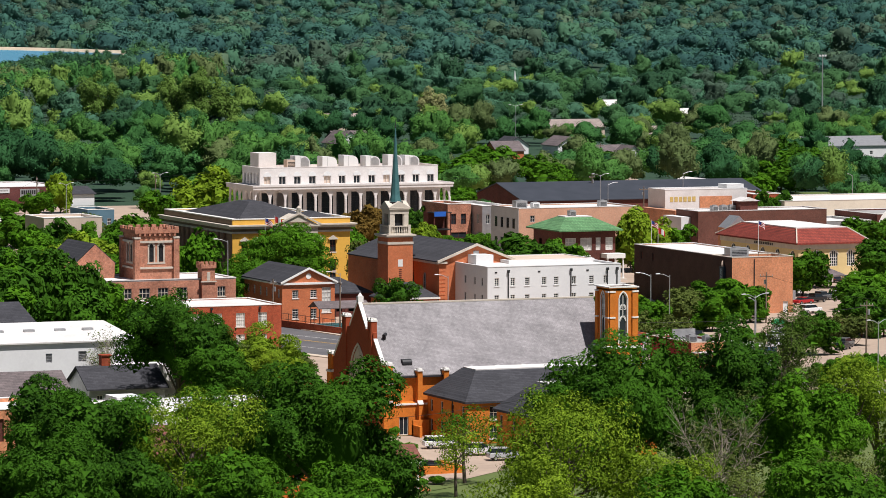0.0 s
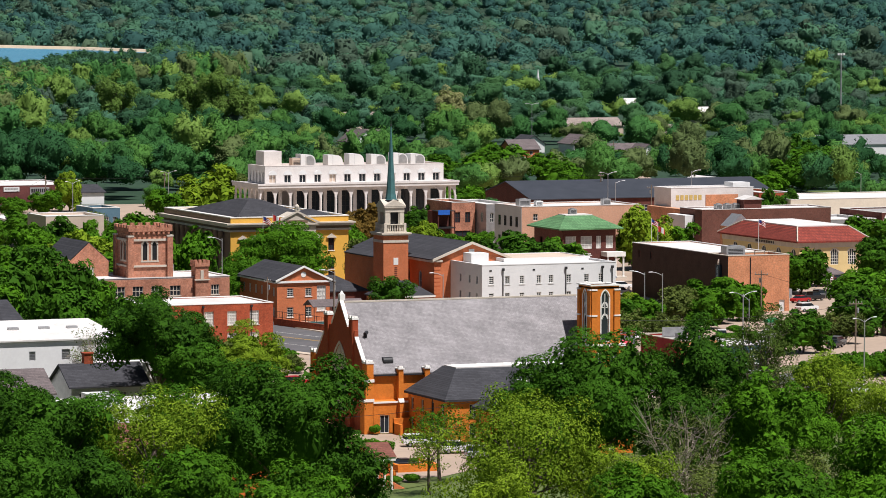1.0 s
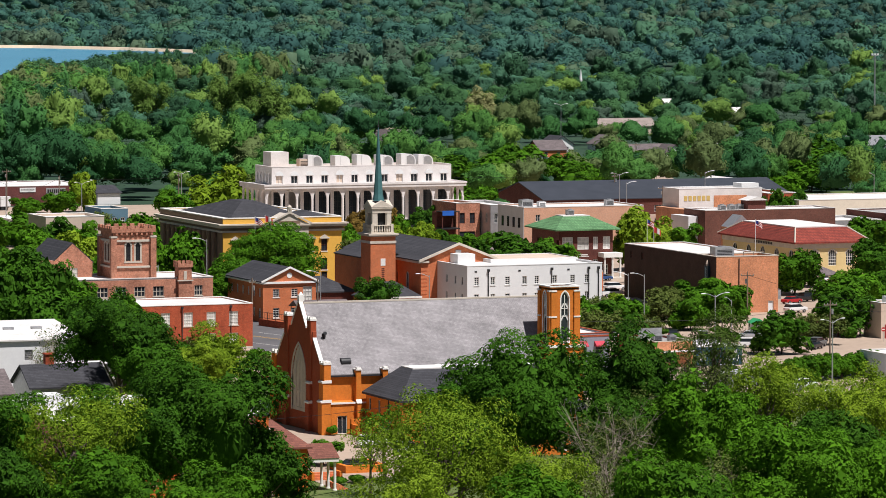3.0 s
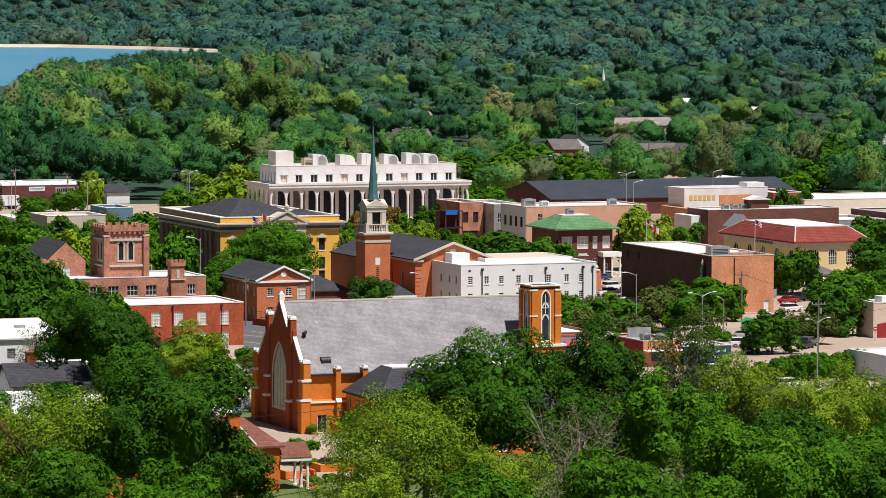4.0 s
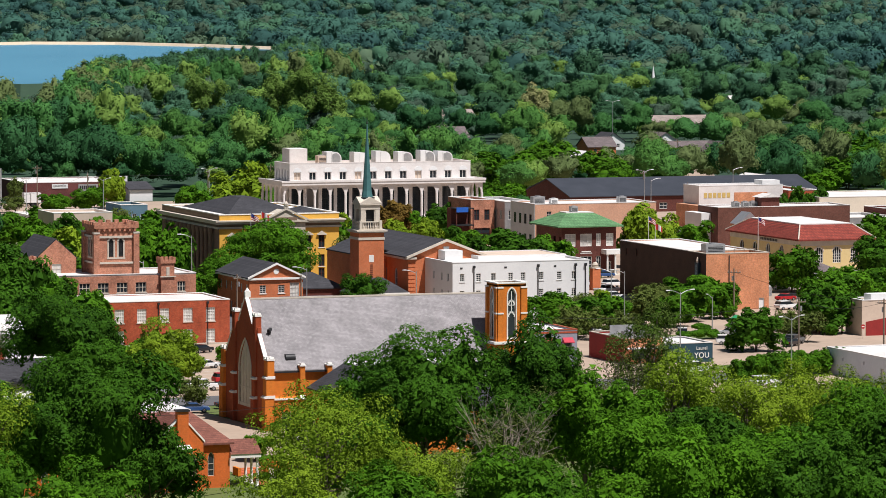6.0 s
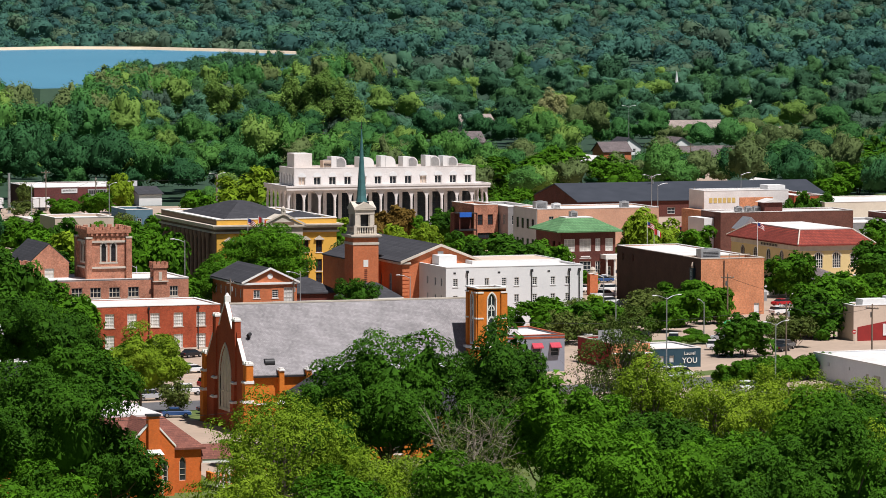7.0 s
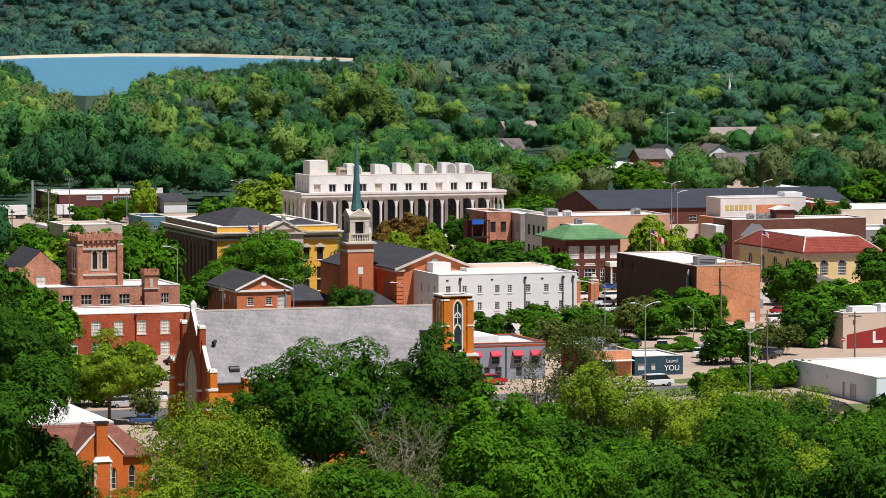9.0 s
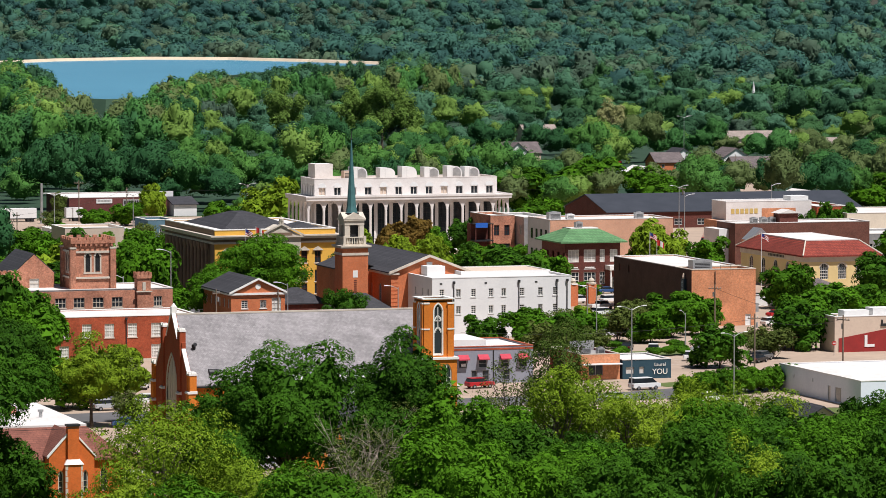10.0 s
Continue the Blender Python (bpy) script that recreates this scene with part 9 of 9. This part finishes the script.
for row in (
    ("suv", "white", 0.5, -17.5, -12), ("sedan", "black", -12.0, -42.5, 0), ("suv", "white", 2.2, -27.5, -10), ("suv", "silver", 3.0, -34.5, -10), ("pickup", "white", 8.0, 61, 175), ("sedan", "white", 20, 97.5, 10),
    ("suv", "silver", 0.2, 54.8, 5), ("sedan", "blue", -3.2, 28.5, -8), ("suv", "white", 14.2, 88, 70), ("sedan", "black", 28, 126, 30), ("sedan", "grey", 2.0, 67, 5), ("suv", "red", 15.5, 71, 5), ("sedan", "black", 4, 33, -5),
    ("sedan", "white", 62.8, 71.2, 8), ("suv", "red", 69.0, 72.0, 12), ("van", "white", 94.7, 61.0, 10), ("pickup", "white", 121, 125.5, 65), ("sedan", "white", 106.6, 132, 70), ("sedan", "black", 119, 134, 60), ("sedan", "black", 109.7, 163.5, 0),
    ("suv", "white", 104.3, 165.5, 0), ("sedan", "silver", 126, 163.5, 20), ("suv", "white", 150.5, 247, 10), ("pickup", "white", 149.2, 229.8, 12), ("sedan", "black", 144.5, 207.0, 10), ("suv", "white", 143.5, 212.7, 10),
    ("suv", "white", 166.8, 178.4, 15), ("sedan", "black", 132.7, 103.0, 40), ("suv", "grey", 135.0, 106.5, 40), ("sedan", "silver", 131.4, 126.6, -30), ("suv", "white", 123.2, 109.2, -20), ("sedan", "silver", 134.0, 129.8, -30),
    ("pickup", "black", 181.2, 203.0, 20), ("pickup", "grey", 185.0, 207.5, 20), ("suv", "white", 190.0, 209.0, 20), ("sedan", "red", 176.5, 199.5, 20),
    ("sedan", "silver", 83.2, 44.2, 20), ("pickup", "black", 174.8, 166, 70), ("sedan", "white", 96.6, 27.5, 10), ("suv", "white", 96.9, 36.6, 15), ("sedan", "grey", 90.7, 30.5, 15),
    ("sedan", "white", 199.8, 248, 70), ("suv", "black", 202.4, 249, 70), ("sedan", "silver", 207.2, 250.0, 70), ("suv", "white", 210.2, 251.0, 70), ("sedan", "black", 213.2, 252.0, 70), ("sedan", "blue", 216.4, 253, 70), ("suv", "white", 219.2, 254, 70), ("suv", "white", 194.5, 246, 70), ("sedan", "black", 191, 245, 70),
    ("sedan", "blue", 161.1, 272, 5), ("sedan", "blue", 166.5, 273, 5), ("suv", "white", 157.2, 245.5, 10), ("sedan", "black", 108.9, 137.5, 60), ("pickup", "red", 252.5, 431, 62), ("suv", "white", 245.5, 410, 62), ("sedan", "grey", 240, 398, 62), ("suv", "black", 266, 458, 62),
    ("sedan", "white", 398, 905, 10), ("suv", "red", 405, 908, 10), ("sedan", "silver", 345, 700, 20), ("sedan", "white", 46, 182, 80), ("suv", "white", 51, 203, 80), ("sedan", "white", 372, 770, 20),
):
    park(*row)


kiosk = thing("kiosk", "small white booth with a green roof", "booth")
part("body", boxes((135.2, 137.4, 133.2, 135.4, 0, 2.2)), PAINT_WHITE, kiosk)
bm = bmesh.new(); prism(bm, [(134.9, 132.9, 2.2), (137.7, 132.9, 2.2), (136.3, 132.9, 3.1)], (0, 2.8, 0)); part("roof", bm, PAINT_GREEN, kiosk)


# ---------------------------------------------------------------- posts, lamps, signs, wires, flags
def street_lamp(x, y, h, arms, turn, base=0.0):
    e = thing("street_lamp", "tall galvanised street lamp with curved arms", "street lamp", "street lamps")
    bm = bmesh.new(); rod(bm, (0, 0, base), (0, 0, h), 0.13, 0.08, 8); part("pole", bm, METAL_GREY, e)
    for i in range(arms):
        a = 2 * math.pi * i / max(arms, 1)
        d = Vector((math.cos(a), math.sin(a), 0))
        bm = bmesh.new()
        pts = [Vector((0, 0, h - 0.4)) + d * t * 2.2 + Z * 0.7 * math.sin(t * 1.57) for t in (0, 0.3, 0.6, 1.0)]
        for p, q in zip(pts, pts[1:]):
            rod(bm, p, q, 0.06, n=6)
        arm = part("arm", bm, METAL_GREY, e)
        bm = bmesh.new(); c = pts[-1] + d * 0.3
        rod(bm, pts[-1] - d * 0.1, pts[-1] + d * 0.7, 0.12, 0.1, 6); part("lamp_head", bm, PAINT_WHITE, arm)
    e.matrix_basis = pose(x, y, 0, 0, 0, turn)


for x, y, h, arms, turn in ((44.5, 186, 17, 1, 180), (36, 190, 12, 1, 180), (68.5, 188, 10, 1, 180), (90.5, 186, 9, 1, 180), (112.9, 134, 12, 1, 180), (129.5, 131, 7, 1, 90), (97.2, 27, 12, 2, 20), (92, 60, 14, 2, 10), (116.9, 150, 11, 1, 160), (147, 176.5, 6.5, 2, 40),
                            (263.5, 478, 13, 2, 10), (262, 470, 11, 1, 0), (159.2, 545, 12, 2, 20), (110, 480, 13, 2, 30), (86, 468, 14, 2, 0), (300, 500, 12, 1, 0), (430, 900, 18, 2, 0), (338, 470, 12, 1, 90), (356, 480, 12, 1, 90), (370, 620, 14, 2, 0)):
    street_lamp(x, y, h, arms, turn)


def utility_pole(x, y, h, turn):
    e = thing("utility_pole", "weathered timber utility pole with crossarm", "utility pole", "utility poles")
    bm = bmesh.new(); rod(bm, (0, 0, 0), (0, 0, h), 0.17, 0.12, 8); part("pole", bm, WOOD_POLE, e)
    part("crossarm", boxes((-1.3, 1.3, -0.08, 0.08, h - 0.9, h - 0.74)), WOOD_POLE, e)
    for k in (-1.15, -0.5, 0.5, 1.15):
        bm = bmesh.new(); lathe(bm, k, 0, [(h - 0.74, 0.06), (h - 0.5, 0.07), (h - 0.45, 0.02)], 6); part("insulator", bm, METAL_GREY, e)
    bm = bmesh.new(); lathe(bm, 0.3, -0.2, [(h - 2.4, 0.2), (h - 1.5, 0.2)], 8); part("transformer", bm, METAL_GREY, e)
    e.matrix_basis = pose(x, y, 0, 0, 0, turn)


UP = [(116.8, 66, 12), (53, 184, 9.5), (62, 172, 10), (135, 70, 11), (272.9, 470, 10), (281, 520, 11), (128, 560, 11), (70, 440, 11), (147, 160, 10), (370, 700, 12), (395, 690, 12), (165, 565, 11), (192, 590, 11), (120, 585, 12)]
for i, (x, y, h) in enumerate(UP):
    utility_pole(x, y, h, (i * 41) % 180)
bm = bmesh.new()
for (a, b) in (((116.8, 66, 11.3), (135, 70, 10.3)), ((53, 184, 8.8), (62, 172, 9.3)), ((116.8, 66, 11.0), (60, 55, 11.0)), ((147, 160, 9.3), (135, 70, 10.3)), ((70, 440, 10.3), (128, 560, 10.3)), ((128, 560, 10.2), (192, 590, 10.3)), ((192, 590, 10.2), (281, 520, 10.3)), ((-60, -100, 14), (-5, -75, 14))):
    a, b = Vector(a), Vector(b)
    pts = [a.lerp(b, t / 6) - Z * 1.2 * math.sin(math.pi * t / 6) for t in range(7)]
    for p, q in zip(pts, pts[1:]):
        rod(bm, p, q, 0.03, n=3)
tagged(part("overhead_wires", bm, METAL_DARK), "thin dark overhead wires between poles", "wires", kind="stuff")

flagred = material("red_flag_cloth", (0.45, 0.03, 0.03), rough=0.9, scale=2)
flagblue = material("blue_flag_cloth", (0.03, 0.05, 0.22), rough=0.9, scale=2)


def flag(x, y, h, z0, striped):
    e = thing("flagpole", "white flagpole with a drooping flag", "flagpole", "flagpoles", at=(x, y, 0))
    bm = bmesh.new(); rod(bm, (0, 0, z0), (0, 0, h), 0.08, 0.05, 8); part("pole", bm, PAINT_WHITE, e)
    mats = [flagred, PAINT_WHITE, flagblue] if striped else [flagred, PAINT_WHITE, flagred]
    bm = bmesh.new()
    nx, nz = 10, 7
    vs = [[bm.verts.new((0.08 + 1.7 * i / nx, 0.25 * math.sin(2.6 * i / nx * 3.0), h - 0.2 - 1.25 * j / nz - 0.9 * (i / nx) ** 1.4)) for i in range(nx + 1)] for j in range(nz + 1)]
    for j in range(nz):
        for i in range(nx):
            f = bm.faces.new((vs[j][i], vs[j][i + 1], vs[j + 1][i + 1], vs[j + 1][i]))
            f.material_index = 2 if (striped and i < 4 and j < 4) else j % 2 if striped else (0 if i < 4 or i > 6 else 1)
    fl = part("flag_cloth", bm, mats, e)
    md = fl.modifiers.new("thick", "SOLIDIFY"); md.thickness = 0.02


flag(198.6, 261.5, 13.6, 0, True)
flag(172.4, 262, 14.2, 0, True)
flag(174.2, 262.4, 12.6, 0, False)
flag(77.6, 252, 17.2, 0, True)
flag(80.4, 253.6, 17.4, 0, False)

s = thing("road_sign", "round red and white no-entry sign on a post", "road sign", at=(151.5, 112, 0))
bm = bmesh.new(); rod(bm, (0, 0, 0), (0, 0, 2.6), 0.05); part("post", bm, METAL_GREY, s)
bm = bmesh.new(); rod(bm, (0, -0.06, 2.3), (0, -0.03, 2.3), 0.42, n=20); b = part("disc", bm, flagred, s)
part("bar", boxes((-0.28, 0.28, -0.075, -0.062, 2.22, 2.38)), PAINT_WHITE, b)
s = thing("light_mast", "tall grey mast with floodlights above the woods", "light mast", at=(617.2, 1000, 0))
bm = bmesh.new(); rod(bm, (0, 0, 0), (0, 0, 34.0), 0.45, 0.22, 10); part("shaft", bm, METAL_GREY, s)
part("cross_arm", boxes((-1.6, 1.6, -0.12, 0.12, 33.6, 33.85)), METAL_GREY, s)
for x in (-1.3, 0, 1.3):
    part("floodlight", boxes((x - 0.4, x + 0.4, -0.3, 0.25, 33.87, 34.6)), PAINT_WHITE, s)
s = thing("cross_tower", "slim white steeple among far trees", "steeple", at=(723.6, 1546, 0))
bm = bmesh.new(); box(bm, -1.2, 1.2, -1.2, 1.2, 0, 7); part("base", bm, PAINT_WHITE, s)
bm = bmesh.new(); lathe(bm, 0, 0, [(7, 1.3), (15.5, 0.1)], 6); part("spire", bm, PAINT_WHITE, s)
w = thing("gate_posts", "pair of orange brick gate posts with stone balls", "gate posts", at=(146.5, 240, 0))
for x in (0, 4.2):
    part("post", boxes((x - 0.9, x + 0.9, -0.9, 0.9, 0, 4.6)), BRICK_SALMON, w)
    bm = bmesh.new(); lathe(bm, x, 0, [(4.6, 1.1), (4.9, 1.1), (5.0, 0.5), (5.4, 0.7), (5.9, 0.4), (6.0, 0.05)], 10); part("stone_cap", bm, STONE, w)
